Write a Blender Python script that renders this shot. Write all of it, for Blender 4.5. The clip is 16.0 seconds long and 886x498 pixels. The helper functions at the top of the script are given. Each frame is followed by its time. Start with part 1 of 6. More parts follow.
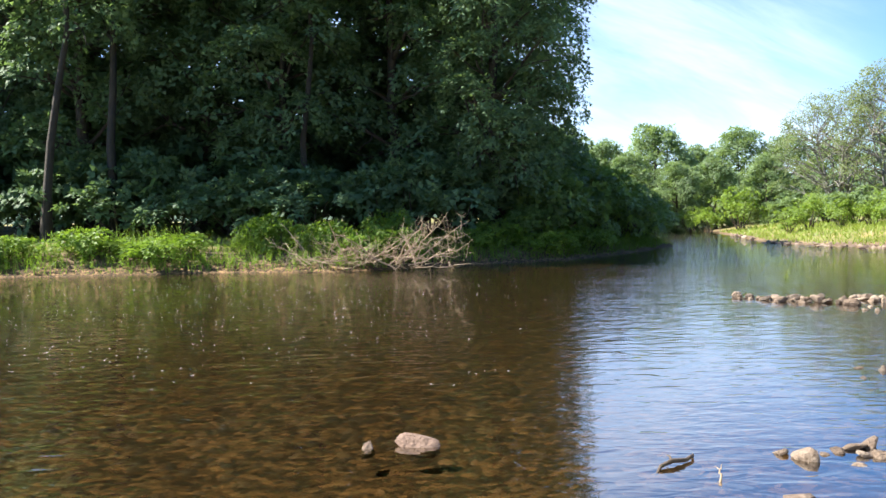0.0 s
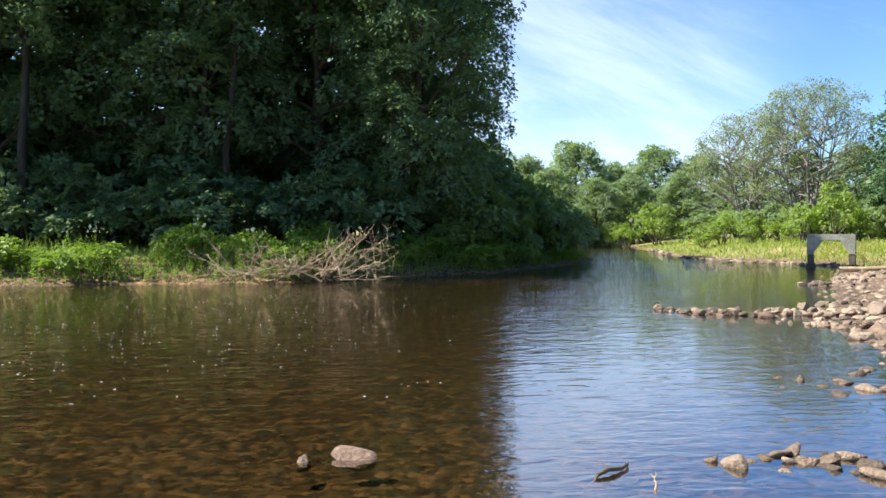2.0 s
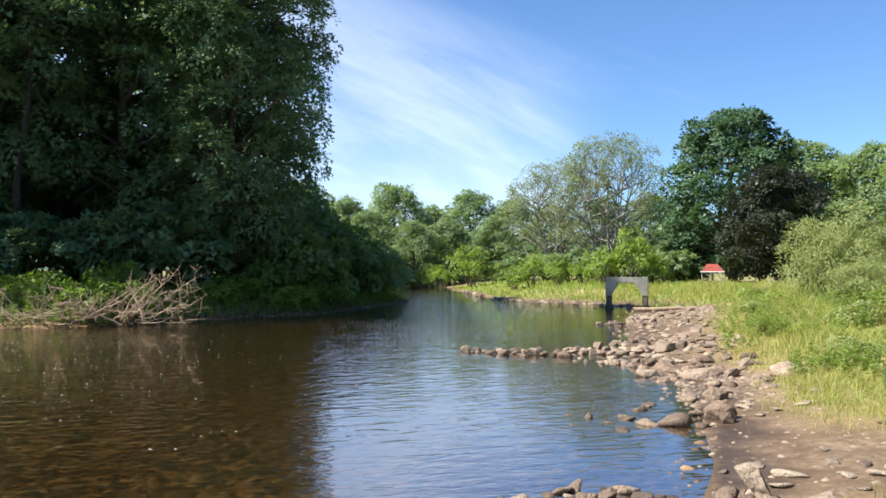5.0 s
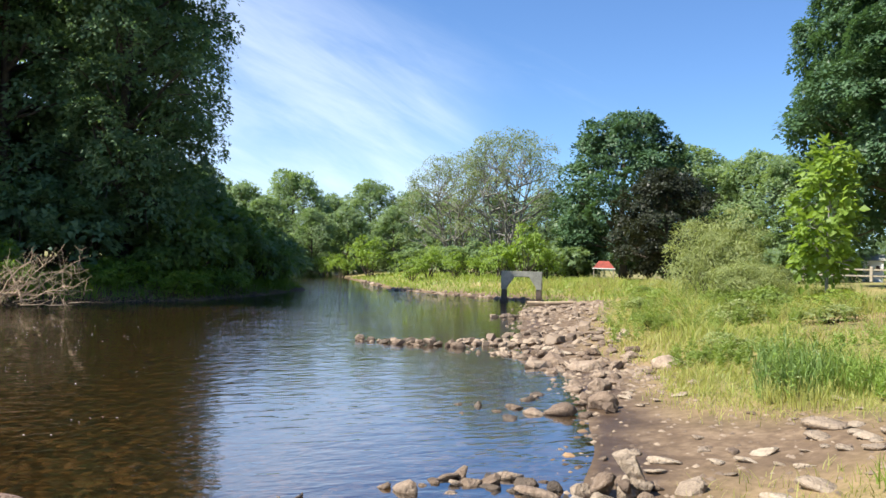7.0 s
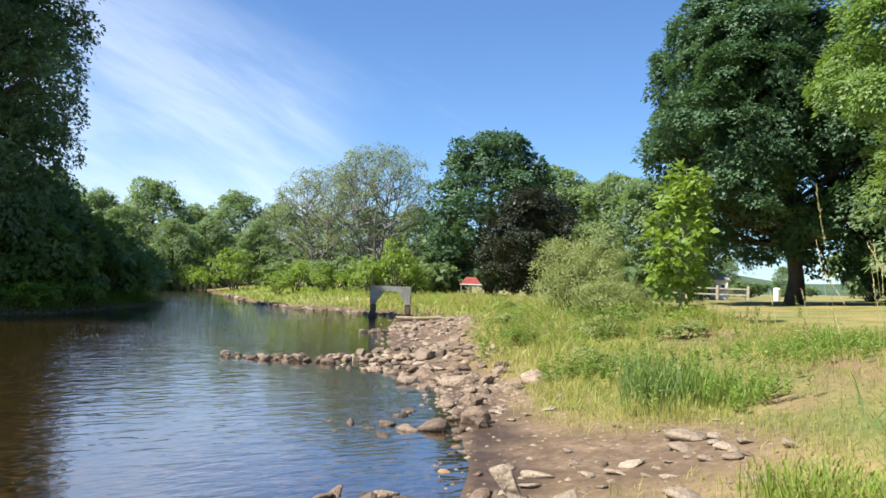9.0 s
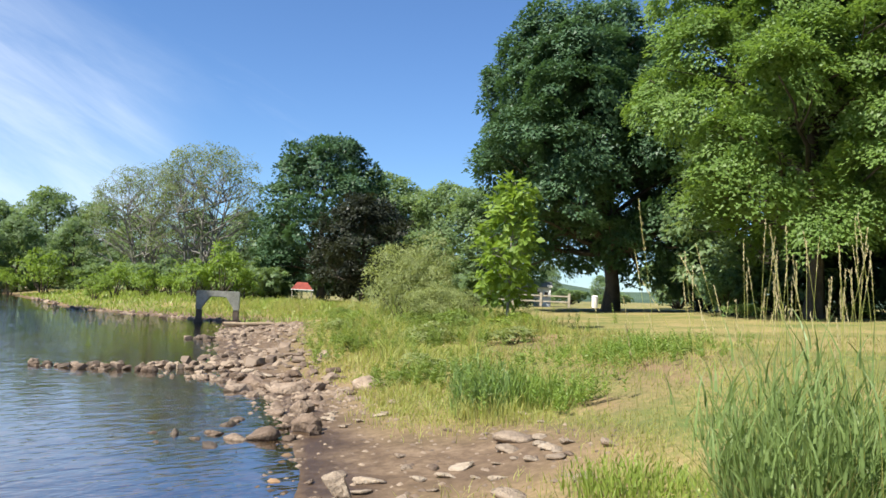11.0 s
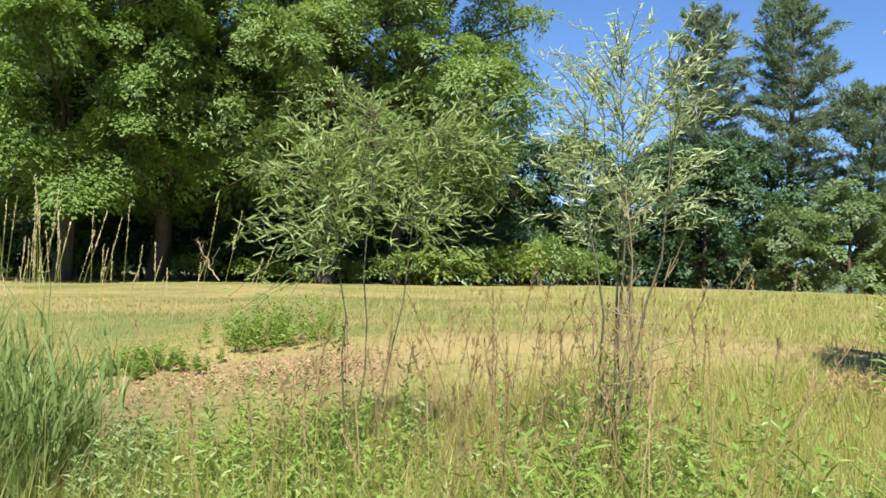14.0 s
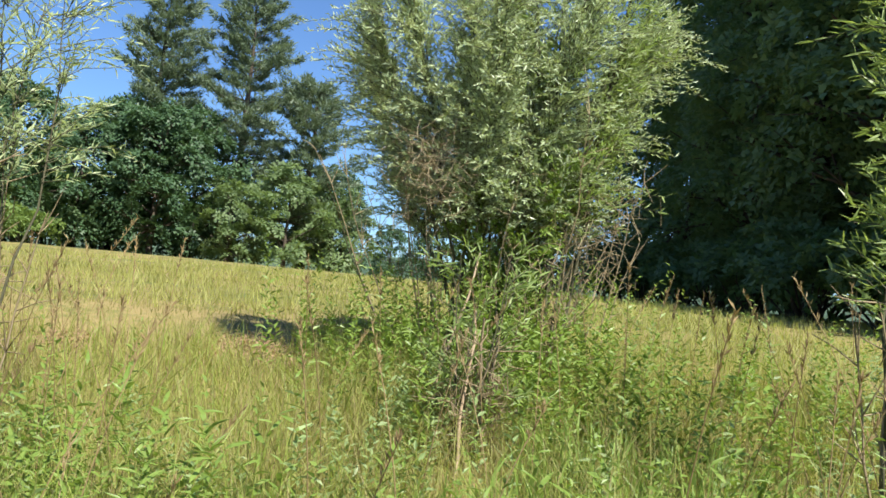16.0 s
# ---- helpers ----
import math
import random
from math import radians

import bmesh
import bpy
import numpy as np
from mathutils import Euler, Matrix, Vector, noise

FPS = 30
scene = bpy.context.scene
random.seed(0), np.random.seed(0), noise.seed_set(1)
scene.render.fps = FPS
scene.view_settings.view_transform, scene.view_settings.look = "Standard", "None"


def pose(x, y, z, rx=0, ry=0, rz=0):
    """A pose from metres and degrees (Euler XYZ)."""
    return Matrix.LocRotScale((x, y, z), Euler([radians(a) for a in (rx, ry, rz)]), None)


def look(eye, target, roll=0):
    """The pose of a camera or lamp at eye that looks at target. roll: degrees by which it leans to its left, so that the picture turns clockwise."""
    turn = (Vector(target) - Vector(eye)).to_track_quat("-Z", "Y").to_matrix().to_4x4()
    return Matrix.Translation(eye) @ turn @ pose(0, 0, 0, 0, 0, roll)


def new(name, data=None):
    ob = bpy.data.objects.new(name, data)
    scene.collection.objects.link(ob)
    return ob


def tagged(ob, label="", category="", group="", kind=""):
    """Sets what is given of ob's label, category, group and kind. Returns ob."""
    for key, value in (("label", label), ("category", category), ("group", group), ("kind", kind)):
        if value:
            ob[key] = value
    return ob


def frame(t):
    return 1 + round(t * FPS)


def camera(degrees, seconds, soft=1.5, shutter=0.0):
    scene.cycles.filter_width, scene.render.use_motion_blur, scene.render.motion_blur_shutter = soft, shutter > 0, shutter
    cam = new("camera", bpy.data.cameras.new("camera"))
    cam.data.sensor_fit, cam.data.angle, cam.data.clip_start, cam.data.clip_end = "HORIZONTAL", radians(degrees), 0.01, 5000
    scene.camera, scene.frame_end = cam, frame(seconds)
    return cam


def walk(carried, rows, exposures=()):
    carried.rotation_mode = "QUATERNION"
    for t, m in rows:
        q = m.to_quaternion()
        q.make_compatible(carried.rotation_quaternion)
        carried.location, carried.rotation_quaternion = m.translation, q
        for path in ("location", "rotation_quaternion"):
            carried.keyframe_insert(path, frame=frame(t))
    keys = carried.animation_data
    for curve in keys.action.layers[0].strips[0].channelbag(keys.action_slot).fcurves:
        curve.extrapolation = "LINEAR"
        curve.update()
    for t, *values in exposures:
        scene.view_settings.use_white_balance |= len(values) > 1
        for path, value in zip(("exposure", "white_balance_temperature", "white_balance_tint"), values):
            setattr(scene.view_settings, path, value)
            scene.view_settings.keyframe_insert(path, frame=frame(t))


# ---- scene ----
cam = camera(55.71, 16.0, soft=1.55)
walk(cam, [
    (0.0, pose(0.001, 0.064, 1.820, 88.05, 1.00, 0.00)),
    (0.5, pose(-0.002, 0.049, 1.813, 88.24, -1.84, 0.06)),
    (1.0, pose(-0.030, 0.040, 1.813, 88.97, -0.54, -1.52)),
    (1.5, pose(-0.065, 0.072, 1.807, 89.07, 0.33, -3.56)),
    (2.0, pose(-0.132, 0.092, 1.800, 88.88, 0.38, -5.29)),
    (2.5, pose(-0.163, 0.084, 1.805, 88.83, 0.28, -6.53)),
    (3.0, pose(-0.145, 0.091, 1.801, 89.42, 0.18, -7.61)),
    (3.5, pose(-0.065, 0.090, 1.805, 89.95, -0.21, -9.38)),
    (4.0, pose(0.014, 0.094, 1.805, 90.81, -0.38, -12.51)),
    (4.5, pose(0.081, 0.110, 1.821, 91.61, -0.06, -15.29)),
    (7.0, pose(0.130, 0.064, 1.794, 91.11, -1.61, -24.44)),
    (7.5, pose(0.140, 0.052, 1.790, 91.44, -2.11, -26.31)),
    (8.0, pose(0.112, 0.092, 1.793, 91.74, -1.94, -28.44)),
    (10.5, pose(0.072, 0.259, 1.781, 93.35, -2.93, -41.88)),
    (11.0, pose(0.063, 0.220, 1.788, 93.32, -2.68, -44.97)),
    (11.5, pose(0.067, 0.168, 1.791, 93.02, -2.80, -49.95)),
    (12.0, pose(0.100, 0.120, 1.793, 92.87, -3.15, -57.00)),
    (12.5, pose(0.108, 0.043, 1.797, 92.76, -3.54, -66.07)),
    (13.0, pose(0.123, -0.016, 1.797, 92.92, -3.53, -74.98)),
    (13.5, pose(0.148, -0.086, 1.804, 93.00, -2.97, -83.90)),
    (14.0, pose(0.154, -0.141, 1.799, 93.09, -2.74, -92.69)),
    (14.5, pose(0.154, -0.226, 1.802, 93.22, -2.81, -100.62)),
    (15.0, pose(0.172, -0.330, 1.798, 93.53, -3.99, -110.38)),
    (15.5, pose(0.147, -0.435, 1.785, 93.68, -5.22, -119.79)),
    (16.0, pose(0.124, -0.493, 1.795, 93.60, -5.60, -129.17)),
], exposures=[(0.0, 1.72), (0.5, 1.64), (1.0, 1.47), (1.5, 1.42), (3.0, 1.46), (4.5, 1.27), (7.5, 1.22), (10.5, 1.06), (11.5, 1.04), (13.0, 1.15), (14.5, 1.08), (15.2, 1.0), (16.0, 1.05)])

# ---- world, sun ----
SUN_YAW, SUN_ELEV = 85.0, 50.0
sun_vec = Vector((-math.sin(radians(SUN_YAW)) * math.cos(radians(SUN_ELEV)),
                  math.cos(radians(SUN_YAW)) * math.cos(radians(SUN_ELEV)), math.sin(radians(SUN_ELEV))))
world = bpy.data.worlds.new("sky_world")
scene.world = world
world.use_nodes = True
wn, wl = world.node_tree.nodes, world.node_tree.links
wn.clear()
w_out = wn.new("ShaderNodeOutputWorld")
w_bg = wn.new("ShaderNodeBackground")
w_sky = wn.new("ShaderNodeTexSky")
w_sky.sky_type = "NISHITA"
w_sky.sun_disc = False
w_sky.sun_elevation = radians(SUN_ELEV)
w_sky.sun_rotation = math.atan2(sun_vec.x, sun_vec.y)
w_sky.air_density, w_sky.dust_density, w_sky.ozone_density = 1.0, 0.15, 3.0
w_bg.inputs["Strength"].default_value = 0.066
# a wedge of thin streaky cloud over the far end of the river
w_tc = wn.new("ShaderNodeTexCoord")
w_sep = wn.new("ShaderNodeSeparateXYZ")
wl.new(w_tc.outputs["Generated"], w_sep.inputs[0])


def sky_math(op, a, b=0.0):
    n = wn.new("ShaderNodeMath")
    n.operation = op
    for k, v in enumerate((a, b)):
        if isinstance(v, (int, float)):
            n.inputs[k].default_value = v
        else:
            wl.new(v, n.inputs[k])
    return n.outputs[0]


def sky_step(value, lo, hi, out_lo=0.0, out_hi=1.0):
    n = wn.new("ShaderNodeMapRange")
    n.interpolation_type = "SMOOTHSTEP"
    n.inputs["From Min"].default_value, n.inputs["From Max"].default_value = lo, hi
    n.inputs["To Min"].default_value, n.inputs["To Max"].default_value = out_lo, out_hi
    wl.new(value, n.inputs["Value"])
    return n.outputs["Result"]


def sky_noise(along, across, sa, sc, detail, rough):
    c = wn.new("ShaderNodeCombineXYZ")
    wl.new(sky_math("MULTIPLY", along, sa), c.inputs[0])
    wl.new(sky_math("MULTIPLY", across, sc), c.inputs[1])
    n = wn.new("ShaderNodeTexNoise")
    n.inputs["Scale"].default_value, n.inputs["Detail"].default_value = 1.0, detail
    n.inputs["Roughness"].default_value, n.inputs["Distortion"].default_value = rough, 0.5
    wl.new(c.outputs[0], n.inputs["Vector"])
    return n.outputs["Fac"]


w_az = sky_math("MULTIPLY", sky_math("ARCTAN2", w_sep.outputs["X"], w_sep.outputs["Y"]), 57.2958)
w_el = sky_math("MULTIPLY", sky_math("ARCSINE", w_sep.outputs["Z"]), 57.2958)
# along and across the streaks, which sink to the right
w_along = sky_math("SUBTRACT", sky_math("MULTIPLY", w_az, 0.91), sky_math("MULTIPLY", w_el, 0.42))
w_across = sky_math("ADD", sky_math("MULTIPLY", w_az, 0.42), sky_math("MULTIPLY", w_el, 0.91))
w_soft = sky_noise(w_along, w_across, 0.05, 0.16, 5, 0.55)
w_streak = sky_noise(w_along, w_across, 0.07, 0.36, 8, 0.62)
w_rag = sky_math("MULTIPLY", sky_math("SUBTRACT", w_soft, 0.5), 9.0)
w_top = sky_step(sky_math("ADD", w_across, w_rag), 18.5, 25.5, 1.0, 0.0)
w_end = sky_step(sky_math("ADD", w_az, w_rag), 22.0, 31.0, 1.0, 0.0)
w_begin = sky_step(w_az, -40.0, 0.0)
w_body = sky_math("MULTIPLY", sky_math("MULTIPLY", w_top, w_end), w_begin)
w_fill = sky_math("ADD", sky_step(w_streak, 0.28, 0.75, 0.05, 0.27), sky_step(w_soft, 0.3, 0.7, 0.0, 0.16))
w_wisp = sky_math("MULTIPLY", sky_math("MULTIPLY", sky_step(w_streak, 0.52, 0.75), sky_step(w_across, 18.0, 34.0, 0.14, 0.0)), sky_step(w_az, 20.0, 45.0, 1.0, 0.0))
w_cloud = sky_math("MAXIMUM", sky_math("MULTIPLY", w_body, sky_math("ADD", w_fill, sky_step(w_el, 3.0, 11.0, 0.1, 0.0))), w_wisp)
w_mix = wn.new("ShaderNodeMix")
w_mix.data_type = "RGBA"
w_mix.inputs[7].default_value = (10.0, 10.5, 11.0, 1)
wl.new(w_cloud, w_mix.inputs[0])
w_tint = wn.new("ShaderNodeMix")
w_tint.data_type, w_tint.blend_type = "RGBA", "MULTIPLY"
w_tint.inputs[0].default_value = 1.0
w_tint.inputs[7].default_value = (0.74, 0.95, 1.22, 1)
wl.new(w_sky.outputs["Color"], w_tint.inputs[6])
wl.new(w_tint.outputs[2], w_mix.inputs[6])
wl.new(w_mix.outputs[2], w_bg.inputs["Color"])
wl.new(w_bg.outputs["Background"], w_out.inputs["Surface"])

sun_lamp = bpy.data.lights.new("sun", "SUN")
sun_lamp.energy, sun_lamp.angle, sun_lamp.color = 4.8, radians(0.5), (1.0, 0.95, 0.86)
sun = new("sun", sun_lamp)
sun.matrix_world = look(sun_vec * 100, (0, 0, 0))


# ---- materials ----
def start_material(name):
    m = bpy.data.materials.new(name)
    m.use_nodes = True
    m.node_tree.nodes.clear()
    return m, m.node_tree.nodes, m.node_tree.links


def ramp(nt, stops):
    r = nt.new("ShaderNodeValToRGB")
    e = r.color_ramp.elements
    while len(e) < len(stops):
        e.new(0.5)
    for k, (p, c) in enumerate(stops):
        e[k].position, e[k].color = p, (*c, 1)
    return r


def noise_node(nt, ln, scale, detail=4, rough=0.55, vec=None, dist=0.0):
    n = nt.new("ShaderNodeTexNoise")
    n.inputs["Scale"].default_value, n.inputs["Detail"].default_value = scale, detail
    n.inputs["Roughness"].default_value, n.inputs["Distortion"].default_value = rough, dist
    if vec is None:
        vec = nt.new("ShaderNodeTexCoord").outputs["Object"]
    ln.new(vec, n.inputs["Vector"])
    return n


def leaf_material(name, dark, mid, light, translucent=0.35, rough=0.5, clump=0.6, spec=0.4):
    """Leaves: each island its own shade, with a slower drift over the crown; light passes through."""
    m, nt, ln = start_material(name)
    out = nt.new("ShaderNodeOutputMaterial")
    geo = nt.new("ShaderNodeNewGeometry")
    drift = noise_node(nt, ln, clump, 2)
    add = nt.new("ShaderNodeMath")
    add.operation = "MULTIPLY_ADD"
    add.inputs[1].default_value, add.inputs[2].default_value = 0.2, 0.145
    ln.new(geo.outputs["Random Per Island"], add.inputs[0])
    add2 = nt.new("ShaderNodeMath")
    add2.operation = "MULTIPLY_ADD"
    add2.inputs[1].default_value = 0.5
    ln.new(drift.outputs["Fac"], add2.inputs[0])
    ln.new(add.outputs[0], add2.inputs[2])
    r = ramp(nt, [(0.1, dark), (0.5, mid), (0.9, light)])
    ln.new(add2.outputs[0], r.inputs["Fac"])
    p = nt.new("ShaderNodeBsdfPrincipled")
    p.inputs["Roughness"].default_value = rough
    p.inputs["Specular IOR Level"].default_value = spec
    ln.new(r.outputs["Color"], p.inputs["Base Color"])
    tr = nt.new("ShaderNodeBsdfTranslucent")
    warm = nt.new("ShaderNodeMix")
    warm.data_type, warm.blend_type = "RGBA", "MULTIPLY"
    warm.inputs[0].default_value = 1.0
    warm.inputs[7].default_value = (1.2, 1.18, 0.64, 1)
    ln.new(r.outputs["Color"], warm.inputs[6])
    ln.new(warm.outputs[2], tr.inputs["Color"])
    mix = nt.new("ShaderNodeMixShader")
    mix.inputs[0].default_value = translucent
    ln.new(p.outputs[0], mix.inputs[1])
    ln.new(tr.outputs[0], mix.inputs[2])
    ln.new(mix.outputs[0], out.inputs["Surface"])
    return m


def surface_material(name, stops, scale=3.0, fine=40.0, rough=(0.7, 0.95), bump=0.3, bump_scale=None, per_object=0.0, detail=6, spec=0.4, bump_dist=0.02):
    """A rough natural surface: two scales of colour noise, bump, and a shade of its own for each object."""
    m, nt, ln = start_material(name)
    out = nt.new("ShaderNodeOutputMaterial")
    p = nt.new("ShaderNodeBsdfPrincipled")
    big = noise_node(nt, ln, scale, detail)
    small = noise_node(nt, ln, fine, 4, 0.65)
    mixf = nt.new("ShaderNodeMath")
    mixf.operation = "MULTIPLY_ADD"
    mixf.inputs[1].default_value = 0.45
    ln.new(small.outputs["Fac"], mixf.inputs[0])
    half = nt.new("ShaderNodeMath")
    half.operation = "MULTIPLY"
    half.inputs[1].default_value = 0.55
    ln.new(big.outputs["Fac"], half.inputs[0])
    ln.new(half.outputs[0], mixf.inputs[2])
    last = mixf.outputs[0]
    if per_object:
        info = nt.new("ShaderNodeObjectInfo")
        sh = nt.new("ShaderNodeMath")
        sh.operation = "MULTIPLY_ADD"
        sh.inputs[1].default_value = per_object
        off = nt.new("ShaderNodeMath")
        off.operation = "SUBTRACT"
        off.inputs[1].default_value = per_object * 0.5
        ln.new(info.outputs["Random"], sh.inputs[0])
        ln.new(last, sh.inputs[2])
        ln.new(sh.outputs[0], off.inputs[0])
        last = off.outputs[0]
    r = ramp(nt, stops)
    ln.new(last, r.inputs["Fac"])
    ln.new(r.outputs["Color"], p.inputs["Base Color"])
    rr = nt.new("ShaderNodeMapRange")
    rr.inputs["To Min"].default_value, rr.inputs["To Max"].default_value = rough
    ln.new(small.outputs["Fac"], rr.inputs["Value"])
    ln.new(rr.outputs["Result"], p.inputs["Roughness"])
    p.inputs["Specular IOR Level"].default_value = spec
    b = nt.new("ShaderNodeBump")
    b.inputs["Strength"].default_value, b.inputs["Distance"].default_value = bump, bump_dist
    bn = noise_node(nt, ln, bump_scale or fine, 6, 0.6)
    ln.new(bn.outputs["Fac"], b.inputs["Height"])
    ln.new(b.outputs["Normal"], p.inputs["Normal"])
    ln.new(p.outputs[0], out.inputs["Surface"])
    return m


# haze over the wood is put into these greens: bluer, lifted darks
M_LEAF_FOREST_HAZY = leaf_material("leaf_forest_hazy", (0.068, 0.12, 0.062), (0.14, 0.225, 0.108), (0.255, 0.355, 0.15), 0.45, 0.55, 0.6, 0.3)
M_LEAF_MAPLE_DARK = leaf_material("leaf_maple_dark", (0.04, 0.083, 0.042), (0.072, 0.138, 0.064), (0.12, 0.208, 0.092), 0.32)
M_LEAF_MAPLE = leaf_material("leaf_maple", (0.09, 0.157, 0.042), (0.165, 0.262, 0.064), (0.255, 0.36, 0.098), 0.45, 0.5, 0.6, 0.35)
M_LEAF_WALNUT = leaf_material("leaf_walnut", (0.11, 0.18, 0.055), (0.2, 0.295, 0.095), (0.31, 0.41, 0.16), 0.45, 0.5, 0.6, 0.4)
# distance haze is put into this leaf colour, pale and bluish
M_LEAF_FAR_HAZY = leaf_material("leaf_far_hazy", (0.115, 0.178, 0.09), (0.2, 0.285, 0.135), (0.3, 0.39, 0.185), 0.5, clump=0.25)
# lighter than the wood's leaves: sunlight on the bushes is put into the colour
M_LEAF_BANK_LIT = leaf_material("leaf_bank_lit", (0.09, 0.15, 0.045), (0.16, 0.25, 0.07), (0.27, 0.36, 0.11), 0.5, 0.45, 0.5, 0.6)
M_LEAF_PALE = leaf_material("leaf_pale", (0.127, 0.177, 0.042), (0.200, 0.274, 0.063), (0.291, 0.370, 0.098), 0.45)
M_LEAF_THIN = leaf_material("leaf_thin", (0.13, 0.17, 0.085), (0.2, 0.25, 0.125), (0.28, 0.34, 0.17), 0.45)
M_LEAF_BRIGHT = leaf_material("leaf_bright", (0.12, 0.19, 0.035), (0.21, 0.31, 0.055), (0.32, 0.43, 0.09), 0.5)
M_LEAF_PURPLE = leaf_material("leaf_purple", (0.02, 0.026, 0.017), (0.037, 0.044, 0.026), (0.06, 0.072, 0.038), 0.3)
M_LEAF_WILLOW = leaf_material("leaf_willow", (0.14, 0.215, 0.06), (0.26, 0.35, 0.115), (0.43, 0.52, 0.23), 0.45, 0.4, 2.0, 0.5)
M_LEAF_PALEWILLOW = leaf_material("leaf_pale_willow", (0.27, 0.35, 0.17), (0.41, 0.49, 0.27), (0.57, 0.63, 0.41), 0.45, 0.4, 2.0, 0.5)
M_MUGWORT = leaf_material("mugwort_leaf", (0.14, 0.2, 0.07), (0.25, 0.34, 0.13), (0.39, 0.47, 0.23), 0.4, 0.45, 1.5)
M_DRYTWIG = leaf_material("dry_twig", (0.2, 0.15, 0.085), (0.33, 0.26, 0.155), (0.5, 0.42, 0.28), 0.25, 0.7, 1.5)
M_RUST = leaf_material("rust_seed", (0.17, 0.115, 0.055), (0.29, 0.21, 0.1), (0.42, 0.32, 0.17), 0.3, 0.65, 1.5)
M_LEAF_GREYWILLOW = leaf_material("leaf_grey_willow", (0.26, 0.335, 0.18), (0.42, 0.5, 0.29), (0.62, 0.68, 0.47), 0.3, 0.4, 2.0, 0.6)
M_NEEDLE = leaf_material("needle", (0.09, 0.13, 0.085), (0.16, 0.22, 0.145), (0.26, 0.33, 0.215), 0.35)
M_PLUME = leaf_material("seed_plume", (0.42, 0.35, 0.19), (0.57, 0.49, 0.29), (0.7, 0.62, 0.41), 0.35, 0.6, 1.0)
M_REED = leaf_material("reed_grass", (0.085, 0.15, 0.045), (0.175, 0.265, 0.08), (0.31, 0.39, 0.13), 0.35, 0.42, 1.0)
M_GRASS = leaf_material("grass_green", (0.125, 0.19, 0.036), (0.25, 0.33, 0.062), (0.4, 0.455, 0.11), 0.4, 0.45, 0.5)
M_GRASS_BLUE = leaf_material("grass_blue_green", (0.1, 0.155, 0.05), (0.2, 0.28, 0.09), (0.34, 0.41, 0.155), 0.4, 0.48, 1.0)
M_TURF = leaf_material("turf", (0.16, 0.185, 0.05), (0.235, 0.235, 0.072), (0.32, 0.285, 0.11), 0.5, 0.6, 0.5)
M_GRASS_DRY = leaf_material("grass_dry", (0.18, 0.17, 0.055), (0.29, 0.255, 0.095), (0.41, 0.35, 0.16), 0.4, 0.6, 0.5)
M_STRAW = leaf_material("straw", (0.2, 0.135, 0.06), (0.32, 0.235, 0.11), (0.47, 0.37, 0.19), 0.3, 0.6, 1.0)
M_WEED = leaf_material("weed_leaf", (0.115, 0.185, 0.036), (0.215, 0.315, 0.065), (0.345, 0.45, 0.12), 0.4, 0.42, 1.5)
M_BANK_GRASS = leaf_material("bank_grass", (0.23, 0.25, 0.07), (0.4, 0.41, 0.13), (0.56, 0.54, 0.23), 0.5, 0.5, 0.5)
M_LEAF_GREYBUSH = leaf_material("leaf_grey_bush", (0.18, 0.215, 0.085), (0.29, 0.335, 0.135), (0.42, 0.46, 0.21), 0.4, 0.5, 1.0)
M_SEDGE = leaf_material("bank_weed", (0.08, 0.145, 0.022), (0.165, 0.27, 0.04), (0.3, 0.4, 0.075), 0.5, 0.5, 0.6)
M_BARK = surface_material("bark", [(0.3, (0.035, 0.028, 0.02)), (0.7, (0.12, 0.095, 0.07))], 2.0, 14.0, bump=0.8, bump_dist=0.05)
M_BARK_DARK = surface_material("dark_bark", [(0.3, (0.02, 0.017, 0.013)), (0.7, (0.06, 0.05, 0.038))], 2.0, 14.0, bump=0.8, bump_dist=0.05)
M_BARK_PALE = surface_material("bark_pale", [(0.3, (0.13, 0.122, 0.105)), (0.7, (0.3, 0.285, 0.25))], 2.0, 14.0, bump=0.6, bump_dist=0.03)
M_TWIG = surface_material("willow_twig", [(0.3, (0.05, 0.048, 0.026)), (0.7, (0.12, 0.112, 0.062))], 3.0, 30.0, bump=0.3)
M_DEADWOOD = surface_material("dead_wood", [(0.3, (0.2, 0.14, 0.085)), (0.7, (0.5, 0.38, 0.25))], 3.0, 30.0, bump=0.5)
M_STONE = surface_material("river_stone", [(0.2, (0.085, 0.056, 0.038)), (0.5, (0.195, 0.138, 0.095)), (0.8, (0.4, 0.31, 0.225))], 5.0, 30.0, bump=1.0, bump_scale=9.0, bump_dist=0.05, per_object=0.35)
M_STONE_PALE = surface_material("pale_stone", [(0.25, (0.2, 0.148, 0.104)), (0.5, (0.34, 0.265, 0.19)), (0.75, (0.5, 0.41, 0.305))], 5.0, 30.0, bump=1.0, bump_scale=9.0, bump_dist=0.05, per_object=0.25)
M_STONE_RED = surface_material("reddish_stone", [(0.25, (0.12, 0.074, 0.052)), (0.5, (0.225, 0.148, 0.106)), (0.75, (0.33, 0.235, 0.175))], 4.0, 30.0, bump=1.0, bump_scale=8.0, bump_dist=0.05)
M_STONE_WET = surface_material("wet_stone", [(0.25, (0.05, 0.038, 0.028)), (0.6, (0.13, 0.095, 0.065)), (0.8, (0.22, 0.16, 0.11))], 4.0, 45.0, rough=(0.4, 0.75), bump=0.9, bump_scale=9.0, bump_dist=0.05, per_object=0.3)
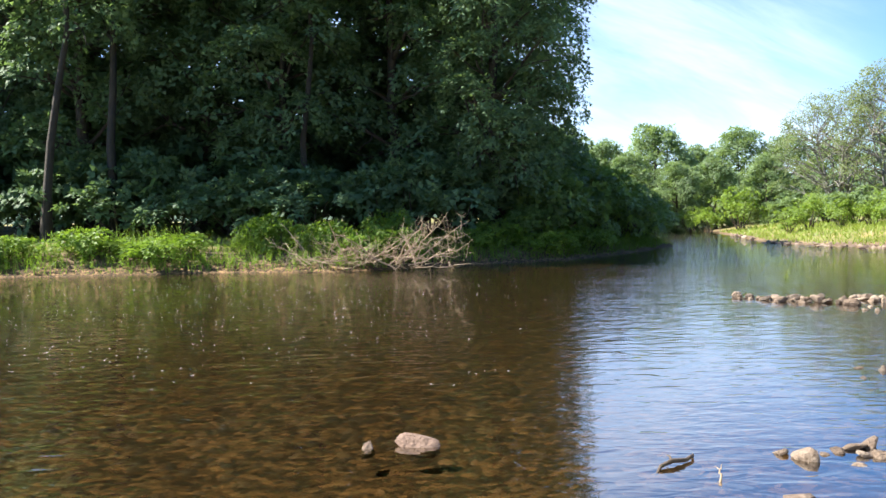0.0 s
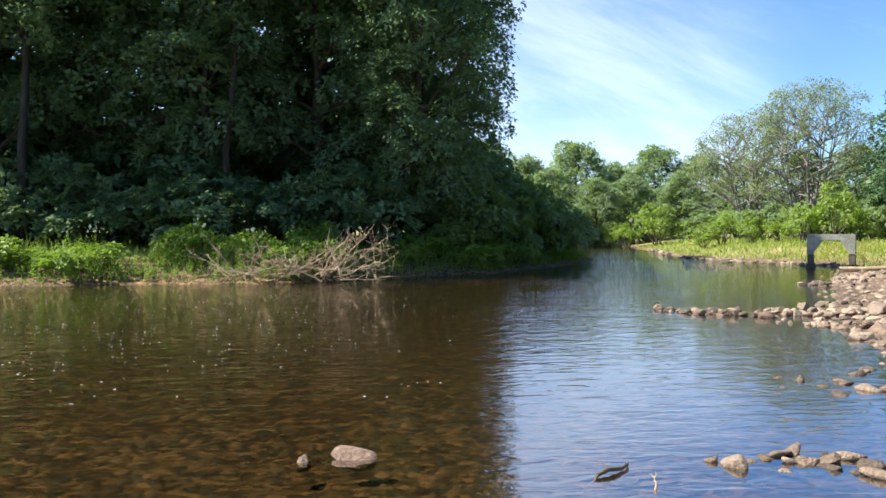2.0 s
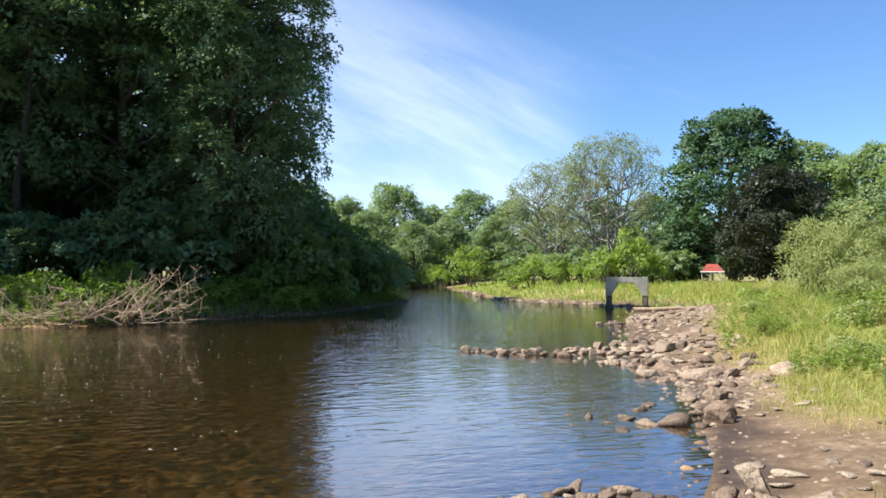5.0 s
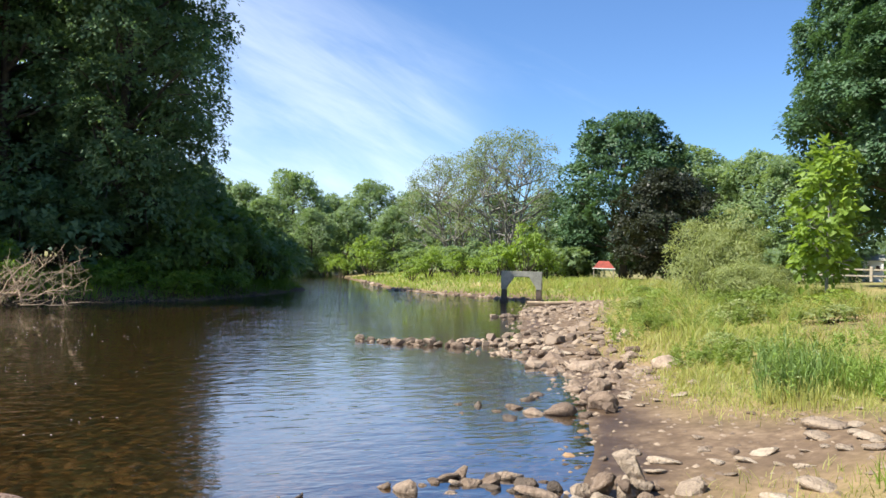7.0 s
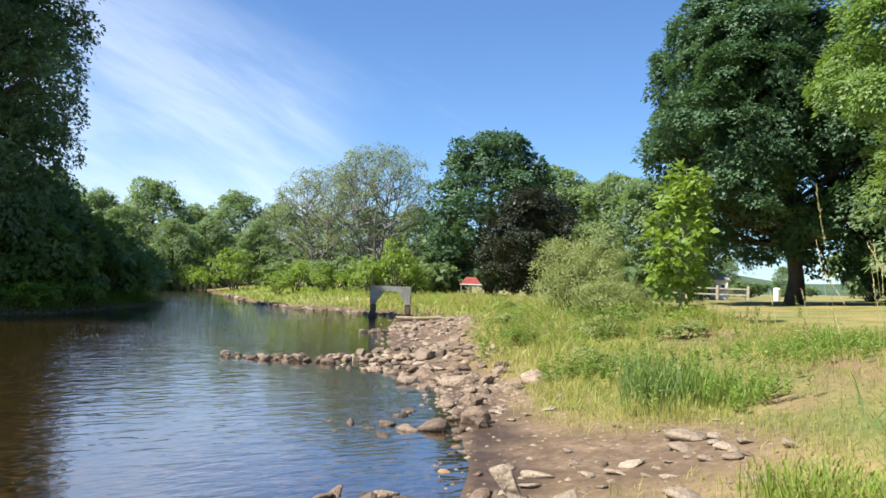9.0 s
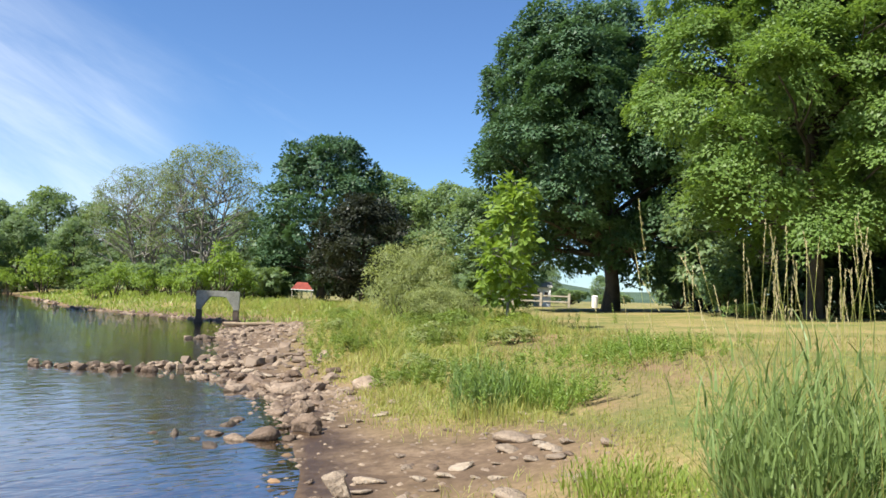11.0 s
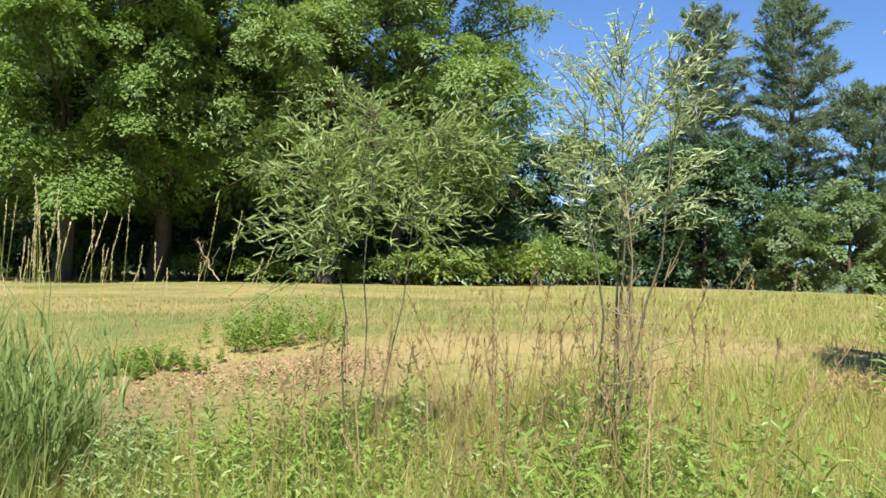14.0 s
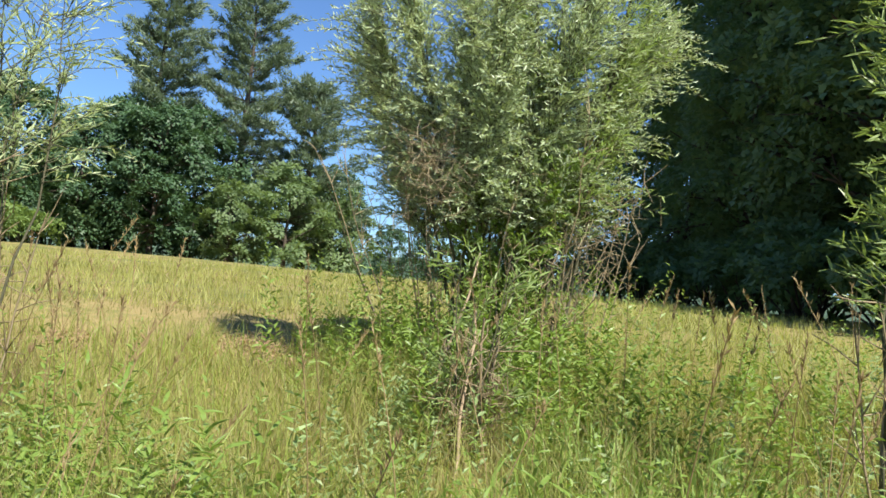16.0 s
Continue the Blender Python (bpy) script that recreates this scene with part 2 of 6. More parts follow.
M_CONCRETE = surface_material("weathered_concrete", [(0.3, (0.1, 0.1, 0.08)), (0.5, (0.23, 0.23, 0.19)), (0.75, (0.38, 0.38, 0.33))], 2.2, 14.0, bump=0.5)
M_CONCRETE_STAIN = surface_material("stained_concrete", [(0.3, (0.045, 0.034, 0.026)), (0.55, (0.12, 0.09, 0.07)), (0.8, (0.22, 0.18, 0.14))], 3.5, 16.0, bump=0.6)
M_REDROOF = surface_material("red_roof", [(0.35, (0.11, 0.026, 0.02)), (0.6, (0.3, 0.062, 0.04))], 2.0, 25.0)
M_WHITE = surface_material("white_paint", [(0.3, (0.7, 0.69, 0.66)), (0.7, (0.82, 0.81, 0.78))], 2.0, 25.0, bump=0.1)
M_FENCE = surface_material("fence_wood", [(0.3, (0.28, 0.24, 0.18)), (0.7, (0.5, 0.45, 0.36))], 3.0, 30.0, bump=0.4)
M_HILL = surface_material("wooded_hill", [(0.35, (0.04, 0.075, 0.04)), (0.65, (0.09, 0.14, 0.075))], 0.02, 0.12, bump=1.0, bump_dist=6.0)


def ground_material():
    """Mud and gravel by the water, green and dry grass over the field, a stony brown river bed."""
    m, nt, ln = start_material("ground")
    out = nt.new("ShaderNodeOutputMaterial")
    p = nt.new("ShaderNodeBsdfPrincipled")
    p.inputs["Specular IOR Level"].default_value = 0.25

    def attr(name):
        a = nt.new("ShaderNodeAttribute")
        a.attribute_name = name
        return a.outputs["Fac"]

    def mixc(f, a, b):
        x = nt.new("ShaderNodeMix")
        x.data_type = "RGBA"
        ln.new(f, x.inputs[0])
        ln.new(a, x.inputs[6])
        ln.new(b, x.inputs[7])
        return x.outputs[2]

    n1 = noise_node(nt, ln, 0.35, 6, 0.6)
    n2 = noise_node(nt, ln, 9.0, 6, 0.7)
    n3 = noise_node(nt, ln, 60.0, 4, 0.7)
    blend = nt.new("ShaderNodeMath")
    blend.operation = "MULTIPLY_ADD"
    blend.inputs[1].default_value = 0.5
    h = nt.new("ShaderNodeMath")
    h.operation = "MULTIPLY"
    h.inputs[1].default_value = 0.5
    ln.new(n1.outputs["Fac"], h.inputs[0])
    ln.new(n2.outputs["Fac"], blend.inputs[0])
    ln.new(h.outputs[0], blend.inputs[2])
    grass = ramp(nt, [(0.4, (0.105, 0.14, 0.036)), (0.48, (0.19, 0.18, 0.056)), (0.56, (0.3, 0.235, 0.098))])
    ln.new(blend.outputs[0], grass.inputs["Fac"])
    soil = ramp(nt, [(0.35, (0.14, 0.092, 0.05)), (0.5, (0.225, 0.15, 0.082)), (0.65, (0.31, 0.215, 0.125))])
    ln.new(blend.outputs[0], soil.inputs["Fac"])
    mud = ramp(nt, [(0.32, (0.072, 0.047, 0.029)), (0.5, (0.138, 0.093, 0.058)), (0.66, (0.265, 0.19, 0.122))])
    n4 = noise_node(nt, ln, 1.7, 5, 0.65)
    mm = nt.new("ShaderNodeMix")
    mm.inputs[0].default_value = 0.55
    ln.new(n2.outputs["Fac"], mm.inputs[2])
    ln.new(n4.outputs["Fac"], mm.inputs[3])
    ln.new(mm.outputs[0], mud.inputs["Fac"])
    vor = nt.new("ShaderNodeTexVoronoi")
    vor.inputs["Scale"].default_value = 12.0
    tc = nt.new("ShaderNodeTexCoord")
    warp = nt.new("ShaderNodeVectorMath")
    warp.operation = "MULTIPLY_ADD"
    warp.inputs[1].default_value = (0.16, 0.16, 0.0)
    ln.new(n2.outputs["Color"], warp.inputs[0])
    ln.new(tc.outputs["Object"], warp.inputs[2])
    ln.new(warp.outputs[0], vor.inputs["Vector"])
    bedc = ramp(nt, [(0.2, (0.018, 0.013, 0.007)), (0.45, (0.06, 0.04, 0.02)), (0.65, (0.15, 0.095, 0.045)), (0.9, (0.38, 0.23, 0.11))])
    bsep = nt.new("ShaderNodeSeparateColor")
    ln.new(vor.outputs["Color"], bsep.inputs[0])
    bmul = nt.new("ShaderNodeMath")
    bmul.operation = "MULTIPLY_ADD"
    bmul.inputs[1].default_value = 0.5
    ln.new(bsep.outputs[0], bmul.inputs[0])
    bh = nt.new("ShaderNodeMath")
    bh.operation = "MULTIPLY"
    bh.inputs[1].default_value = 0.6
    ln.new(n2.outputs["Fac"], bh.inputs[0])
    ln.new(bh.outputs[0], bmul.inputs[2])
    ln.new(bmul.outputs[0], bedc.inputs["Fac"])
    c = mixc(attr("bare"), grass.outputs["Color"], soil.outputs["Color"])
    c = mixc(attr("mud"), c, mud.outputs["Color"])
    damp = attr("damp")
    soak = nt.new("ShaderNodeMix")
    soak.data_type, soak.blend_type = "RGBA", "MULTIPLY"
    soak.inputs[7].default_value = (0.5, 0.47, 0.45, 1)
    ln.new(damp, soak.inputs[0])
    ln.new(c, soak.inputs[6])
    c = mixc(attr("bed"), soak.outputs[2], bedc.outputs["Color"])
    ln.new(c, p.inputs["Base Color"])
    rr = nt.new("ShaderNodeMapRange")
    rr.inputs["To Min"].default_value, rr.inputs["To Max"].default_value = 0.9, 0.42
    ln.new(damp, rr.inputs["Value"])
    ln.new(rr.outputs["Result"], p.inputs["Roughness"])
    b = nt.new("ShaderNodeBump")
    b.inputs["Strength"].default_value, b.inputs["Distance"].default_value = 0.7, 0.03
    ln.new(n2.outputs["Fac"], b.inputs["Height"])
    b2 = nt.new("ShaderNodeBump")
    b2.inputs["Strength"].default_value, b2.inputs["Distance"].default_value = 0.6, 0.008
    ln.new(n3.outputs["Fac"], b2.inputs["Height"])
    ln.new(b.outputs["Normal"], b2.inputs["Normal"])
    ln.new(b2.outputs["Normal"], p.inputs["Normal"])
    ln.new(p.outputs[0], out.inputs["Surface"])
    return m


def water_material():
    """Clear brownish river water: tinted see-through body, mirror gloss by the angle, fine wind ripples."""
    m, nt, ln = start_material("river_water")
    out = nt.new("ShaderNodeOutputMaterial")
    tc = nt.new("ShaderNodeTexCoord")
    mp = nt.new("ShaderNodeMapping")
    mp.inputs["Rotation"].default_value = (0, 0, radians(-18))
    mp.inputs["Scale"].default_value = (1.0, 2.2, 1.0)
    ln.new(tc.outputs["Object"], mp.inputs["Vector"])
    a = noise_node(nt, ln, 2.3, 2, 0.5, mp.outputs["Vector"], 0.7)
    f = noise_node(nt, ln, 0.55, 2, 0.5, mp.outputs["Vector"], 0.3)
    patch = noise_node(nt, ln, 0.09, 3, 0.5)
    pr = nt.new("ShaderNodeMapRange")
    pr.inputs["From Min"].default_value, pr.inputs["From Max"].default_value = 0.35, 0.7
    pr.inputs["To Min"].default_value, pr.inputs["To Max"].default_value = 0.4, 1.15
    ln.new(patch.outputs["Fac"], pr.inputs["Value"])
    along = nt.new("ShaderNodeVectorMath")
    along.operation = "DOT_PRODUCT"
    along.inputs[1].default_value = (0.85, -0.525, 0.0)
    ln.new(tc.outputs["Object"], along.inputs[0])
    lee = nt.new("ShaderNodeMapRange")
    lee.interpolation_type = "SMOOTHSTEP"
    lee.inputs["From Min"].default_value, lee.inputs["From Max"].default_value = -7.5, -2.5
    lee.inputs["To Min"].default_value, lee.inputs["To Max"].default_value = 1.0, 0.34
    ln.new(along.outputs["Value"], lee.inputs["Value"])
    calm = nt.new("ShaderNodeMath")
    calm.operation = "MULTIPLY"
    ln.new(pr.outputs["Result"], calm.inputs[0])
    ln.new(lee.outputs["Result"], calm.inputs[1])
    b0 = nt.new("ShaderNodeBump")
    b0.inputs["Distance"].default_value = 0.02
    ln.new(lee.outputs["Result"], b0.inputs["Strength"])
    ln.new(f.outputs["Fac"], b0.inputs["Height"])
    b = nt.new("ShaderNodeBump")
    b.inputs["Distance"].default_value = 0.034
    ln.new(calm.outputs[0], b.inputs["Strength"])
    ln.new(a.outputs["Fac"], b.inputs["Height"])
    ln.new(b0.outputs["Normal"], b.inputs["Normal"])
    # quick broken water over the shallows at the bend
    sep = nt.new("ShaderNodeSeparateXYZ")
    ln.new(tc.outputs["Object"], sep.inputs[0])
    far = nt.new("ShaderNodeMapRange")
    far.interpolation_type = "SMOOTHSTEP"
    far.inputs["From Min"].default_value, far.inputs["From Max"].default_value = 20.0, 60.0
    far.inputs["To Min"].default_value, far.inputs["To Max"].default_value = 0.0, 0.9
    ln.new(sep.outputs["Y"], far.inputs["Value"])
    spots = noise_node(nt, ln, 0.16, 3, 0.5)
    sr = nt.new("ShaderNodeMapRange")
    sr.inputs["From Min"].default_value, sr.inputs["From Max"].default_value = 0.42, 0.6
    ln.new(spots.outputs["Fac"], sr.inputs["Value"])
    fs = nt.new("ShaderNodeMath")
    fs.operation = "MULTIPLY"
    ln.new(far.outputs["Result"], fs.inputs[0])
    ln.new(sr.outputs["Result"], fs.inputs[1])
    rn = noise_node(nt, ln, 1.6, 3, 0.6, mp.outputs["Vector"], 0.3)
    b3 = nt.new("ShaderNodeBump")
    b3.inputs["Distance"].default_value = 0.06
    ln.new(fs.outputs[0], b3.inputs["Strength"])
    ln.new(rn.outputs["Fac"], b3.inputs["Height"])
    ln.new(b.outputs["Normal"], b3.inputs["Normal"])
    b = b3
    gl = nt.new("ShaderNodeBsdfGlossy")
    gl.inputs["Roughness"].default_value = 0.004
    ln.new(b.outputs["Normal"], gl.inputs["Normal"])
    tr = nt.new("ShaderNodeBsdfTransparent")
    tr.inputs["Color"].default_value = (0.335, 0.285, 0.178, 1)
    fr = nt.new("ShaderNodeFresnel")
    fr.inputs["IOR"].default_value = 1.33
    ln.new(b.outputs["Normal"], fr.inputs["Normal"])
    mix = nt.new("ShaderNodeMixShader")
    lift = nt.new("ShaderNodeMath")
    lift.operation = "POWER"
    lift.inputs[1].default_value = 0.36
    ln.new(fr.outputs[0], lift.inputs[0])
    ln.new(lift.outputs[0], mix.inputs[0])
    ln.new(tr.outputs[0], mix.inputs[1])
    ln.new(gl.outputs[0], mix.inputs[2])
    ln.new(mix.outputs[0], out.inputs["Surface"])
    return m


M_GROUND = ground_material()
M_WATER = water_material()


# ---- mesh helpers ----
def fast_mesh(name, verts, faces, material, smooth=False):
    """verts (n,3) and faces (m,k) arrays to a mesh."""
    verts, faces = np.asarray(verts, np.float32), np.asarray(faces, np.int32)
    me = bpy.data.meshes.new(name)
    k = faces.shape[1]
    me.vertices.add(len(verts))
    me.vertices.foreach_set("co", verts.ravel())
    me.loops.add(faces.size)
    me.loops.foreach_set("vertex_index", faces.ravel())
    me.polygons.add(len(faces))
    me.polygons.foreach_set("loop_start", np.arange(0, faces.size, k, dtype=np.int32))
    me.polygons.foreach_set("use_smooth", np.full(len(faces), smooth))
    me.update(calc_edges=True)
    me.materials.append(material)
    return me


def unit(v):
    return v / np.maximum(np.linalg.norm(v, axis=-1, keepdims=True), 1e-9)


def leaves(pos, axis, normal, length, width, quad=True, fold=0.12):
    """Leaf blades at pos along axis: a folded rhombus each, or one triangle."""
    pos, axis = np.asarray(pos), unit(np.asarray(axis))
    side = unit(np.cross(axis, normal))
    nrm = np.cross(side, axis)
    length, width = np.broadcast_to(length, len(pos))[:, None], np.broadcast_to(width, len(pos))[:, None]
    n = len(pos)
    if quad == "lens":
        rows = [pos]
        for q, k, sg in ((0.3, 0.48, 1), (0.65, 0.42, 1), (1.0, 0.0, 1), (0.65, 0.42, -1), (0.3, 0.48, -1)):
            rows.append(pos + axis * length * q + side * width * k * sg + nrm * (width * k * fold * 2 - length * 0.16 * q * q))
        return np.stack(rows, 1).reshape(-1, 3), np.arange(n * 6).reshape(n, 6)
    if quad:
        mid = pos + axis * length * 0.45
        v = np.stack([pos, mid + side * width * 0.5 + nrm * width * fold, pos + axis * length - nrm * length * 0.08, mid - side * width * 0.5 + nrm * width * fold], 1)
        f = np.arange(n * 4).reshape(n, 4)
    else:
        v = np.stack([pos - side * width * 0.5, pos + side * width * 0.5, pos + axis * length], 1)
        f = np.arange(n * 3).reshape(n, 3)
    return v.reshape(-1, 3), f


def blades(pos, lean, height, width, segs=3):
    """Grass blades: bent tapered strips from pos, lean = sideways throw of the tip."""
    n = len(pos)
    height, width = np.broadcast_to(height, n), np.broadcast_to(width, n)
    ang = np.random.rand(n) * 2 * np.pi
    side = np.stack([np.cos(ang), np.sin(ang), np.zeros(n)], 1) * width[:, None] * 0.5
    rows = []
    for s in range(segs + 1):
        q = s / segs
        c = pos + np.stack([lean[:, 0] * q ** 2, lean[:, 1] * q ** 2, height * (q - 0.12 * q * q * (np.hypot(lean[:, 0], lean[:, 1]) / np.maximum(height, 0.01)))], 1)
        wq = 1.0 - 0.9 * q
        rows += [c - side * wq, c + side * wq]
    v = np.stack(rows, 1)
    base = np.arange(n)[:, None] * (2 * (segs + 1))
    f = np.concatenate([base + np.array([2 * s, 2 * s + 1, 2 * s + 3, 2 * s + 2]) for s in range(segs)], 0)
    return v.reshape(-1, 3), f


def tubes(paths, sides=6):
    """Tapered tubes: paths is a list of (points, radii); one closed strip each."""
    vs, fs, base = [], [], 0
    for pts, rad in paths:
        pts, rad = np.asarray(pts, float), np.asarray(rad, float)
        tan = unit(np.gradient(pts, axis=0))
        ref = np.array([1.0, 0.0, 0.0]) if abs(tan[0][2]) > 0.7 else np.array([0.0, 0.0, 1.0])
        u = unit(np.cross(tan, ref))
        w = np.cross(tan, u)
        a = np.linspace(0, 2 * np.pi, sides, endpoint=False)
        ring = pts[:, None] + rad[:, None, None] * (np.cos(a)[None, :, None] * u[:, None] + np.sin(a)[None, :, None] * w[:, None])
        vs.append(ring.reshape(-1, 3))
        n = len(pts)
        for i in range(n - 1):
            for j in range(sides):
                k = (j + 1) % sides
                fs.append((base + i * sides + j, base + i * sides + k, base + (i + 1) * sides + k, base + (i + 1) * sides + j))
        base += n * sides
    return np.concatenate(vs), np.array(fs)


def wander(a, b, n, amount, rng):
    """A crooked line of n points from a to b."""
    a, b = np.asarray(a, float), np.asarray(b, float)
    q = np.linspace(0, 1, n)[:, None]
    off = np.cumsum(rng.normal(0, amount, (n, 3)), 0)
    off -= off[0] + (off[-1] - off[0]) * q
    return a + (b - a) * q + off


def part(name, mesh, parent, label=""):
    ob = new(name, mesh)
    ob.parent = parent
    if label:
        tagged(ob, label)
    return ob


def bm_mesh(bm, name, material, smooth=False):
    me = bpy.data.meshes.new(name)
    bm.to_mesh(me)
    bm.free()
    me.materials.append(material)
    if smooth:
        me.polygons.foreach_set("use_smooth", np.full(len(me.polygons), True))
    return me


def box_bm(bm, sx, sy, sz, m=Matrix(), bevel=0.0):
    r = bmesh.ops.create_cube(bm, size=1.0, matrix=m @ Matrix.Diagonal((sx, sy, sz, 1)))
    if bevel:
        edges = list({e for v in r["verts"] for e in v.link_edges})
        bmesh.ops.bevel(bm, geom=edges, offset=bevel, segments=2, affect="EDGES")


def polar(az, dist):
    """x, y at an azimuth to the right of straight ahead and a distance."""
    return dist * math.sin(radians(az)), dist * math.cos(radians(az))


# ---- the lie of the land ----
RIGHT_BANK = np.array([(-140, -14), (-60, -6), (-15, -1.2), (-6, 0.6), (-2, 1.3), (0.5, 2.3), (2.6, 4.1), (4.1, 5.9), (5.0, 7.0), (6.0, 8.6),
                       (8.2, 12.2), (8.6, 14.5), (11.0, 19.0), (15.8, 27.0), (20.4, 34.0), (22.6, 37.5), (22.6, 44.5), (20.8, 53), (26, 74), (31, 98), (48, 150), (90, 240)], float)
LEFT_BANK = np.array([(70, 250), (30, 160), (20, 110), (17.5, 75), (14.0, 52), (9.5, 43), (5.2, 36.6), (0.1, 34.2), (-3.7, 30.6), (-8.3, 31.6), (-12.2, 31.2), (-16.3, 30.8), (-30, 29), (-60, 24), (-140, 12)], float)
RIVER = np.concatenate([RIGHT_BANK, LEFT_BANK])


def line_distance(xy, line):
    best = np.full(len(xy), 1e9)
    for a, b in zip(line[:-1], line[1:]):
        ab = b - a
        q = np.clip(((xy - a) @ ab) / (ab @ ab), 0, 1)
        best = np.minimum(best, np.hypot(*(xy - a - q[:, None] * ab).T))
    return best


def in_river(xy):
    x, y = xy.T
    inside = np.zeros(len(xy), bool)
    for a, b in zip(RIVER, np.roll(RIVER, -1, 0)):
        cross = (a[1] > y) != (b[1] > y)
        inside ^= cross & (x < (b[0] - a[0]) * (y - a[1]) / (b[1] - a[1] + 1e-12) + a[0])
    return inside


def wave(x, y, s, k):
    return (np.sin(x * s + 1.7 * k) * np.cos(y * s * 0.83 + 2.1 * k) + 0.5 * np.sin(x * s * 2.3 - y * s * 1.9 + k)) / 1.5


def land(xy):
    """Height of the ground, and its distances: to the right bank, to the left bank, and whether under water."""
    xy = np.atleast_2d(np.asarray(xy, float))
    x, y = xy.T
    dr, dl, wet = line_distance(xy, RIGHT_BANK), line_distance(xy, LEFT_BANK), in_river(xy)
    left_side = (dl < dr) & ~wet
    slope = np.clip(0.027 * x - 0.03 * y, -0.45, 1.6)
    zr = np.interp(dr, [0, 1, 2.5, 5, 8, 14, 30, 60, 400], [0, 0.10, 0.28, 0.62, 0.92, 1.05, 1.1, 1.1, 1.5]) + slope * np.clip((dr - 4) / 20, 0, 1)
    zl = np.interp(dl, [0, 0.3, 1.5, 6, 20, 400], [0, 0.16, 0.55, 1.2, 1.9, 4.0])
    # the field climbs quickly behind the standing place, then levels
    d, az = np.hypot(x, y), np.degrees(np.arctan2(x, y))
    knoll = np.interp(d, [4.2, 7.0, 9.0, 14, 30], [0, 0.24, 0.4, 0.36, 0]) * np.interp(az, [46, 58, 74, 86, 106, 150, 176], [0, 0.45, 0.5, 0.65, 1, 1, 0])
    zr = zr + knoll
    z = np.where(left_side, zl, zr)
    z = z + np.where(~left_side & ~wet, np.clip(dr / 0.4, 0, 1) * 0.05 * np.clip((y - 36) / 4, 0, 1), 0)
    bed = -np.interp(np.minimum(dr, dl * 1.5), [0, 1, 4, 10, 30], [0.0, 0.06, 0.2, 0.42, 0.7])
    z = np.where(wet, bed, z)
    near = np.minimum(dr, dl)
    z = z + wave(x, y, 1.3, 1) * 0.03 * np.clip(near / 2, 0.1, 1) * np.where(wet, 0.6, 1.0) + wave(x, y, 4.1, 2) * 0.012 * np.clip(near, 0.1, 1)
    return z, dr, dl, wet, left_side


def on_land(x, y):
    return float(land([(x, y)])[0][0])


def bare_amount(xy):
    """Where the field's turf is worn to soil and dead leaves."""
    x, y = xy.T
    spots = [(9.0, 6.0, 0.7), (7.0, 5.4, 0.8), (7.2, 2.3, 0.8), (8.0, 1.6, 0.9), (8.2, 0.7, 0.9), (6.3, -3.65, 0.5), (5.8, -3.75, 0.4), (7.0, -2.4, 0.35), (12.0, 7.4, 1.6), (10.6, 6.4, 0.8), (14.5, 11.5, 1.4), (16.2, 13.0, 1.2)]
    v = np.zeros(len(xy))
    for sx, sy, sr in spots:
        v = np.maximum(v, np.clip(1.4 - np.hypot(x - sx, y - sy) / sr, 0, 1))
    return np.clip(v * (0.75 + 0.5 * wave(x, y, 2.7, 3)), 0, 1)


# ---- ground sheet, river bed and water ----
def build_ground():
    n_az, radii = 280, np.unique(np.concatenate([[0.001, 0.25], 0.6 * 1.05 ** np.arange(172), np.arange(27, 56, 0.4)]))
    az = np.linspace(0, 2 * np.pi, n_az, endpoint=False)
    xy = np.stack([radii[:, None] * np.cos(az), radii[:, None] * np.sin(az)], -1).reshape(-1, 2)
    z, dr, dl, wet, ls = land(xy)
    v = np.concatenate([np.c_[xy, z], [[0, 0, on_land(0, 0)]]])
    i, j = np.meshgrid(np.arange(len(radii) - 1), np.arange(n_az), indexing="ij")
    k = (j + 1) % n_az
    f = np.stack([i * n_az + j, (i + 1) * n_az + j, (i + 1) * n_az + k, i * n_az + k], -1).reshape(-1, 4)
    me = fast_mesh("ground", v, f, M_GROUND, True)
    x, y = xy.T
    edge = 1.45 + 0.35 * wave(x, y, 0.9, 4) + 1.5 * np.exp(-((x - 7.0) ** 2 + (y - 5.2) ** 2) / 3.0) + np.clip((y - 12) * 0.09, 0, 1.5) - np.clip((y - 36) * 0.15, 0, 2.3)
    mud = np.where(~ls, np.where(wet, 1.0, np.clip((edge - dr) / 0.7, 0, 1)), 0)
    mud = np.maximum(mud, np.where(ls, np.clip((4.0 - dl) / 1.5, 0, 1), 0))
    bare = np.maximum(bare_amount(xy), np.where(~ls, np.clip((edge + 1.1 - dr) / 1.2, 0, 1) * 0.8, 0))
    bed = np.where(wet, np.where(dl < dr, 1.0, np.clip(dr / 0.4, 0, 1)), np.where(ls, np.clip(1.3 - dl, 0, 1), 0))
    damp = np.where(ls | wet, 0.0, np.clip((0.75 + 0.3 * wave(x, y, 2.1, 8) - dr) / 0.5, 0, 1) * np.clip((38 - y) / 4, 0, 1))
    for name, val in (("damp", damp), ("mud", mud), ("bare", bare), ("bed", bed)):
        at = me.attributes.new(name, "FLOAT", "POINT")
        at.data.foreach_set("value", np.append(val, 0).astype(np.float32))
    return tagged(new("ground", me), "grassy field, muddy shore and stony river bed", "ground", kind="structure")


build_ground()
wv = np.array([(-140, -14, 0), (95, -14, 0), (95, 255, 0), (-140, 255, 0)], float)
water = tagged(new("water", fast_mesh("water", wv, [[0, 1, 2, 3]], M_WATER)), "clear shallow brown river with light ripples", "river", kind="structure")
water.visible_shadow = False


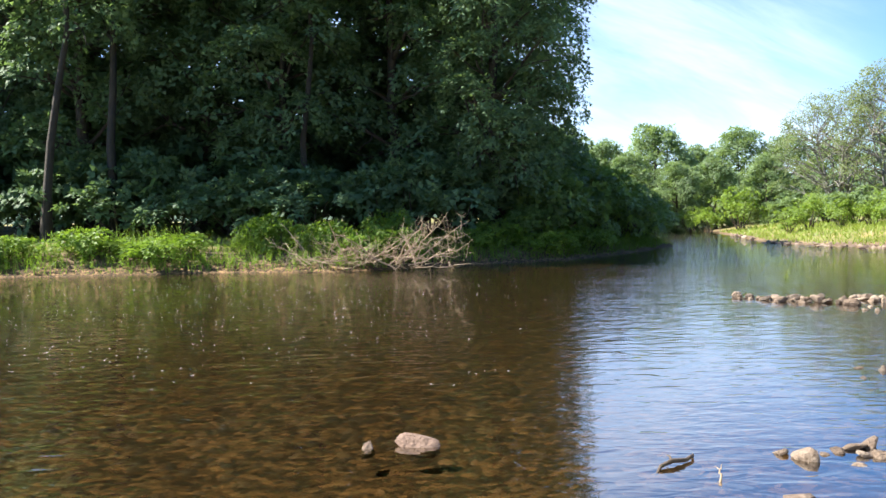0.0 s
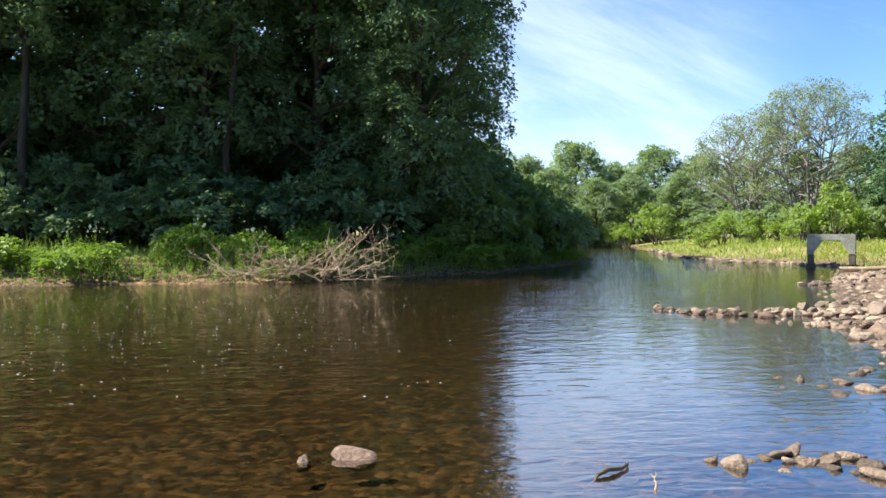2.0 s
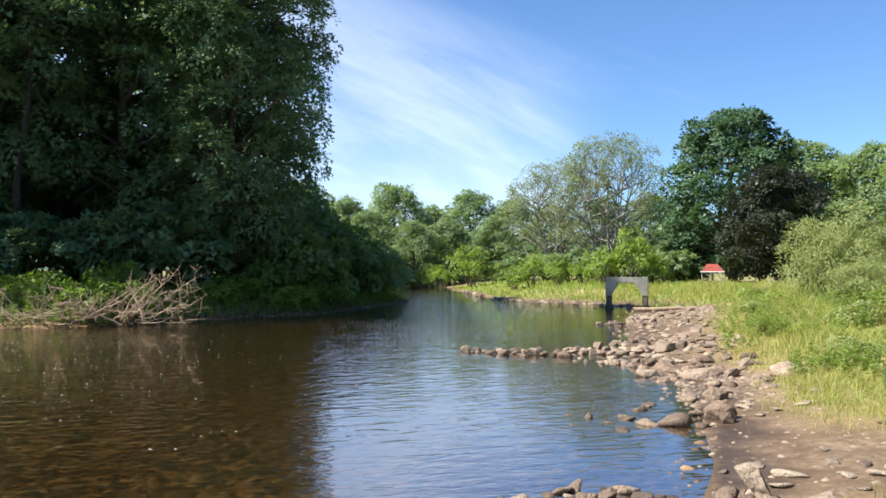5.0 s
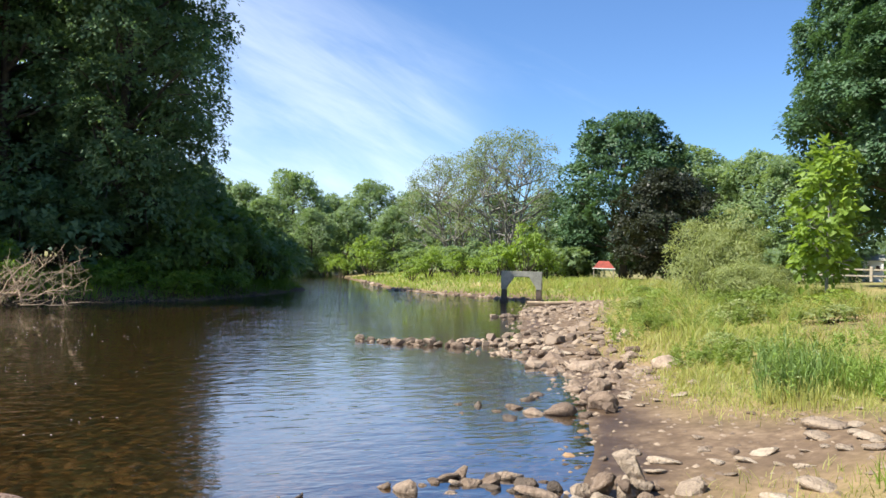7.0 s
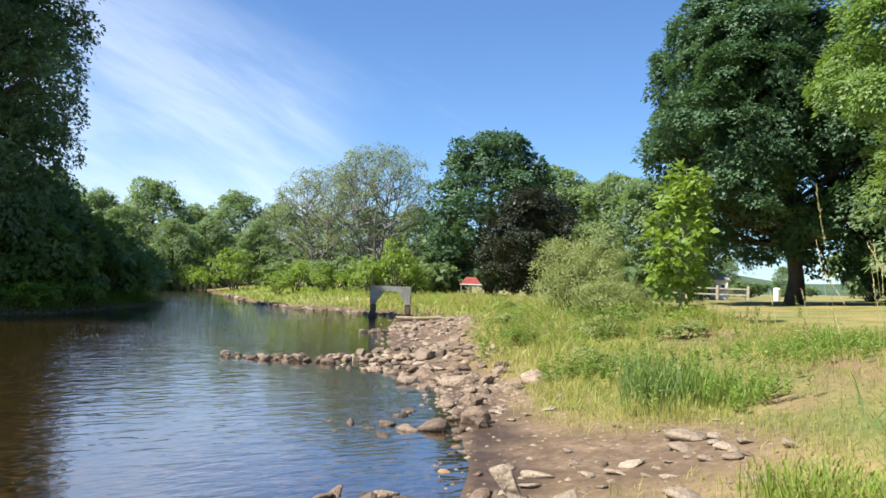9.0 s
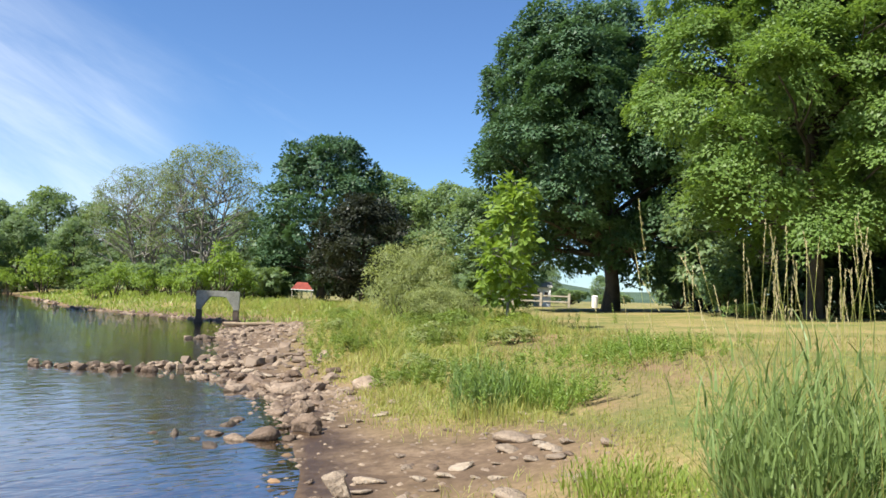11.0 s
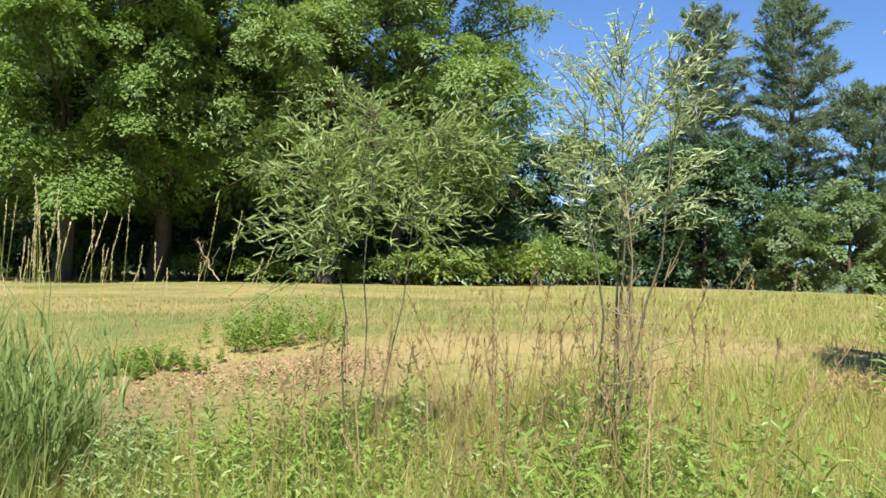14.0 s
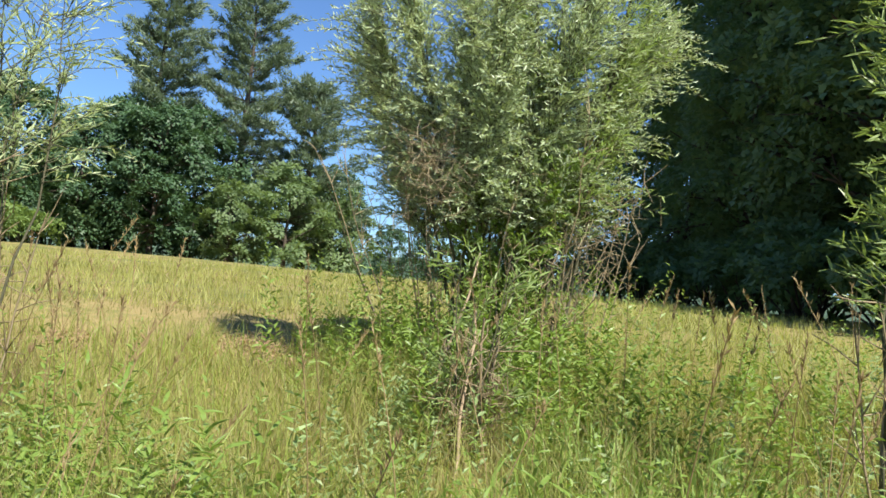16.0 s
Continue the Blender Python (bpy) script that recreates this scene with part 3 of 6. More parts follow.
def build_hill():
    az = np.radians(np.linspace(-60, 200, 300))
    rows = []
    for q, r in ((0, 700), (0.55, 850), (1, 1000), (0.3, 1300)):
        top = 34 + 16 * np.sin(az * 3.1 + 0.6) + 6 * np.sin(az * 9 + 2) + 2 * np.sin(az * 37)
        rows.append(np.c_[np.sin(az) * r, np.cos(az) * r, top * q])
    v = np.concatenate(rows)
    n = len(az)
    f = [(r * n + i, r * n + i + 1, (r + 1) * n + i + 1, (r + 1) * n + i) for r in range(3) for i in range(n - 1)]
    tagged(new("backdrop", fast_mesh("backdrop", v, f, M_HILL, True)), "distant low wooded ridge", "hill", kind="structure")


build_hill()


# ---- trees ----
def spray_cloud(rng, centers, radii, per_area, spray_r, n_leaf, up=0.6, shell=0.72):
    """Leaf places over a set of crown lobes, gathered in flat sprays."""
    P, A, N = [], [], []
    for c, r in zip(centers, radii):
        r = np.asarray(r)
        ns = max(6, int(per_area * (r[0] * r[1] + r[0] * r[2] + r[1] * r[2]) * 4.2))
        u = unit(rng.normal(size=(ns, 3)))
        u[:, 2] = np.where(u[:, 2] < -0.55, -u[:, 2], u[:, 2])
        rad = shell + (1.08 - shell) * rng.random(ns) ** 0.6
        sp = c + u * r * rad[:, None]
        nn = unit(u * 0.75 + np.array([0, 0, up * 1.1]) + rng.normal(0, 0.3, (ns, 3)))
        t1 = unit(np.cross(nn, rng.normal(size=(ns, 3))))
        t2 = np.cross(nn, t1)
        th = rng.random((ns, n_leaf)) * 2 * np.pi
        rr = np.sqrt(rng.random((ns, n_leaf))) * spray_r * rng.uniform(0.6, 1.3, (ns, 1))
        off = (np.cos(th) * rr)[..., None] * t1[:, None] + (np.sin(th) * rr)[..., None] * t2[:, None]
        p = sp[:, None] + off - nn[:, None] * (rr ** 2 / spray_r * 0.5)[..., None] + rng.normal(0, spray_r * 0.11, off.shape)
        ax = unit(off + 0.35 * u[:, None] * spray_r + np.array([0, 0, -0.25]) * spray_r + rng.normal(0, spray_r * 0.3, off.shape))
        no = unit(nn[:, None] + off / spray_r * 0.35 + rng.normal(0, 0.13, off.shape))
        P.append(p.reshape(-1, 3)), A.append(ax.reshape(-1, 3)), N.append(no.reshape(-1, 3))
    return np.concatenate(P), np.concatenate(A), np.concatenate(N)


def tree_meshes(kind, seed, height, crown_r, crown_base, lobes, leaf_mat, leaf=(0.3, 0.22), density=1.0, trunk_r=0.35, bark=M_BARK, quad=True,
                spray_r=0.55, n_leaf=22, top_bias=1.0, lobe_size=0.36, stems=1, limb_sides=3, shift=(0.0, 0.0)):
    """A broadleaf tree: crooked trunk, limbs to each lobe of the crown, and leaf sprays round the lobes."""
    rng = np.random.default_rng(seed)
    paths, cs, rs = [], [], []
    trunk_top = []
    for s in range(stems):
        sp = 0 if stems == 1 else crown_r * 0.35
        a = 2 * np.pi * s / stems + rng.random()
        tip = np.array([math.cos(a) * sp, math.sin(a) * sp, height * (0.82 if stems == 1 else rng.uniform(0.6, 0.85))])
        line = wander((math.cos(a) * 0.25 * (stems > 1), math.sin(a) * 0.25 * (stems > 1), -0.3), tip, 9, height * 0.006, rng)
        r = np.linspace(1, 0.2, 9) ** 1.1 * trunk_r * (1 if stems == 1 else 0.6)
        r[0] *= 1.35
        paths.append((line, r))
        trunk_top.append(line)
    span = height - crown_base
    for i in range(lobes):
        q = ((i + 0.5) / lobes) ** top_bias
        z = crown_base + span * (0.1 + 0.82 * q)
        prof = math.sin(math.pi * min(0.97, 0.16 + 0.78 * q)) ** 0.7
        a = i * 2.39996 + rng.normal(0, 0.3)
        rad = crown_r * prof * rng.uniform(0.5, 0.8)
        R = crown_r * lobe_size * rng.uniform(0.75, 1.25)
        c = np.array([math.cos(a) * rad, math.sin(a) * rad, z])
        cs.append(c)
        rs.append((R, R, R * rng.uniform(0.62, 0.85)))
        line = trunk_top[i % stems]
        k = int(np.clip(np.searchsorted(line[:, 2], z - rad * 0.7), 2, 7))
        lp = wander(line[k], c, 6, rad * 0.03, rng)
        r0 = trunk_r * 0.4 * (1 - 0.55 * q)
        paths.append((lp, np.linspace(r0, r0 * 0.25, 6)))
        for _ in range(2):
            e = c + unit(rng.normal(size=3)) * R * 0.85
            paths.append((wander(lp[3], e, 4, R * 0.05, rng), np.linspace(r0 * 0.35, 0.02, 4)))
    cs.append(np.array([0, 0, height - crown_r * 0.4]))
    rs.append((crown_r * 0.42, crown_r * 0.42, crown_r * 0.4))
    tv, tf = tubes(paths, limb_sides + 1)
    P, A, N = spray_cloud(rng, cs, rs, density, spray_r, n_leaf)
    for v in (tv, P):
        v[:, :2] += np.array(shift) * np.clip((v[:, 2:] - crown_base) / (height - crown_base), 0, 1)
    n = len(P)
    size = rng.uniform(0.7, 1.25, n)
    lv, lf = leaves(P, A, N, leaf[0] * size, leaf[1] * size, quad)
    return fast_mesh("trunk", tv, tf, bark, True), fast_mesh("crown", lv, lf, leaf_mat)


def plant_tree(name, meshes, x, y, turn=0.0, size=1.0, label="", category="tree", group="", z=None, tall=1.0):
    root = new(name)
    root.matrix_basis = Matrix.LocRotScale((x, y, on_land(x, y) if z is None else z), Euler((0, 0, turn)), (size, size, size * tall))
    part("trunk", meshes[0], root)
    part("crown", meshes[1], root)
    return tagged(root, label, category, group)


def pine_meshes(seed, height, spread, bare_to, irregular=0.3):
    """A white pine: straight trunk, flat plates of needles on level limbs that lift at the tip, a blunt ragged top."""
    rng = np.random.default_rng(seed)
    line = wander((0, 0, -0.3), (0, 0, height), 12, 0.05, rng)
    paths = [(line, np.linspace(0.42, 0.04, 12))]
    P, A, N = [], [], []
    z = bare_to
    while z < height - 0.1:
        q = (z - bare_to) / (height - bare_to)
        reach = spread * (0.32 + 0.68 * (1 - q) ** 0.6) * (0.7 + 0.3 * min(1, q * 3)) * (1 - 0.45 * max(0, q - 0.85) / 0.15)
        first = rng.random() * 6.28
        for b in range(6):
            a = first + b * 1.047 + rng.normal(0, 0.25)
            L = reach * rng.uniform(1 - irregular * 1.7, 1 + irregular * 0.5)
            if rng.random() < 0.08:
                continue
            d = np.array([math.cos(a), math.sin(a), 0])
            across = np.cross(d, (0, 0, 1))
            rise = -0.05 + 0.75 * q ** 2
            o = np.array([0, 0, z + rng.normal(0, 0.12)])
            nt = int(7 + L * 12)
            s = 0.22 + 0.8 * rng.random(nt) ** 0.75
            paths.append((np.array([o + d * L * t + np.array([0, 0, L * (rise * t + 0.16 * t * t)]) for t in (0, 0.35, 0.7, 1.0)]), np.linspace(0.07 * (1 - q) + 0.02, 0.012, 4)))
            base = o + d * L * s[:, None] + across * (rng.normal(0, 0.2 * L, nt) * (1.25 - 0.7 * s))[:, None]
            base[:, 2] += L * (rise * s + 0.16 * s * s) + rng.normal(0.04, 0.07, nt)
            k = 8
            bp = np.repeat(base, k, 0)
            ax = unit(np.tile(d * 0.75 + np.array([0, 0, 0.5]), (nt * k, 1)) + rng.normal(0, 0.55, (nt * k, 3)))
            P.append(bp + rng.normal(0, 0.1, bp.shape)), A.append(ax), N.append(unit(rng.normal(size=bp.shape) + np.array([0, 0, 0.8])))
        z += rng.uniform(0.55, 1.0) * (1.15 - 0.35 * q)
    P, A, N = np.concatenate(P), np.concatenate(A), np.concatenate(N)
    lv, lf = leaves(P, A, N, rng.uniform(0.3, 0.52, len(P)), rng.uniform(0.07, 0.11, len(P)), False)
    tv, tf = tubes(paths, 6)
    return fast_mesh("trunk", tv, tf, M_BARK, True), fast_mesh("crown", lv, lf, M_NEEDLE)


# far bank: the dark wood
F1 = tree_meshes("forest", 11, 21, 5.0, 1.4, 30, M_LEAF_FOREST_HAZY, (0.215, 0.195), 1.3, 0.38, quad=False, top_bias=0.95, limb_sides=3)
F2 = tree_meshes("forest", 12, 23, 5.6, 1.6, 34, M_LEAF_FOREST_HAZY, (0.215, 0.195), 1.25, 0.42, quad=False, top_bias=0.95, limb_sides=3)
FE = tree_meshes("forest", 16, 25, 5.75, 0.8, 84, M_LEAF_FOREST_HAZY, (0.2, 0.17), 1.3, 0.42, quad=False, top_bias=0.8, lobe_size=0.29, limb_sides=3, spray_r=0.6, n_leaf=24)
F3 = tree_meshes("forest", 13, 18, 4.8, 1.2, 30, M_LEAF_FOREST_HAZY, (0.215, 0.195), 1.25, 0.3, quad=False, top_bias=0.95, limb_sides=3)
FB = tree_meshes("forest", 15, 21, 5.4, 0.3, 26, M_LEAF_FOREST_HAZY, (0.6, 0.5), 0.4, 0.4, quad=False, top_bias=0.95)
WOOD = "trees of the wood on the far bank"
rng = np.random.default_rng(5)
for k, (x, y, m, s) in enumerate([(2.65, 41.0, FE, 0.885), (4.1, 44.2, F3, 0.78), (-2.5, 43.5, F1, 1.0), (-8.0, 42.5, F3, 1.05), (-12.5, 45.0, F2, 1.0), (-18.0, 42.5, F1, 1.05), (-24.5, 44.0, F2, 1.0),
                                  (-31, 42.0, F3, 1.1), (-5.5, 51, FB, 1.05), (-15, 53, FB, 1.1), (-22.5, 53, FB, 1.05), (0.5, 56, FB, 1.05), (-31, 54, FB, 1.1), (-39, 47, FB, 1.1), (-10.5, 47.5, FB, 0.9), (-19.5, 47.5, FB, 0.95), (-27, 48.5, FB, 0.95), (-1.5, 49.5, FB, 0.9), (-36, 41, FB, 0.95)]):
    plant_tree("forest_tree", m, x, y, rng.random() * 6.28, s, "tall dark-leaved tree in the shaded wood", group=WOOD)

TALL = tree_meshes("forest", 14, 22, 4.2, 8.0, 18, M_LEAF_FOREST_HAZY, (0.2, 0.18), 0.9, 0.24, M_BARK_DARK, quad=False, limb_sides=3)
for x, y, turn in ((-17.4, 36.8, 0.0), (-15.0, 38.6, 2.0), (-6.3, 39.8, 1.0)):
    ob = plant_tree("forest_tree", TALL, x, y, turn, 1.0, "tall tree with a bare dark trunk before the wood", group=WOOD)
    ob.rotation_euler.y += radians(5 if y < 37 else -1)

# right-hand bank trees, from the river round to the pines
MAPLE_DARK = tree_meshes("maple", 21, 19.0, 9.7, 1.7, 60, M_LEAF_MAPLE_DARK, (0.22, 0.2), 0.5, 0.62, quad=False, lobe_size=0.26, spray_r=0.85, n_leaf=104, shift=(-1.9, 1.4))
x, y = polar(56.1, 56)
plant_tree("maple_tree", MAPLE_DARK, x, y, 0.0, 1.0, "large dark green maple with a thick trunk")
BIG1 = tree_meshes("maple", 22, 19.0, 8.2, 2.0, 60, M_LEAF_MAPLE, (0.15, 0.14), 0.66, 0.45, quad=False, lobe_size=0.24, n_leaf=150, spray_r=0.8)
x, y = polar(68.5, 39)
plant_tree("maple_tree", BIG1, x, y, 1.0, 1.0, "broad bright green maple at the edge of the field")
BIG2 = tree_meshes("walnut", 23, 19.4, 7.4, 2.3, 50, M_LEAF_WALNUT, (0.19, 0.11), 0.6, 0.42, quad=False, lobe_size=0.25, n_leaf=96, spray_r=0.72)
for az, dist, turn, s in ((74.0, 40, 0.3, 1.0), (84.9, 38, 2.1, 1.02), (89.6, 40.5, 4.0, 1.04)):
    x, y = polar(az, dist)
    plant_tree("walnut_tree", BIG2, x, y, turn, s, "tall leafy green tree at the edge of the field", group="trees at the edge of the field")
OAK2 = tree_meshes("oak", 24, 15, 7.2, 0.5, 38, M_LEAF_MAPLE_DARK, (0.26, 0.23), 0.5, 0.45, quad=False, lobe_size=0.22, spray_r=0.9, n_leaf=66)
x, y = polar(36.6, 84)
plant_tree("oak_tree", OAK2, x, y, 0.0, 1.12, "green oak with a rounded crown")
PURPLE = tree_meshes("maple", 25, 9.6, 4.9, 0.0, 34, M_LEAF_PURPLE, (0.24, 0.22), 0.6, 0.3, quad=False, lobe_size=0.25, spray_r=0.8, n_leaf=60, top_bias=1.25)
x, y = polar(39.4, 72)
plant_tree("purple_maple", PURPLE, x, y, 0.0, 1.0, "dark purple-leaved maple beyond the meadow")
SPARSE = tree_meshes("tree", 27, 15.4, 8.6, 1.5, 84, M_LEAF_THIN, (0.22, 0.12), 0.42, 0.34, M_BARK_PALE, True, 0.6, 16, top_bias=0.6, lobe_size=0.17, stems=9)
for az, dist, turn, s in ((28.7, 88, 0.0, 1.0), (25.2, 92, 1.4, 0.86)):
    x, y = polar(az, dist)
    plant_tree("sparse_tree", SPARSE, x, y, turn, s, "thin-leaved tree with many pale upright stems", group="thin-leaved trees by the river")
FARS = [tree_meshes("tree", 30 + k, 12.6, 5.4, -0.8, 40, M_LEAF_FAR_HAZY, (0.29, 0.25), 0.52, 0.3, quad=False, lobe_size=0.27, limb_sides=3, spray_r=0.85, n_leaf=36, top_bias=1.1) for k in range(3)]
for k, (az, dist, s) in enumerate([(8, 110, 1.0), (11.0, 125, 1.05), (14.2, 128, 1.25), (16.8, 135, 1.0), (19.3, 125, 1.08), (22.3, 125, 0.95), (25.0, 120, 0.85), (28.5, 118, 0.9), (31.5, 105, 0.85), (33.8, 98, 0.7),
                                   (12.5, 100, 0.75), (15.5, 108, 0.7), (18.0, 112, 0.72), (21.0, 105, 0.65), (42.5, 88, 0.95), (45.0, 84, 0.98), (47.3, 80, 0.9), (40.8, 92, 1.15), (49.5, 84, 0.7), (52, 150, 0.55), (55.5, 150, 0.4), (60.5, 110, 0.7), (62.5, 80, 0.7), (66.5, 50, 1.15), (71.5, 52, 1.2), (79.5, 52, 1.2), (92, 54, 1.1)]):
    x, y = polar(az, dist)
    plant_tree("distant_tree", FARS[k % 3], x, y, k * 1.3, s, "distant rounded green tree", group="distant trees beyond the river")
PINE1 = pine_meshes(41, 21.5, 4.4, 5.0, 0.3)
PINE2 = pine_meshes(42, 21.5, 4.9, 3.0, 0.38)
PINE3 = pine_meshes(43, 14.0, 5.2, 2.0, 0.5)
for az, dist, m, s in ((109.6, 63, PINE1, 0.95), (115.0, 62, PINE2, 0.95), (119.6, 60, PINE3, 0.95)):
    x, y = polar(az, dist)
    plant_tree("pine_tree", m, x, y, az, s, "tall white pine with open tiers of branches", group="pines beyond the field")
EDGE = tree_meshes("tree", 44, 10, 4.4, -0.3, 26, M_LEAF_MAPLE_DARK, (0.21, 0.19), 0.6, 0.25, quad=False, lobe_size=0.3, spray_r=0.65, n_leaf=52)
EDGE_L = tree_meshes("tree", 45, 7, 3.6, -0.2, 22, M_LEAF_FAR_HAZY, (0.22, 0.2), 0.6, 0.2, quad=False, lobe_size=0.3, spray_r=0.6, n_leaf=52)
for k, (az, dist, m, s) in enumerate([(110, 57, EDGE, 1.0), (105.5, 58, EDGE, 0.9), (101.5, 55, EDGE, 1.0), (98, 52, EDGE, 0.95), (115.0, 56, EDGE_L, 0.8), (118.5, 57, EDGE_L, 1.0), (121.5, 60, EDGE_L, 0.9),
                                      (112.4, 60, EDGE, 1.05), (107.6, 61, EDGE, 1.1), (121.2, 64, EDGE, 0.85), (125.5, 95, EDGE, 0.7), (129, 85, EDGE, 0.9), (132.5, 70, EDGE, 1.0), (136, 66, EDGE, 1.0)]):
    x, y = polar(az, dist)
    plant_tree("edge_tree", m, x, y, k * 1.7, s, "leafy tree below the pines at the field's edge", group="trees below the pines")
# the shaded wood behind the near willow
# FB trees with x below 5 are out of view, added for shade
for k, (x, y, m, s) in enumerate([(10, -24.0, F3, 0.95), (14.5, -28.0, F1, 0.85), (20, -33.0, F3, 1.0), (26, -37.5, F2, 0.8), (6, -29, FB, 0.9), (33, -43, F3, 1.0), (-3, -31, FB, 0.95), (1.5, -33, FB, 0.9), (4.2, -26.5, FB, 0.85), (-1.0, -27.5, FB, 1.25), (12, -35, FB, 0.85), (3.0, -24.5, FB, 1.3), (-6, -25.5, FB, 1.3), (7.5, -31, FB, 1.35), (15.5, -37, FB, 1.35), (22, -42, FB, 1.35), (-3.5, -23.0, FB, 1.35), (-11, -24, FB, 1.35)]):
    plant_tree("forest_tree", m, x, y, k * 2.2, s, "tall dark-leaved tree in the shaded wood", group="trees of the wood beside the field")


def branch_mesh(seed, length, radius, twigs, curl=0.06, name="branch", mat=M_DEADWOOD):
    rng = np.random.default_rng(seed)
    main = wander((0, 0, 0), (length, rng.normal(0, 0.15) * length, rng.uniform(0.1, 0.5) * length), 9, length * curl * 0.4, rng)
    paths = [(main, np.linspace(radius, radius * 0.25, 9))]
    for _ in range(twigs):
        k = rng.integers(2, 8)
        e = main[k] + unit(rng.normal(size=3) + np.array([0.8, 0, 0.25])) * length * rng.uniform(0.2, 0.5)
        sub = wander(main[k], e, 6, length * curl * 0.25, rng)
        paths.append((sub, np.linspace(radius * 0.45, radius * 0.12, 6)))
        for _ in range(2):
            j = rng.integers(2, 5)
            paths.append((wander(sub[j], sub[j] + rng.normal(0, 0.12, 3) * length, 4, length * 0.01, rng), np.linspace(radius * 0.22, radius * 0.08, 4)))
    v, f = tubes(paths, 5)
    return fast_mesh(name, v, f, mat, True)


# ---- shrubs ----
def shrub_meshes(seed, height, radius, lobes, leaf_mat, leaf=(0.2, 0.14), density=1.2, bark=M_BARK, quad=True, spray_r=0.35, n_leaf=22, flat=0.75):
    """A bush: several stems from the ground and a lumpy mound of leaf sprays."""
    rng = np.random.default_rng(seed)
    paths, cs, rs = [], [], []
    for i in range(lobes):
        q = rng.random()
        a = i * 2.39996 + rng.normal(0, 0.3)
        R = radius * rng.uniform(0.3, 0.45)
        rad = max(0.0, (radius - R) * math.sqrt((i + 0.5) / lobes))
        z = max(R * 0.45, (height - R * flat) * (1 - (rad / radius) ** 2 * 0.8) * rng.uniform(0.45, 1.0))
        c = np.array([math.cos(a) * rad, math.sin(a) * rad, z])
        cs.append(c)
        rs.append((R, R, R * flat))
        paths.append((wander((c[0] * 0.12, c[1] * 0.12, -0.1), c, 6, radius * 0.03, rng), np.linspace(0.05, 0.012, 6) * max(0.6, height / 3)))
    tv, tf = tubes(paths, 5)
    P, A, N = spray_cloud(rng, cs, rs, density, spray_r, n_leaf, 0.7)
    size = rng.uniform(0.7, 1.25, len(P))
    lv, lf = leaves(P, A, N, leaf[0] * size, leaf[1] * size, quad)
    return fast_mesh("stems", tv, tf, bark, True), fast_mesh("foliage", lv, lf, leaf_mat)


def plant_shrub(name, meshes, x, y, turn=0.0, size=1.0, tall=1.0, label="", category="shrub", group="", z=None):
    root = new(name)
    root.matrix_basis = Matrix.LocRotScale((x, y, on_land(x, y) if z is None else z), Euler((0, 0, turn)), (size, size, size * tall))
    tagged(part("stem_growth", meshes[0], root), kind="stuff")
    part("foliage", meshes[1], root)
    return tagged(root, label, category, group)


S_DARK = [shrub_meshes(60 + k, 3.4, 2.9, 14, M_LEAF_FOREST_HAZY, (0.21, 0.19), 1.0, quad=False, n_leaf=25) for k in range(2)]
S_FAR = [shrub_meshes(64 + k, 4.0, 3.4, 14, M_LEAF_FAR_HAZY, (0.28, 0.24), 0.6, quad=False, spray_r=0.42, n_leaf=30) for k in range(2)]
S_BANK = [shrub_meshes(76 + k, 3.4, 2.9, 16, M_LEAF_BANK_LIT, (0.22, 0.2), 1.1, quad=False, spray_r=0.4) for k in range(2)]
S_BRIGHT = [shrub_meshes(66 + k, 2.6, 1.7, 10, M_LEAF_BRIGHT, (0.17, 0.12), 1.1, spray_r=0.28) for k in range(2)]
S_VINE = [shrub_meshes(68 + k, 1.5, 1.5, 10, M_SEDGE, (0.14, 0.11), 1.5, spray_r=0.25) for k in range(2)]

S_EDGE = [shrub_meshes(70 + k, 1.5, 1.5, 10, m, (0.16, 0.1), 1.2, spray_r=0.25) for k, m in enumerate((M_LEAF_WALNUT, M_LEAF_PALE))]

# undergrowth in front of the wood on the far bank
rng = np.random.default_rng(8)
UNDER = "undergrowth below the wood"
for k in range(30):
    x = -42 + k * 1.58 + rng.normal(0, 0.4)
    y = (38.3 if k % 2 else 40.6) + max(0, x + 1) * 0.9 + rng.normal(0, 0.5)
    plant_shrub("dark_shrub", S_DARK[k % 2], x, y, rng.random() * 6.28, rng.uniform(0.85, 1.25), rng.uniform(0.8, 1.15), "dense dark green shrub below the trees", group=UNDER)
for k in range(13):
    plant_shrub("dark_shrub", S_DARK[k % 2], -42 + k * 3.7 + rng.normal(0, 0.5), 47.5 + rng.normal(0, 0.7), k * 1.3, 1.5, 1.25, "dense dark green shrub below the trees", group=UNDER)
for k, (x, y, s, tall) in enumerate([(5.4, 41.0, 1.0, 1.2), (7.4, 43.8, 1.0, 1.2), (9.3, 46.5, 0.95, 1.15), (11.0, 49.4, 0.9, 1.05), (12.4, 52.5, 0.8, 0.85), (6.5, 49.0, 1.25, 1.5), (9.0, 54.0, 1.2, 1.3), (13.5, 57.5, 0.85, 0.9),
                                      (4.2, 39.2, 0.7, 0.85), (15.2, 64.0, 0.9, 0.9), (16.8, 74.0, 1.0, 1.0), (12, 62, 1.2, 1.3), (14, 75, 1.3, 1.3), (17.5, 88, 1.3, 1.3)]):
    plant_shrub("bank_shrub", S_BANK[k % 2], x, y, k * 1.1, s, tall, "mid-green bushes hanging over the water", group="bushes on the far bank")
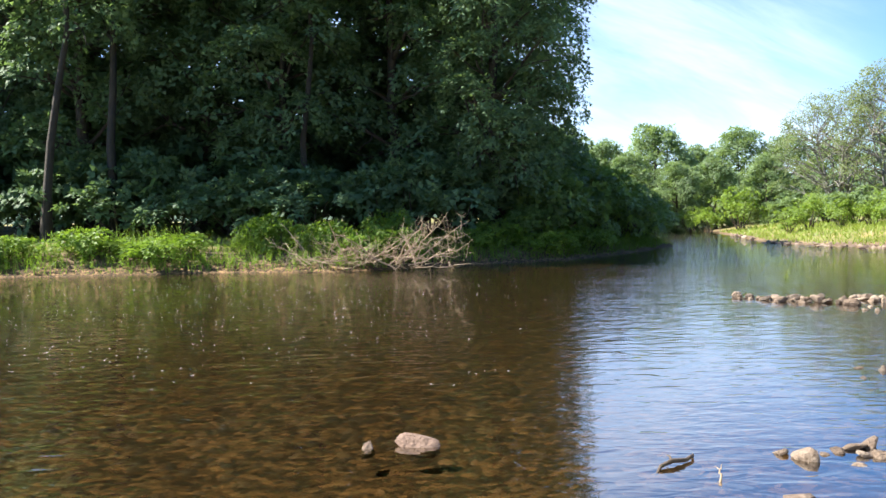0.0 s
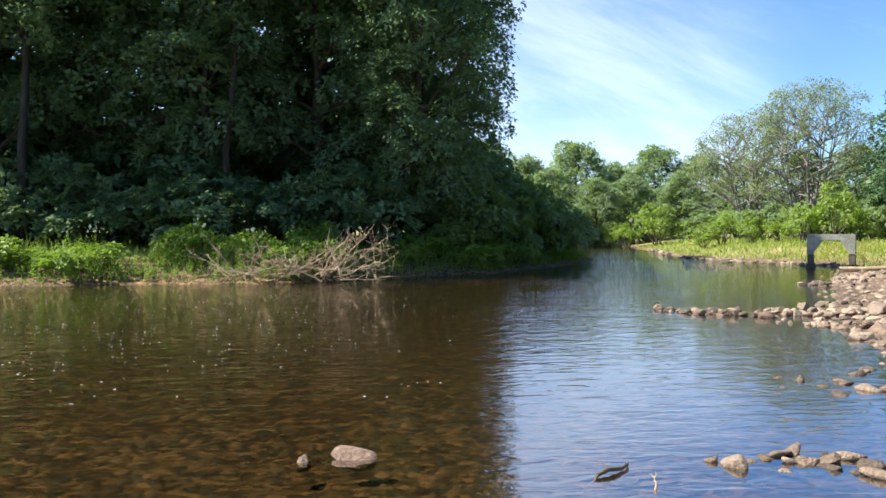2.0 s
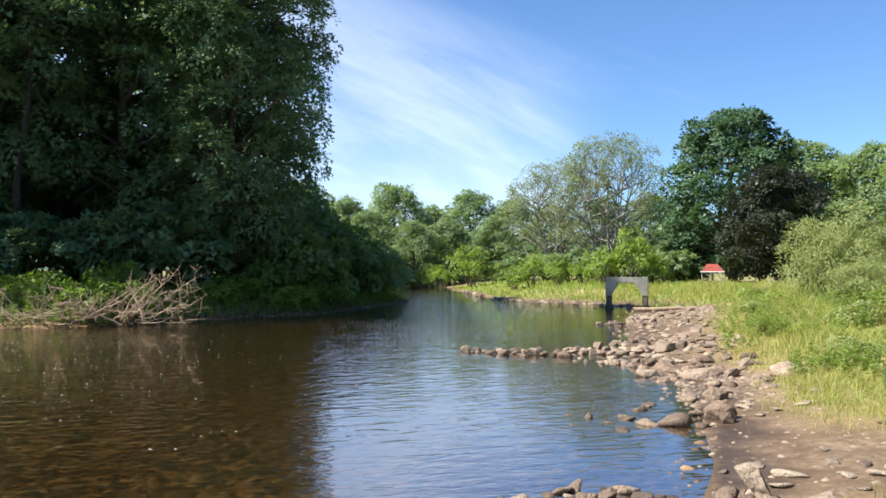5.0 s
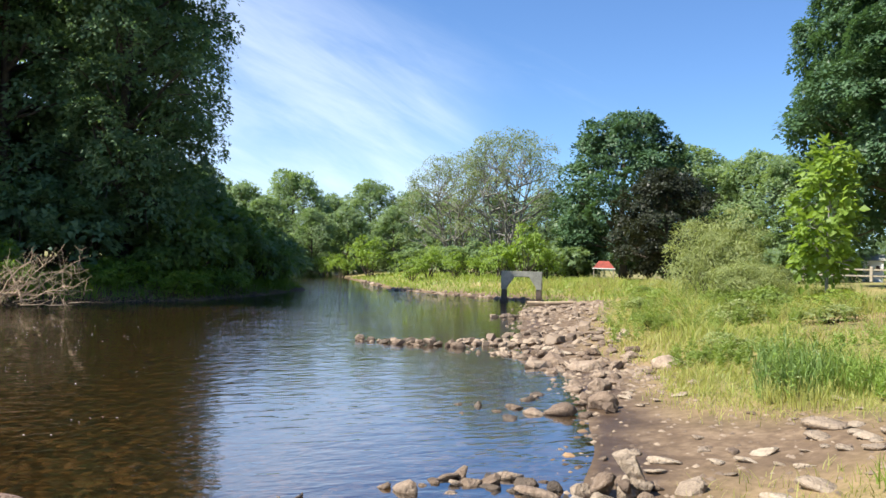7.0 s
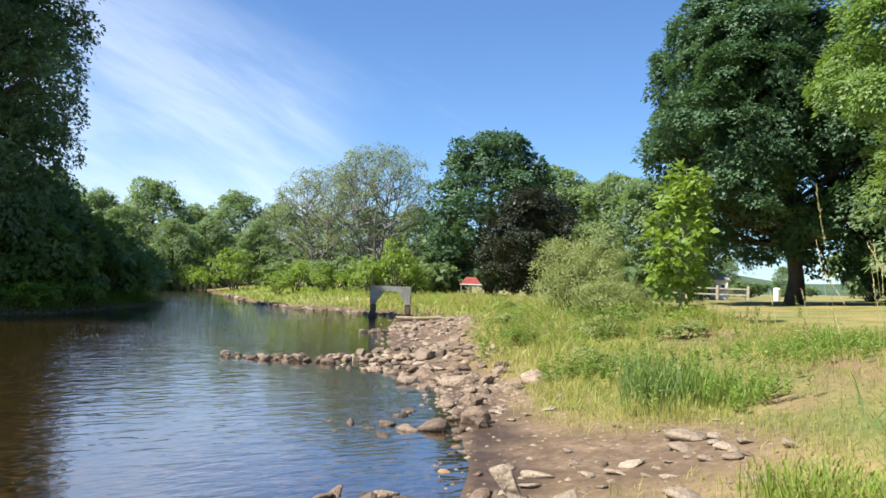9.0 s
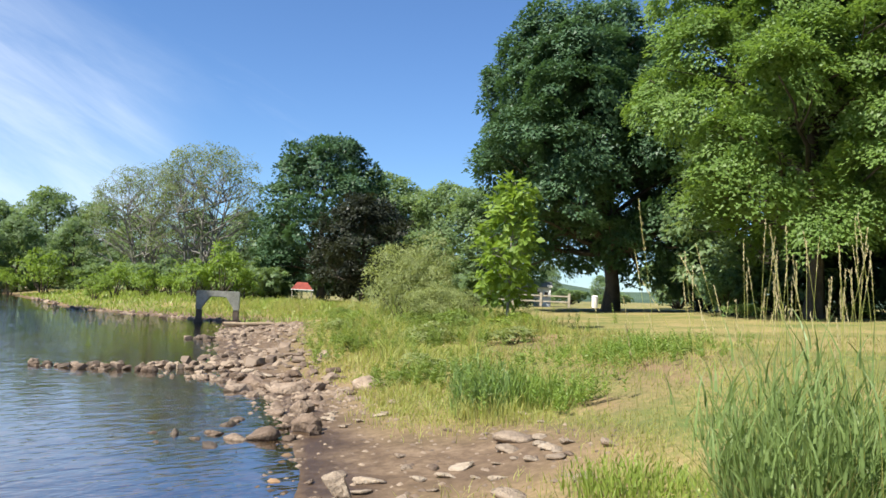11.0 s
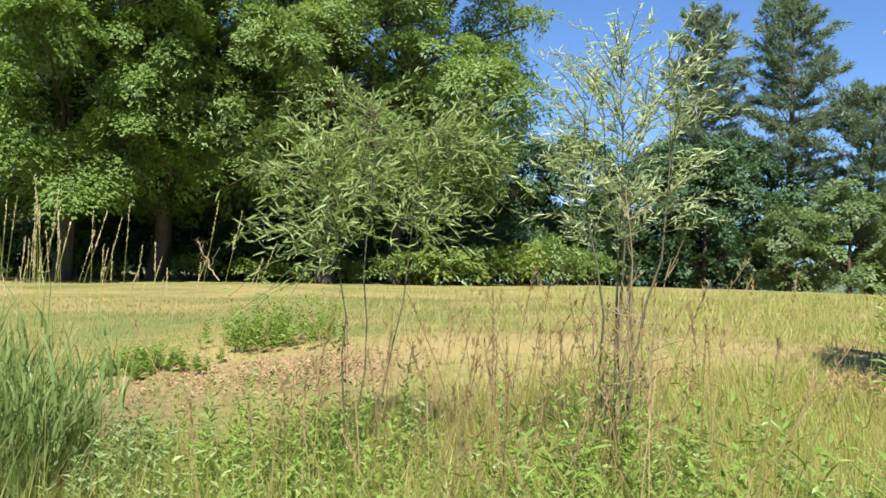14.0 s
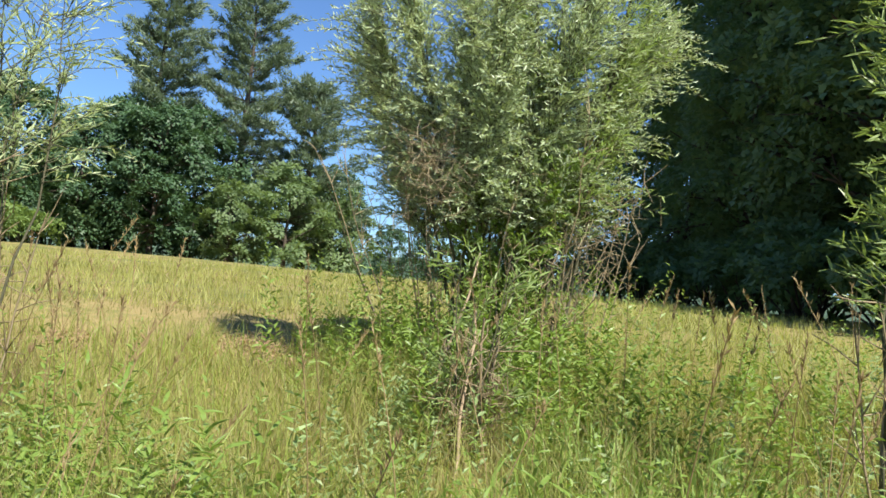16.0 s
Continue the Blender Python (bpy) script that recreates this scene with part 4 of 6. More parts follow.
for k, (x, y, s, tall) in enumerate([(-3.0, 32.6, 1.0, 1.0), (-1.7, 33.6, 0.9, 1.0), (-4.6, 33.2, 0.95, 1.05), (-6.6, 33.6, 0.9, 1.3), (-7.6, 34.2, 0.8, 1.3), (-2.4, 35, 1.0, 1.2)]):
    plant_shrub("vine_mound", S_VINE[k % 2], x, y, k * 1.9, s, tall, "bright green leafy vine growing over dead branches", group="vines on the far bank")
for k in range(27):
    x = -33 + k * 1.55 + rng.normal(0, 0.5)
    if -8 < x < -0.5:
        continue
    xx = np.array([[x, q] for q in np.linspace(28, 45, 60)])
    inside = ~in_river(xx)
    y = xx[np.argmax(inside)][1] + rng.uniform(1.0, 2.2)
    plant_shrub("weed_mound", S_VINE[k % 2], x, y, k * 1.9, rng.uniform(0.8, 1.2), rng.uniform(0.55, 0.85), "leafy bright green weeds on the sunlit bank", group="weeds on the far bank")
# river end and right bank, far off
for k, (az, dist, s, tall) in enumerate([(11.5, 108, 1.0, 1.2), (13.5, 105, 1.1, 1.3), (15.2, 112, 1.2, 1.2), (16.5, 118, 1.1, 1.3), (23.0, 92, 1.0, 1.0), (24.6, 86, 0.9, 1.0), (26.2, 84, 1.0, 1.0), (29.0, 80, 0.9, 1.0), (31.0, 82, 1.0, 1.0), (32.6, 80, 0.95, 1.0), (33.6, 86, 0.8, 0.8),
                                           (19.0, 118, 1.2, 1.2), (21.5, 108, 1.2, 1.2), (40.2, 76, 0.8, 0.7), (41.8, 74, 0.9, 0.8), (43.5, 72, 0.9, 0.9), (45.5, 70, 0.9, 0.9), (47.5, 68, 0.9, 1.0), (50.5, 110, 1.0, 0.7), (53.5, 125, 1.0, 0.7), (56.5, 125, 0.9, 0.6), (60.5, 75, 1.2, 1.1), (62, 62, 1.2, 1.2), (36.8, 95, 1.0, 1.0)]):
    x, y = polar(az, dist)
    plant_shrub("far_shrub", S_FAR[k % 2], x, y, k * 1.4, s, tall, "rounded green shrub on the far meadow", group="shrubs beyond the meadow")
for k, (az, dist, s, tall) in enumerate([(19.5, 92, 1.7, 1.1), (17.6, 96, 1.2, 1.0), (22.4, 70, 0.9, 0.9), (23.6, 74, 1.1, 1.1), (25.4, 70, 0.9, 1.0), (27.0, 68, 0.9, 0.9), (28.4, 66, 1.1, 1.1), (30.2, 64, 1.3, 1.4), (31.5, 66, 1.0, 1.0), (16.4, 100, 1.0, 1.3)]):
    x, y = polar(az, dist)
    plant_shrub("bright_shrub", S_BRIGHT[k % 2], x, y, k * 1.4, s, tall, "bright green young shrub beside the river meadow", group="shrubs beside the river meadow")
# under the field-edge trees
for k, (az, dist, s, tall) in enumerate([(63.5, 45, 0.8, 1.0), (66.5, 48, 1.0, 1.0), (70, 47, 1.1, 0.8), (73.5, 47, 1.0, 0.9), (77, 46, 0.9, 0.8), (80, 46, 1.1, 0.9), (83.2, 45, 0.8, 0.7), (86, 46, 0.8, 0.8), (89, 46, 1.0, 0.9), (92, 47, 0.9, 0.9), (95, 48, 1.1, 1.0), (98, 50, 1.1, 1.2), (101, 54, 1.1, 1.3), (104, 58, 1.1, 1.3), (107, 60, 1.2, 1.4), (112.5, 62, 1.2, 1.3), (78.5, 50, 1.6, 1.6), (88, 50, 1.6, 1.7), (70, 52, 1.6, 1.6), (95.5, 54, 1.6, 1.7), (66, 60, 1.6, 1.3), (74, 60, 1.7, 1.3), (82, 60, 1.7, 1.3), (86, 60, 1.6, 1.3), (91, 60, 1.7, 1.4), (98.5, 62, 1.7, 1.4), (103, 64, 1.7, 1.4)]):
    x, y = polar(az, dist)
    plant_shrub("edge_shrub", S_DARK[k % 2], x, y, k * 2.4, s * 0.9, tall, "leafy undergrowth below the field's edge trees", group="undergrowth at the field's edge")
for k, (x, y, s) in enumerate([(8.4, -20.5, 0.8), (11.5, -22.5, 0.9), (15, -25.5, 0.9), (18.5, -29, 0.9), (22.5, -32.5, 0.9), (28, -36.5, 1.0), (33, -40, 1.0), (13, -26, 1.2), (9, -25, 1.2), (19, -33, 1.2), (24, -37, 1.2), (30, -41, 1.2), (16, -30, 1.2), (27, -42, 1.5), (6.0, -24.5, 1.2), (36, -45, 1.5)]):
    plant_shrub("dark_shrub", S_DARK[k % 2], x, y, k * 1.3, s, 1.0, "dense dark green shrub below the trees", group="undergrowth of the wood beside the field")

S_WEED = [shrub_meshes(74 + k, 1.0, 0.9, 8, m, (0.12, 0.07), 2.2, spray_r=0.2, n_leaf=24) for k, m in enumerate((M_LEAF_PALE, M_LEAF_GREYBUSH, M_GRASS))]
for k, (x, y, s, tall) in enumerate([(10.2, 11.2, 0.7, 0.7), (11.5, 12.2, 0.8, 0.8), (12.8, 14.6, 0.9, 0.9), (13.4, 16.6, 1.0, 0.9), (14.6, 15.2, 1.1, 1.1), (16.0, 18.6, 1.1, 1.0), (17.6, 17.4, 1.3, 1.2), (15.2, 13.0, 1.0, 0.9), (18.4, 15.4, 1.2, 1.0),
                                      (19.0, 20.4, 1.2, 1.1), (17.6, 22.4, 1.1, 1.0), (21.0, 26.0, 1.3, 1.0), (23.5, 30.0, 1.3, 1.0), (21.5, 22.0, 1.4, 1.3), (20.0, 17.0, 1.2, 1.0), (26, 27, 1.4, 1.2)]):
    plant_shrub("weed_mound", S_WEED[k % 3], x, y, k * 1.7, s * 0.78, tall * 0.62, "mound of mixed green weeds above the shore", group="weeds above the shore")
# low sunlit growth between the trunks at the field's edge
for k, (az, dist, s, tall) in enumerate([(64.5, 40.5, 0.5, 0.6), (71.0, 41, 0.6, 0.6), (76.2, 40, 0.7, 0.8), (80.8, 39, 0.8, 0.7), (83.0, 38.5, 0.6, 0.7), (86.4, 39.5, 0.7, 0.9), (90.0, 38, 0.8, 0.9), (92.5, 38, 1.0, 0.9), (95.0, 40, 0.9, 1.0), (97.5, 42, 1.0, 1.1), (100, 45, 1.0, 1.2), (93.6, 41, 1.1, 0.8), (91.3, 40.5, 1.1, 0.8), (98.8, 46, 1.1, 0.9), (102.5, 48, 1.0, 0.9)]):
    x, y = polar(az, dist)
    plant_shrub("edge_shrub", S_EDGE[k % 2], x, y, k * 2.4, s * 1.5, tall, "leafy undergrowth below the field's edge trees", group="undergrowth at the field's edge")
dead = new("dead_branch", branch_mesh(350, 2.2, 0.03, 7, 0.1, "dead_branch"))
x, y = polar(78.0, 36)
dead.matrix_basis = pose(x, y, on_land(x, y) + 0.1, 0, -35, 60)
tagged(dead, "bleached dead branch at the field's edge", "dead branch")
# grey-green bush and weeds beside the beach, and the young sycamore
BUSH = shrub_meshes(72, 2.7, 2.0, 18, M_LEAF_GREYBUSH, (0.13, 0.032), 1.8, spray_r=0.36, n_leaf=56, flat=1.1)
x, y = polar(42.6, 31)
plant_shrub("grey_green_bush", BUSH, x, y, 0.5, 1.05, 1.3, "feathery grey-green bush above the stony shore")
x, y = polar(44.8, 28)
plant_shrub("grey_green_bush", BUSH, x, y, 2.5, 0.75, 0.85, "feathery grey-green bush above the stony shore")
SYC = tree_meshes("sycamore", 73, 4.6, 1.05, 0.5, 24, M_LEAF_BRIGHT, (0.24, 0.22), 2.2, 0.06, M_BARK_PALE, True, 0.3, 9, lobe_size=0.34)
x, y = polar(49.0, 25.5)
plant_tree("young_sycamore", SYC, x, y, 0.3, 1.0, "young sycamore with large bright green leaves")


# ---- near willows ----
def willow(seed, x, y, stems, height, spread, leaf_len, leaf_mat, twigs, per_twig, label, start=0.3, twig_len=0.6, bark=M_TWIG, stem_r=0.03, droop=0.25, dead=0, lean=(0, 0), slim=0.15, rise=(0.1, 1.3), tangle=None):
    rng = np.random.default_rng(seed)
    paths, P, A, N, dead_paths = [], [], [], [], []
    lines = []
    for s in range(stems):
        a = 2 * np.pi * s / stems + rng.normal(0, 0.4)
        r = spread * rng.uniform(0.35, 0.8) if stems > 1 else 0.05
        tip = np.array([math.cos(a) * r + lean[0], math.sin(a) * r + lean[1], height * rng.uniform(0.78, 1.0)])
        mid = np.array([math.cos(a) * 0.06, math.sin(a) * 0.06, -0.1])
        line = wander(mid, tip, 10, height * 0.012, rng)
        line[:, :2] *= np.linspace(0.35, 1, 10)[:, None] ** 0.6
        lines.append(line)
        paths.append((line, np.linspace(stem_r, stem_r * 0.2, 10)))
    for k in range(twigs):
        line = lines[k % stems]
        q = start + (0.97 - start) * rng.random()
        o = line[0] * 0 + np.array([np.interp(q, np.linspace(0, 1, 10), line[:, c]) for c in range(3)])
        out = unit(np.array([o[0], o[1], 0]) + rng.normal(0, 0.45, 3) * np.array([1, 1, 0]) * spread)
        L = twig_len * rng.uniform(0.35, 1.3)
        d = unit(out * (1.05 - 0.5 * q) + np.array([0, 0, rng.uniform(*rise)]))
        qs = np.linspace(0, 1, 4)[:, None]
        tw = o + d * L * qs + np.array([0, 0, -droop * L]) * qs ** 2 + rng.normal(0, 0.01, (4, 3))
        paths.append((tw, np.linspace(0.003, 0.0012, 4)))
        n = per_twig
        s = np.linspace(0.12, 1.0, n)
        lp = np.stack([np.interp(s, qs[:, 0], tw[:, c]) for c in range(3)], 1)
        sd = unit(np.cross(d, (0, 0, 1)))
        sign = np.where(np.arange(n) % 2 == 0, 1, -1)[:, None]
        ax = unit(d * 0.85 + sd * sign * 0.5 + np.array([0, 0, -0.05]) + rng.normal(0, 0.5, (n, 3)))
        P.append(lp), A.append(ax), N.append(unit(np.array([-0.4, 0, 0.6]) + rng.normal(0, 0.7, (n, 3))))
    for k in range(dead):
        a = rng.random() * 6.28
        r = spread * rng.uniform(0.3, 0.9)
        o = np.array([math.cos(a) * r * 0.4, math.sin(a) * r * 0.4, 0.0])
        e = np.array([math.cos(a) * r, math.sin(a) * r, height * rng.uniform(0.25, 0.55)])
        ln = wander(o, e, 7, 0.02, rng)
        dead_paths.append((ln, np.linspace(0.008, 0.003, 7)))
        for _ in range(10):
            q = rng.integers(3, 7)
            dead_paths.append((wander(ln[q], ln[q] + rng.normal(0, 0.09, 3) + np.array([0, 0, 0.12]), 3, 0.01, rng), np.linspace(0.004, 0.0015, 3)))
    if tangle:
        tx, ty, tz, tr, count = tangle
        for k in range(count):
            o = np.array([tx, ty, tz]) + rng.normal(0, 0.42, 3) * tr
            e = o + unit(rng.normal(size=3) + np.array([0, 0, 0.3])) * rng.uniform(0.06, 0.24)
            dead_paths.append((wander(o, e, 3, 0.015, rng), np.linspace(0.0026, 0.001, 3)))
    root = new("willow")
    root.location = (x, y, on_land(x, y))
    for p in paths[:stems]:
        part("stem", fast_mesh("stem", *tubes([p], 6), bark, True), root)
    tagged(part("twig_growth", fast_mesh("twigs", *tubes(paths[stems:], 3), bark, True), root), kind="stuff")
    P, A, N = np.concatenate(P), np.concatenate(A), np.concatenate(N)
    size = rng.uniform(0.6, 1.2, len(P))
    lv, lf = leaves(P, A, N, leaf_len * size, leaf_len * slim * size, "lens" if len(P) < 20000 else True, 0.2)
    part("foliage", fast_mesh("foliage", lv, lf, leaf_mat), root)
    if dead_paths:
        dv, df = tubes(dead_paths, 4)
        tagged(part("dead_growth", fast_mesh("dead_twigs", dv, df, M_DRYTWIG, True), root, "bare dry brown twigs"), kind="stuff")
    return tagged(root, label, "willow", "willows at the edge of the meadow")


willow(81, 4.95, 0.05, 3, 2.4, 0.6, 0.078, M_LEAF_WILLOW, 300, 14, "small willow with narrow yellow-green leaves on thin stems", 0.71, 0.5, droop=0.36, stem_r=0.007, slim=0.15, rise=(-0.25, 1.1))
willow(82, 4.6, -1.34, 5, 2.9, 0.34, 0.062, M_LEAF_PALEWILLOW, 220, 18, "slender open willow with sparse pale leaves", 0.58, 0.42, stem_r=0.01, dead=9)
willow(83, 5.05, -4.75, 13, 3.3, 1.5, 0.056, M_LEAF_GREYWILLOW, 4200, 26, "dense grey-green willow bush with dark stems", 0.46, 0.5, stem_r=0.016, dead=26, slim=0.24, rise=(0.0, 1.2), lean=(-0.1, -0.06), tangle=(-0.35, 0.75, 1.5, 0.35, 260))
willow(85, 4.5, -5.05, 7, 4.3, 0.75, 0.085, M_LEAF_WILLOW, 560, 16, "upright willow shoots with bright green leaves", 0.3, 0.5, stem_r=0.016, dead=10, tangle=(0.05, -0.1, 1.3, 0.55, 900))
willow(87, 4.75, -4.85, 8, 1.9, 0.75, 0.06, M_WEED, 420, 18, "low dark leafy growth round the willow stems", 0.12, 0.4, stem_r=0.008, dead=20, slim=0.3)
willow(84, 1.55, -4.0, 3, 2.9, 0.2, 0.08, M_LEAF_WILLOW, 90, 14, "slender willow shoots with fresh green leaves", 0.45, 0.25, stem_r=0.012, dead=4)

willow(86, 3.6, -3.6, 5, 1.25, 0.3, 0.09, M_LEAF_WILLOW, 60, 12, "short leafy willow shoots tangled with dry brown stems", 0.2, 0.35, stem_r=0.008, dead=22)

for x, y, dx, dy, h in ((3.35, -3.3, 0.35, -0.35, 0.95), (3.7, -3.75, -0.3, 0.3, 0.8), (3.95, -3.5, 0.1, -0.45, 1.2)):
    g = on_land(x, y)
    cane = new("dead_cane", fast_mesh("dead_cane", *tubes([(wander((0, 0, -0.03), (dx, dy, h), 6, 0.02, np.random.default_rng(int(h * 100))), np.linspace(0.011, 0.006, 6))], 6), M_DEADWOOD, True))
    cane.location = (x, y, g)
    tagged(cane, "pale dry cane leaning in the tall weeds", "dead cane", "dry canes in the meadow")


# ---- grasses and weeds ----
def scatter(n, x0, x1, y0, y1, rng):
    return np.stack([rng.uniform(x0, x1, n), rng.uniform(y0, y1, n)], 1)


def azimuth(xy):
    return np.degrees(np.arctan2(xy[:, 0], xy[:, 1]))


def beach_edge(xy):
    x, y = xy.T
    return 1.45 + 0.35 * wave(x, y, 0.9, 4) + 1.5 * np.exp(-((x - 7.0) ** 2 + (y - 5.2) ** 2) / 3.0) + np.clip((y - 12) * 0.09, 0, 1.5) - np.clip((y - 36) * 0.15, 0, 2.3)


def grass_stuff(name, xy, height, width, lean, mat, label, segs=2, seed=0):
    np.random.seed(seed)
    z = land(xy)[0]
    p = np.c_[xy, z - 0.02]
    n = len(p)
    a = np.random.rand(n) * 2 * np.pi
    ln = np.stack([np.cos(a), np.sin(a)], 1) * (lean * np.random.rand(n) * height)[:, None]
    v, f = blades(p, ln, height, width, segs)
    return tagged(new(name, fast_mesh(name, v, f, mat)), label, "grass", kind="stuff")


rng = np.random.default_rng(90)
# short turf of the field, green and dry
for name, mat, n, seed in (("field_grass", M_TURF, 42000, 1), ("dry_field_grass", M_GRASS_DRY, 42000, 2)):
    r = 2.6 + 20 * rng.random(n) ** 1.15
    a = np.radians(rng.uniform(38, 172, n))
    xy = np.stack([r * np.sin(a), r * np.cos(a)], 1)
    z, dr, dl, wet, ls = land(xy)
    patch = wave(xy[:, 0], xy[:, 1], 0.8, 5 + seed) * 0.5 + 0.5
    keep = ~wet & (dr > beach_edge(xy) + 0.1) & (rng.random(n) > bare_amount(xy) * 0.93) & (rng.random(n) < 0.35 + 0.65 * patch)
    xy, r = xy[keep], r[keep]
    grass_stuff(name, xy, rng.uniform(0.04, 0.1, len(xy)), 0.006 + 0.0007 * r, 1.0, mat, "short mown field grass with dry patches", 1, seed)
# rougher, longer grass over the rise of the field
n = 30000
r = 6.5 + 24 * rng.random(n) ** 1.1
a = np.radians(rng.uniform(84, 172, n))
xy = np.stack([r * np.sin(a), r * np.cos(a)], 1)
keep = (rng.random(n) < np.interp(np.degrees(a), [84, 98, 112], [0.1, 0.5, 1.0])) & (wave(xy[:, 0], xy[:, 1], 0.55, 17) > -0.45) & (bare_amount(xy) < 0.4)
xy, r = xy[keep], r[keep]
grass_stuff("rough_field_grass", xy, rng.uniform(0.1, 0.3, len(xy)), 0.004 + 0.0009 * r, 0.9, M_BANK_GRASS, "rough yellow-green grass of the unmown field", 1, 15)
# tall meadow beside the standing place
n = 96000
r = 1.7 + 7.6 * rng.random(n) ** 0.8
a = np.radians(rng.uniform(57, 172, n))
xy = np.stack([r * np.sin(a), r * np.cos(a)], 1)
z, dr, dl, wet, ls = land(xy)
far_cut = np.interp(np.degrees(a), [57, 66, 80, 100, 125, 172], [5.2, 5.4, 6.1, 7.0, 8.4, 9.2]) + wave(xy[:, 0], xy[:, 1], 1.9, 6) * 0.7
tuft = 0.6 + 0.4 * wave(xy[:, 0], xy[:, 1], 3.1, 19) + 0.3 * wave(xy[:, 0], xy[:, 1], 1.2, 23)
keep = ~wet & (dr > 1.7 + 0.5 * rng.random(n)) & (r < far_cut) & (a > np.radians(57 + 8 * rng.random(n) ** 2)) & (a < np.radians(172 - 8 * rng.random(n))) & (rng.random(n) < tuft + 0.2) & (bare_amount(xy) < 0.5)
xy, r, tuft = xy[keep], r[keep], tuft[keep]
h = rng.uniform(0.25, 0.95, len(xy)) * np.interp(r, [1.7, 2.6, 4, 7.5], [0.6, 0.9, 0.75, 0.36]) * np.clip(0.6 + 0.55 * tuft, 0.5, 1.2)
pick = rng.random(len(xy)) + 0.22 * wave(xy[:, 0], xy[:, 1], 0.9, 27)
for name, mat, lo, hi, wide, tall, lean, label, seed in (("meadow_grass", M_GRASS, -9, 0.2, 0.013, 1.0, 1.0, "tall green meadow grass", 3), ("pale_meadow_grass", M_BANK_GRASS, 0.2, 0.66, 0.009, 1.0, 1.1, "tall yellow-green meadow grass", 24),
                                                         ("dry_meadow_grass", M_GRASS_DRY, 0.66, 9, 0.006, 1.15, 0.7, "tall dry meadow grass", 4)):
    sel = (pick >= lo) & (pick < hi)
    grass_stuff(name, xy[sel], h[sel] * tall, rng.uniform(0.45, 1.25, sel.sum()) * wide, lean, mat, label, 2, seed)
# grass along the top of the beach, and the weedy bank towards the old frame
n = 84000
t = rng.random(n)
sx = np.interp(t, np.linspace(0, 1, 9), [4.6, 6.2, 8.4, 8.8, 10.5, 13.5, 18.5, 24, 26])
sy = np.interp(t, np.linspace(0, 1, 9), [2.9, 4.0, 6.8, 10.5, 15, 21, 29, 38, 48])
xy = np.stack([sx + rng.uniform(-1.2, 9.5, n) * (0.5 + t), sy + rng.normal(0, 1.2, n)], 1)
z, dr, dl, wet, ls = land(xy)
keep = ~wet & ~ls & (dr > beach_edge(xy)) & (dr < 11 + 6 * t) & ~((xy[:, 1] < 7.2) & (xy[:, 0] > 6.0) & (rng.random(n) < 0.5)) & (rng.random(n) > bare_amount(xy) * 0.8)
xy, dr = xy[keep], dr[keep]
dist = np.hypot(xy[:, 0], xy[:, 1])
lush = np.clip((dr - beach_edge(xy)) / 2.5, 0.15, 1) * np.clip((xy[:, 1] - 4.5) / 3.5, 0.3, 1)
h = rng.uniform(0.1, 0.62, len(xy)) * (0.2 + 0.75 * lush) * np.clip(0.75 + 0.8 * wave(xy[:, 0], xy[:, 1], 1.1, 12), 0.25, 1.5) * np.where((xy[:, 0] > 0.75 * xy[:, 1] + 4.0) & (xy[:, 1] < 14), 0.45, 1.0)
pick = rng.random(len(xy)) + 0.25 * wave(xy[:, 0], xy[:, 1], 0.6, 9)
for name, mat, sel, seed in (("bank_grass", M_GRASS, pick < 0.15, 5), ("dry_bank_grass", M_GRASS_DRY, pick >= 0.82, 6), ("lush_bank_grass", M_BANK_GRASS, (pick >= 0.15) & (pick < 0.82), 7)):
    grass_stuff(name, xy[sel], h[sel], (0.005 + 0.0008 * dist[sel]), 1.2, mat, "tall mixed grass on the bank above the shore", 2, seed)
# thin short grass where the turf gives out onto the mud
xy = np.concatenate([scatter(26000, 3.6, 12, 2.0, 14, rng), scatter(9000, 8, 26, 12, 46, rng)])
z, dr, dl, wet, ls = land(xy)
xy = xy[~wet & ~ls & (np.abs(dr - beach_edge(xy) - 0.25) < 0.75 * rng.random(len(xy)) + 0.1) & (wave(xy[:, 0], xy[:, 1], 2.3, 31) > -0.35)]
grass_stuff("sparse_shore_grass", xy, rng.uniform(0.03, 0.17, len(xy)), 0.005 + 0.0008 * np.hypot(*xy.T), 1.0, M_BANK_GRASS, "thin short grass at the edge of the mud", 2, 14)
# far meadow on the right bank
n = 22000
a, r = np.radians(rng.uniform(14, 46, n)), rng.uniform(40, 96, n)
xy = np.stack([r * np.sin(a), r * np.cos(a)], 1)
z, dr, dl, wet, ls = land(xy)
keep = ~wet & ~ls & (dr > 0.3)
xy, r = xy[keep], r[keep]
grass_stuff("far_meadow_grass", xy, rng.uniform(0.12, 0.42, len(xy)), 0.0014 * r, 1.2, M_GRASS, "bright grass of the far river meadow", 1, 8)
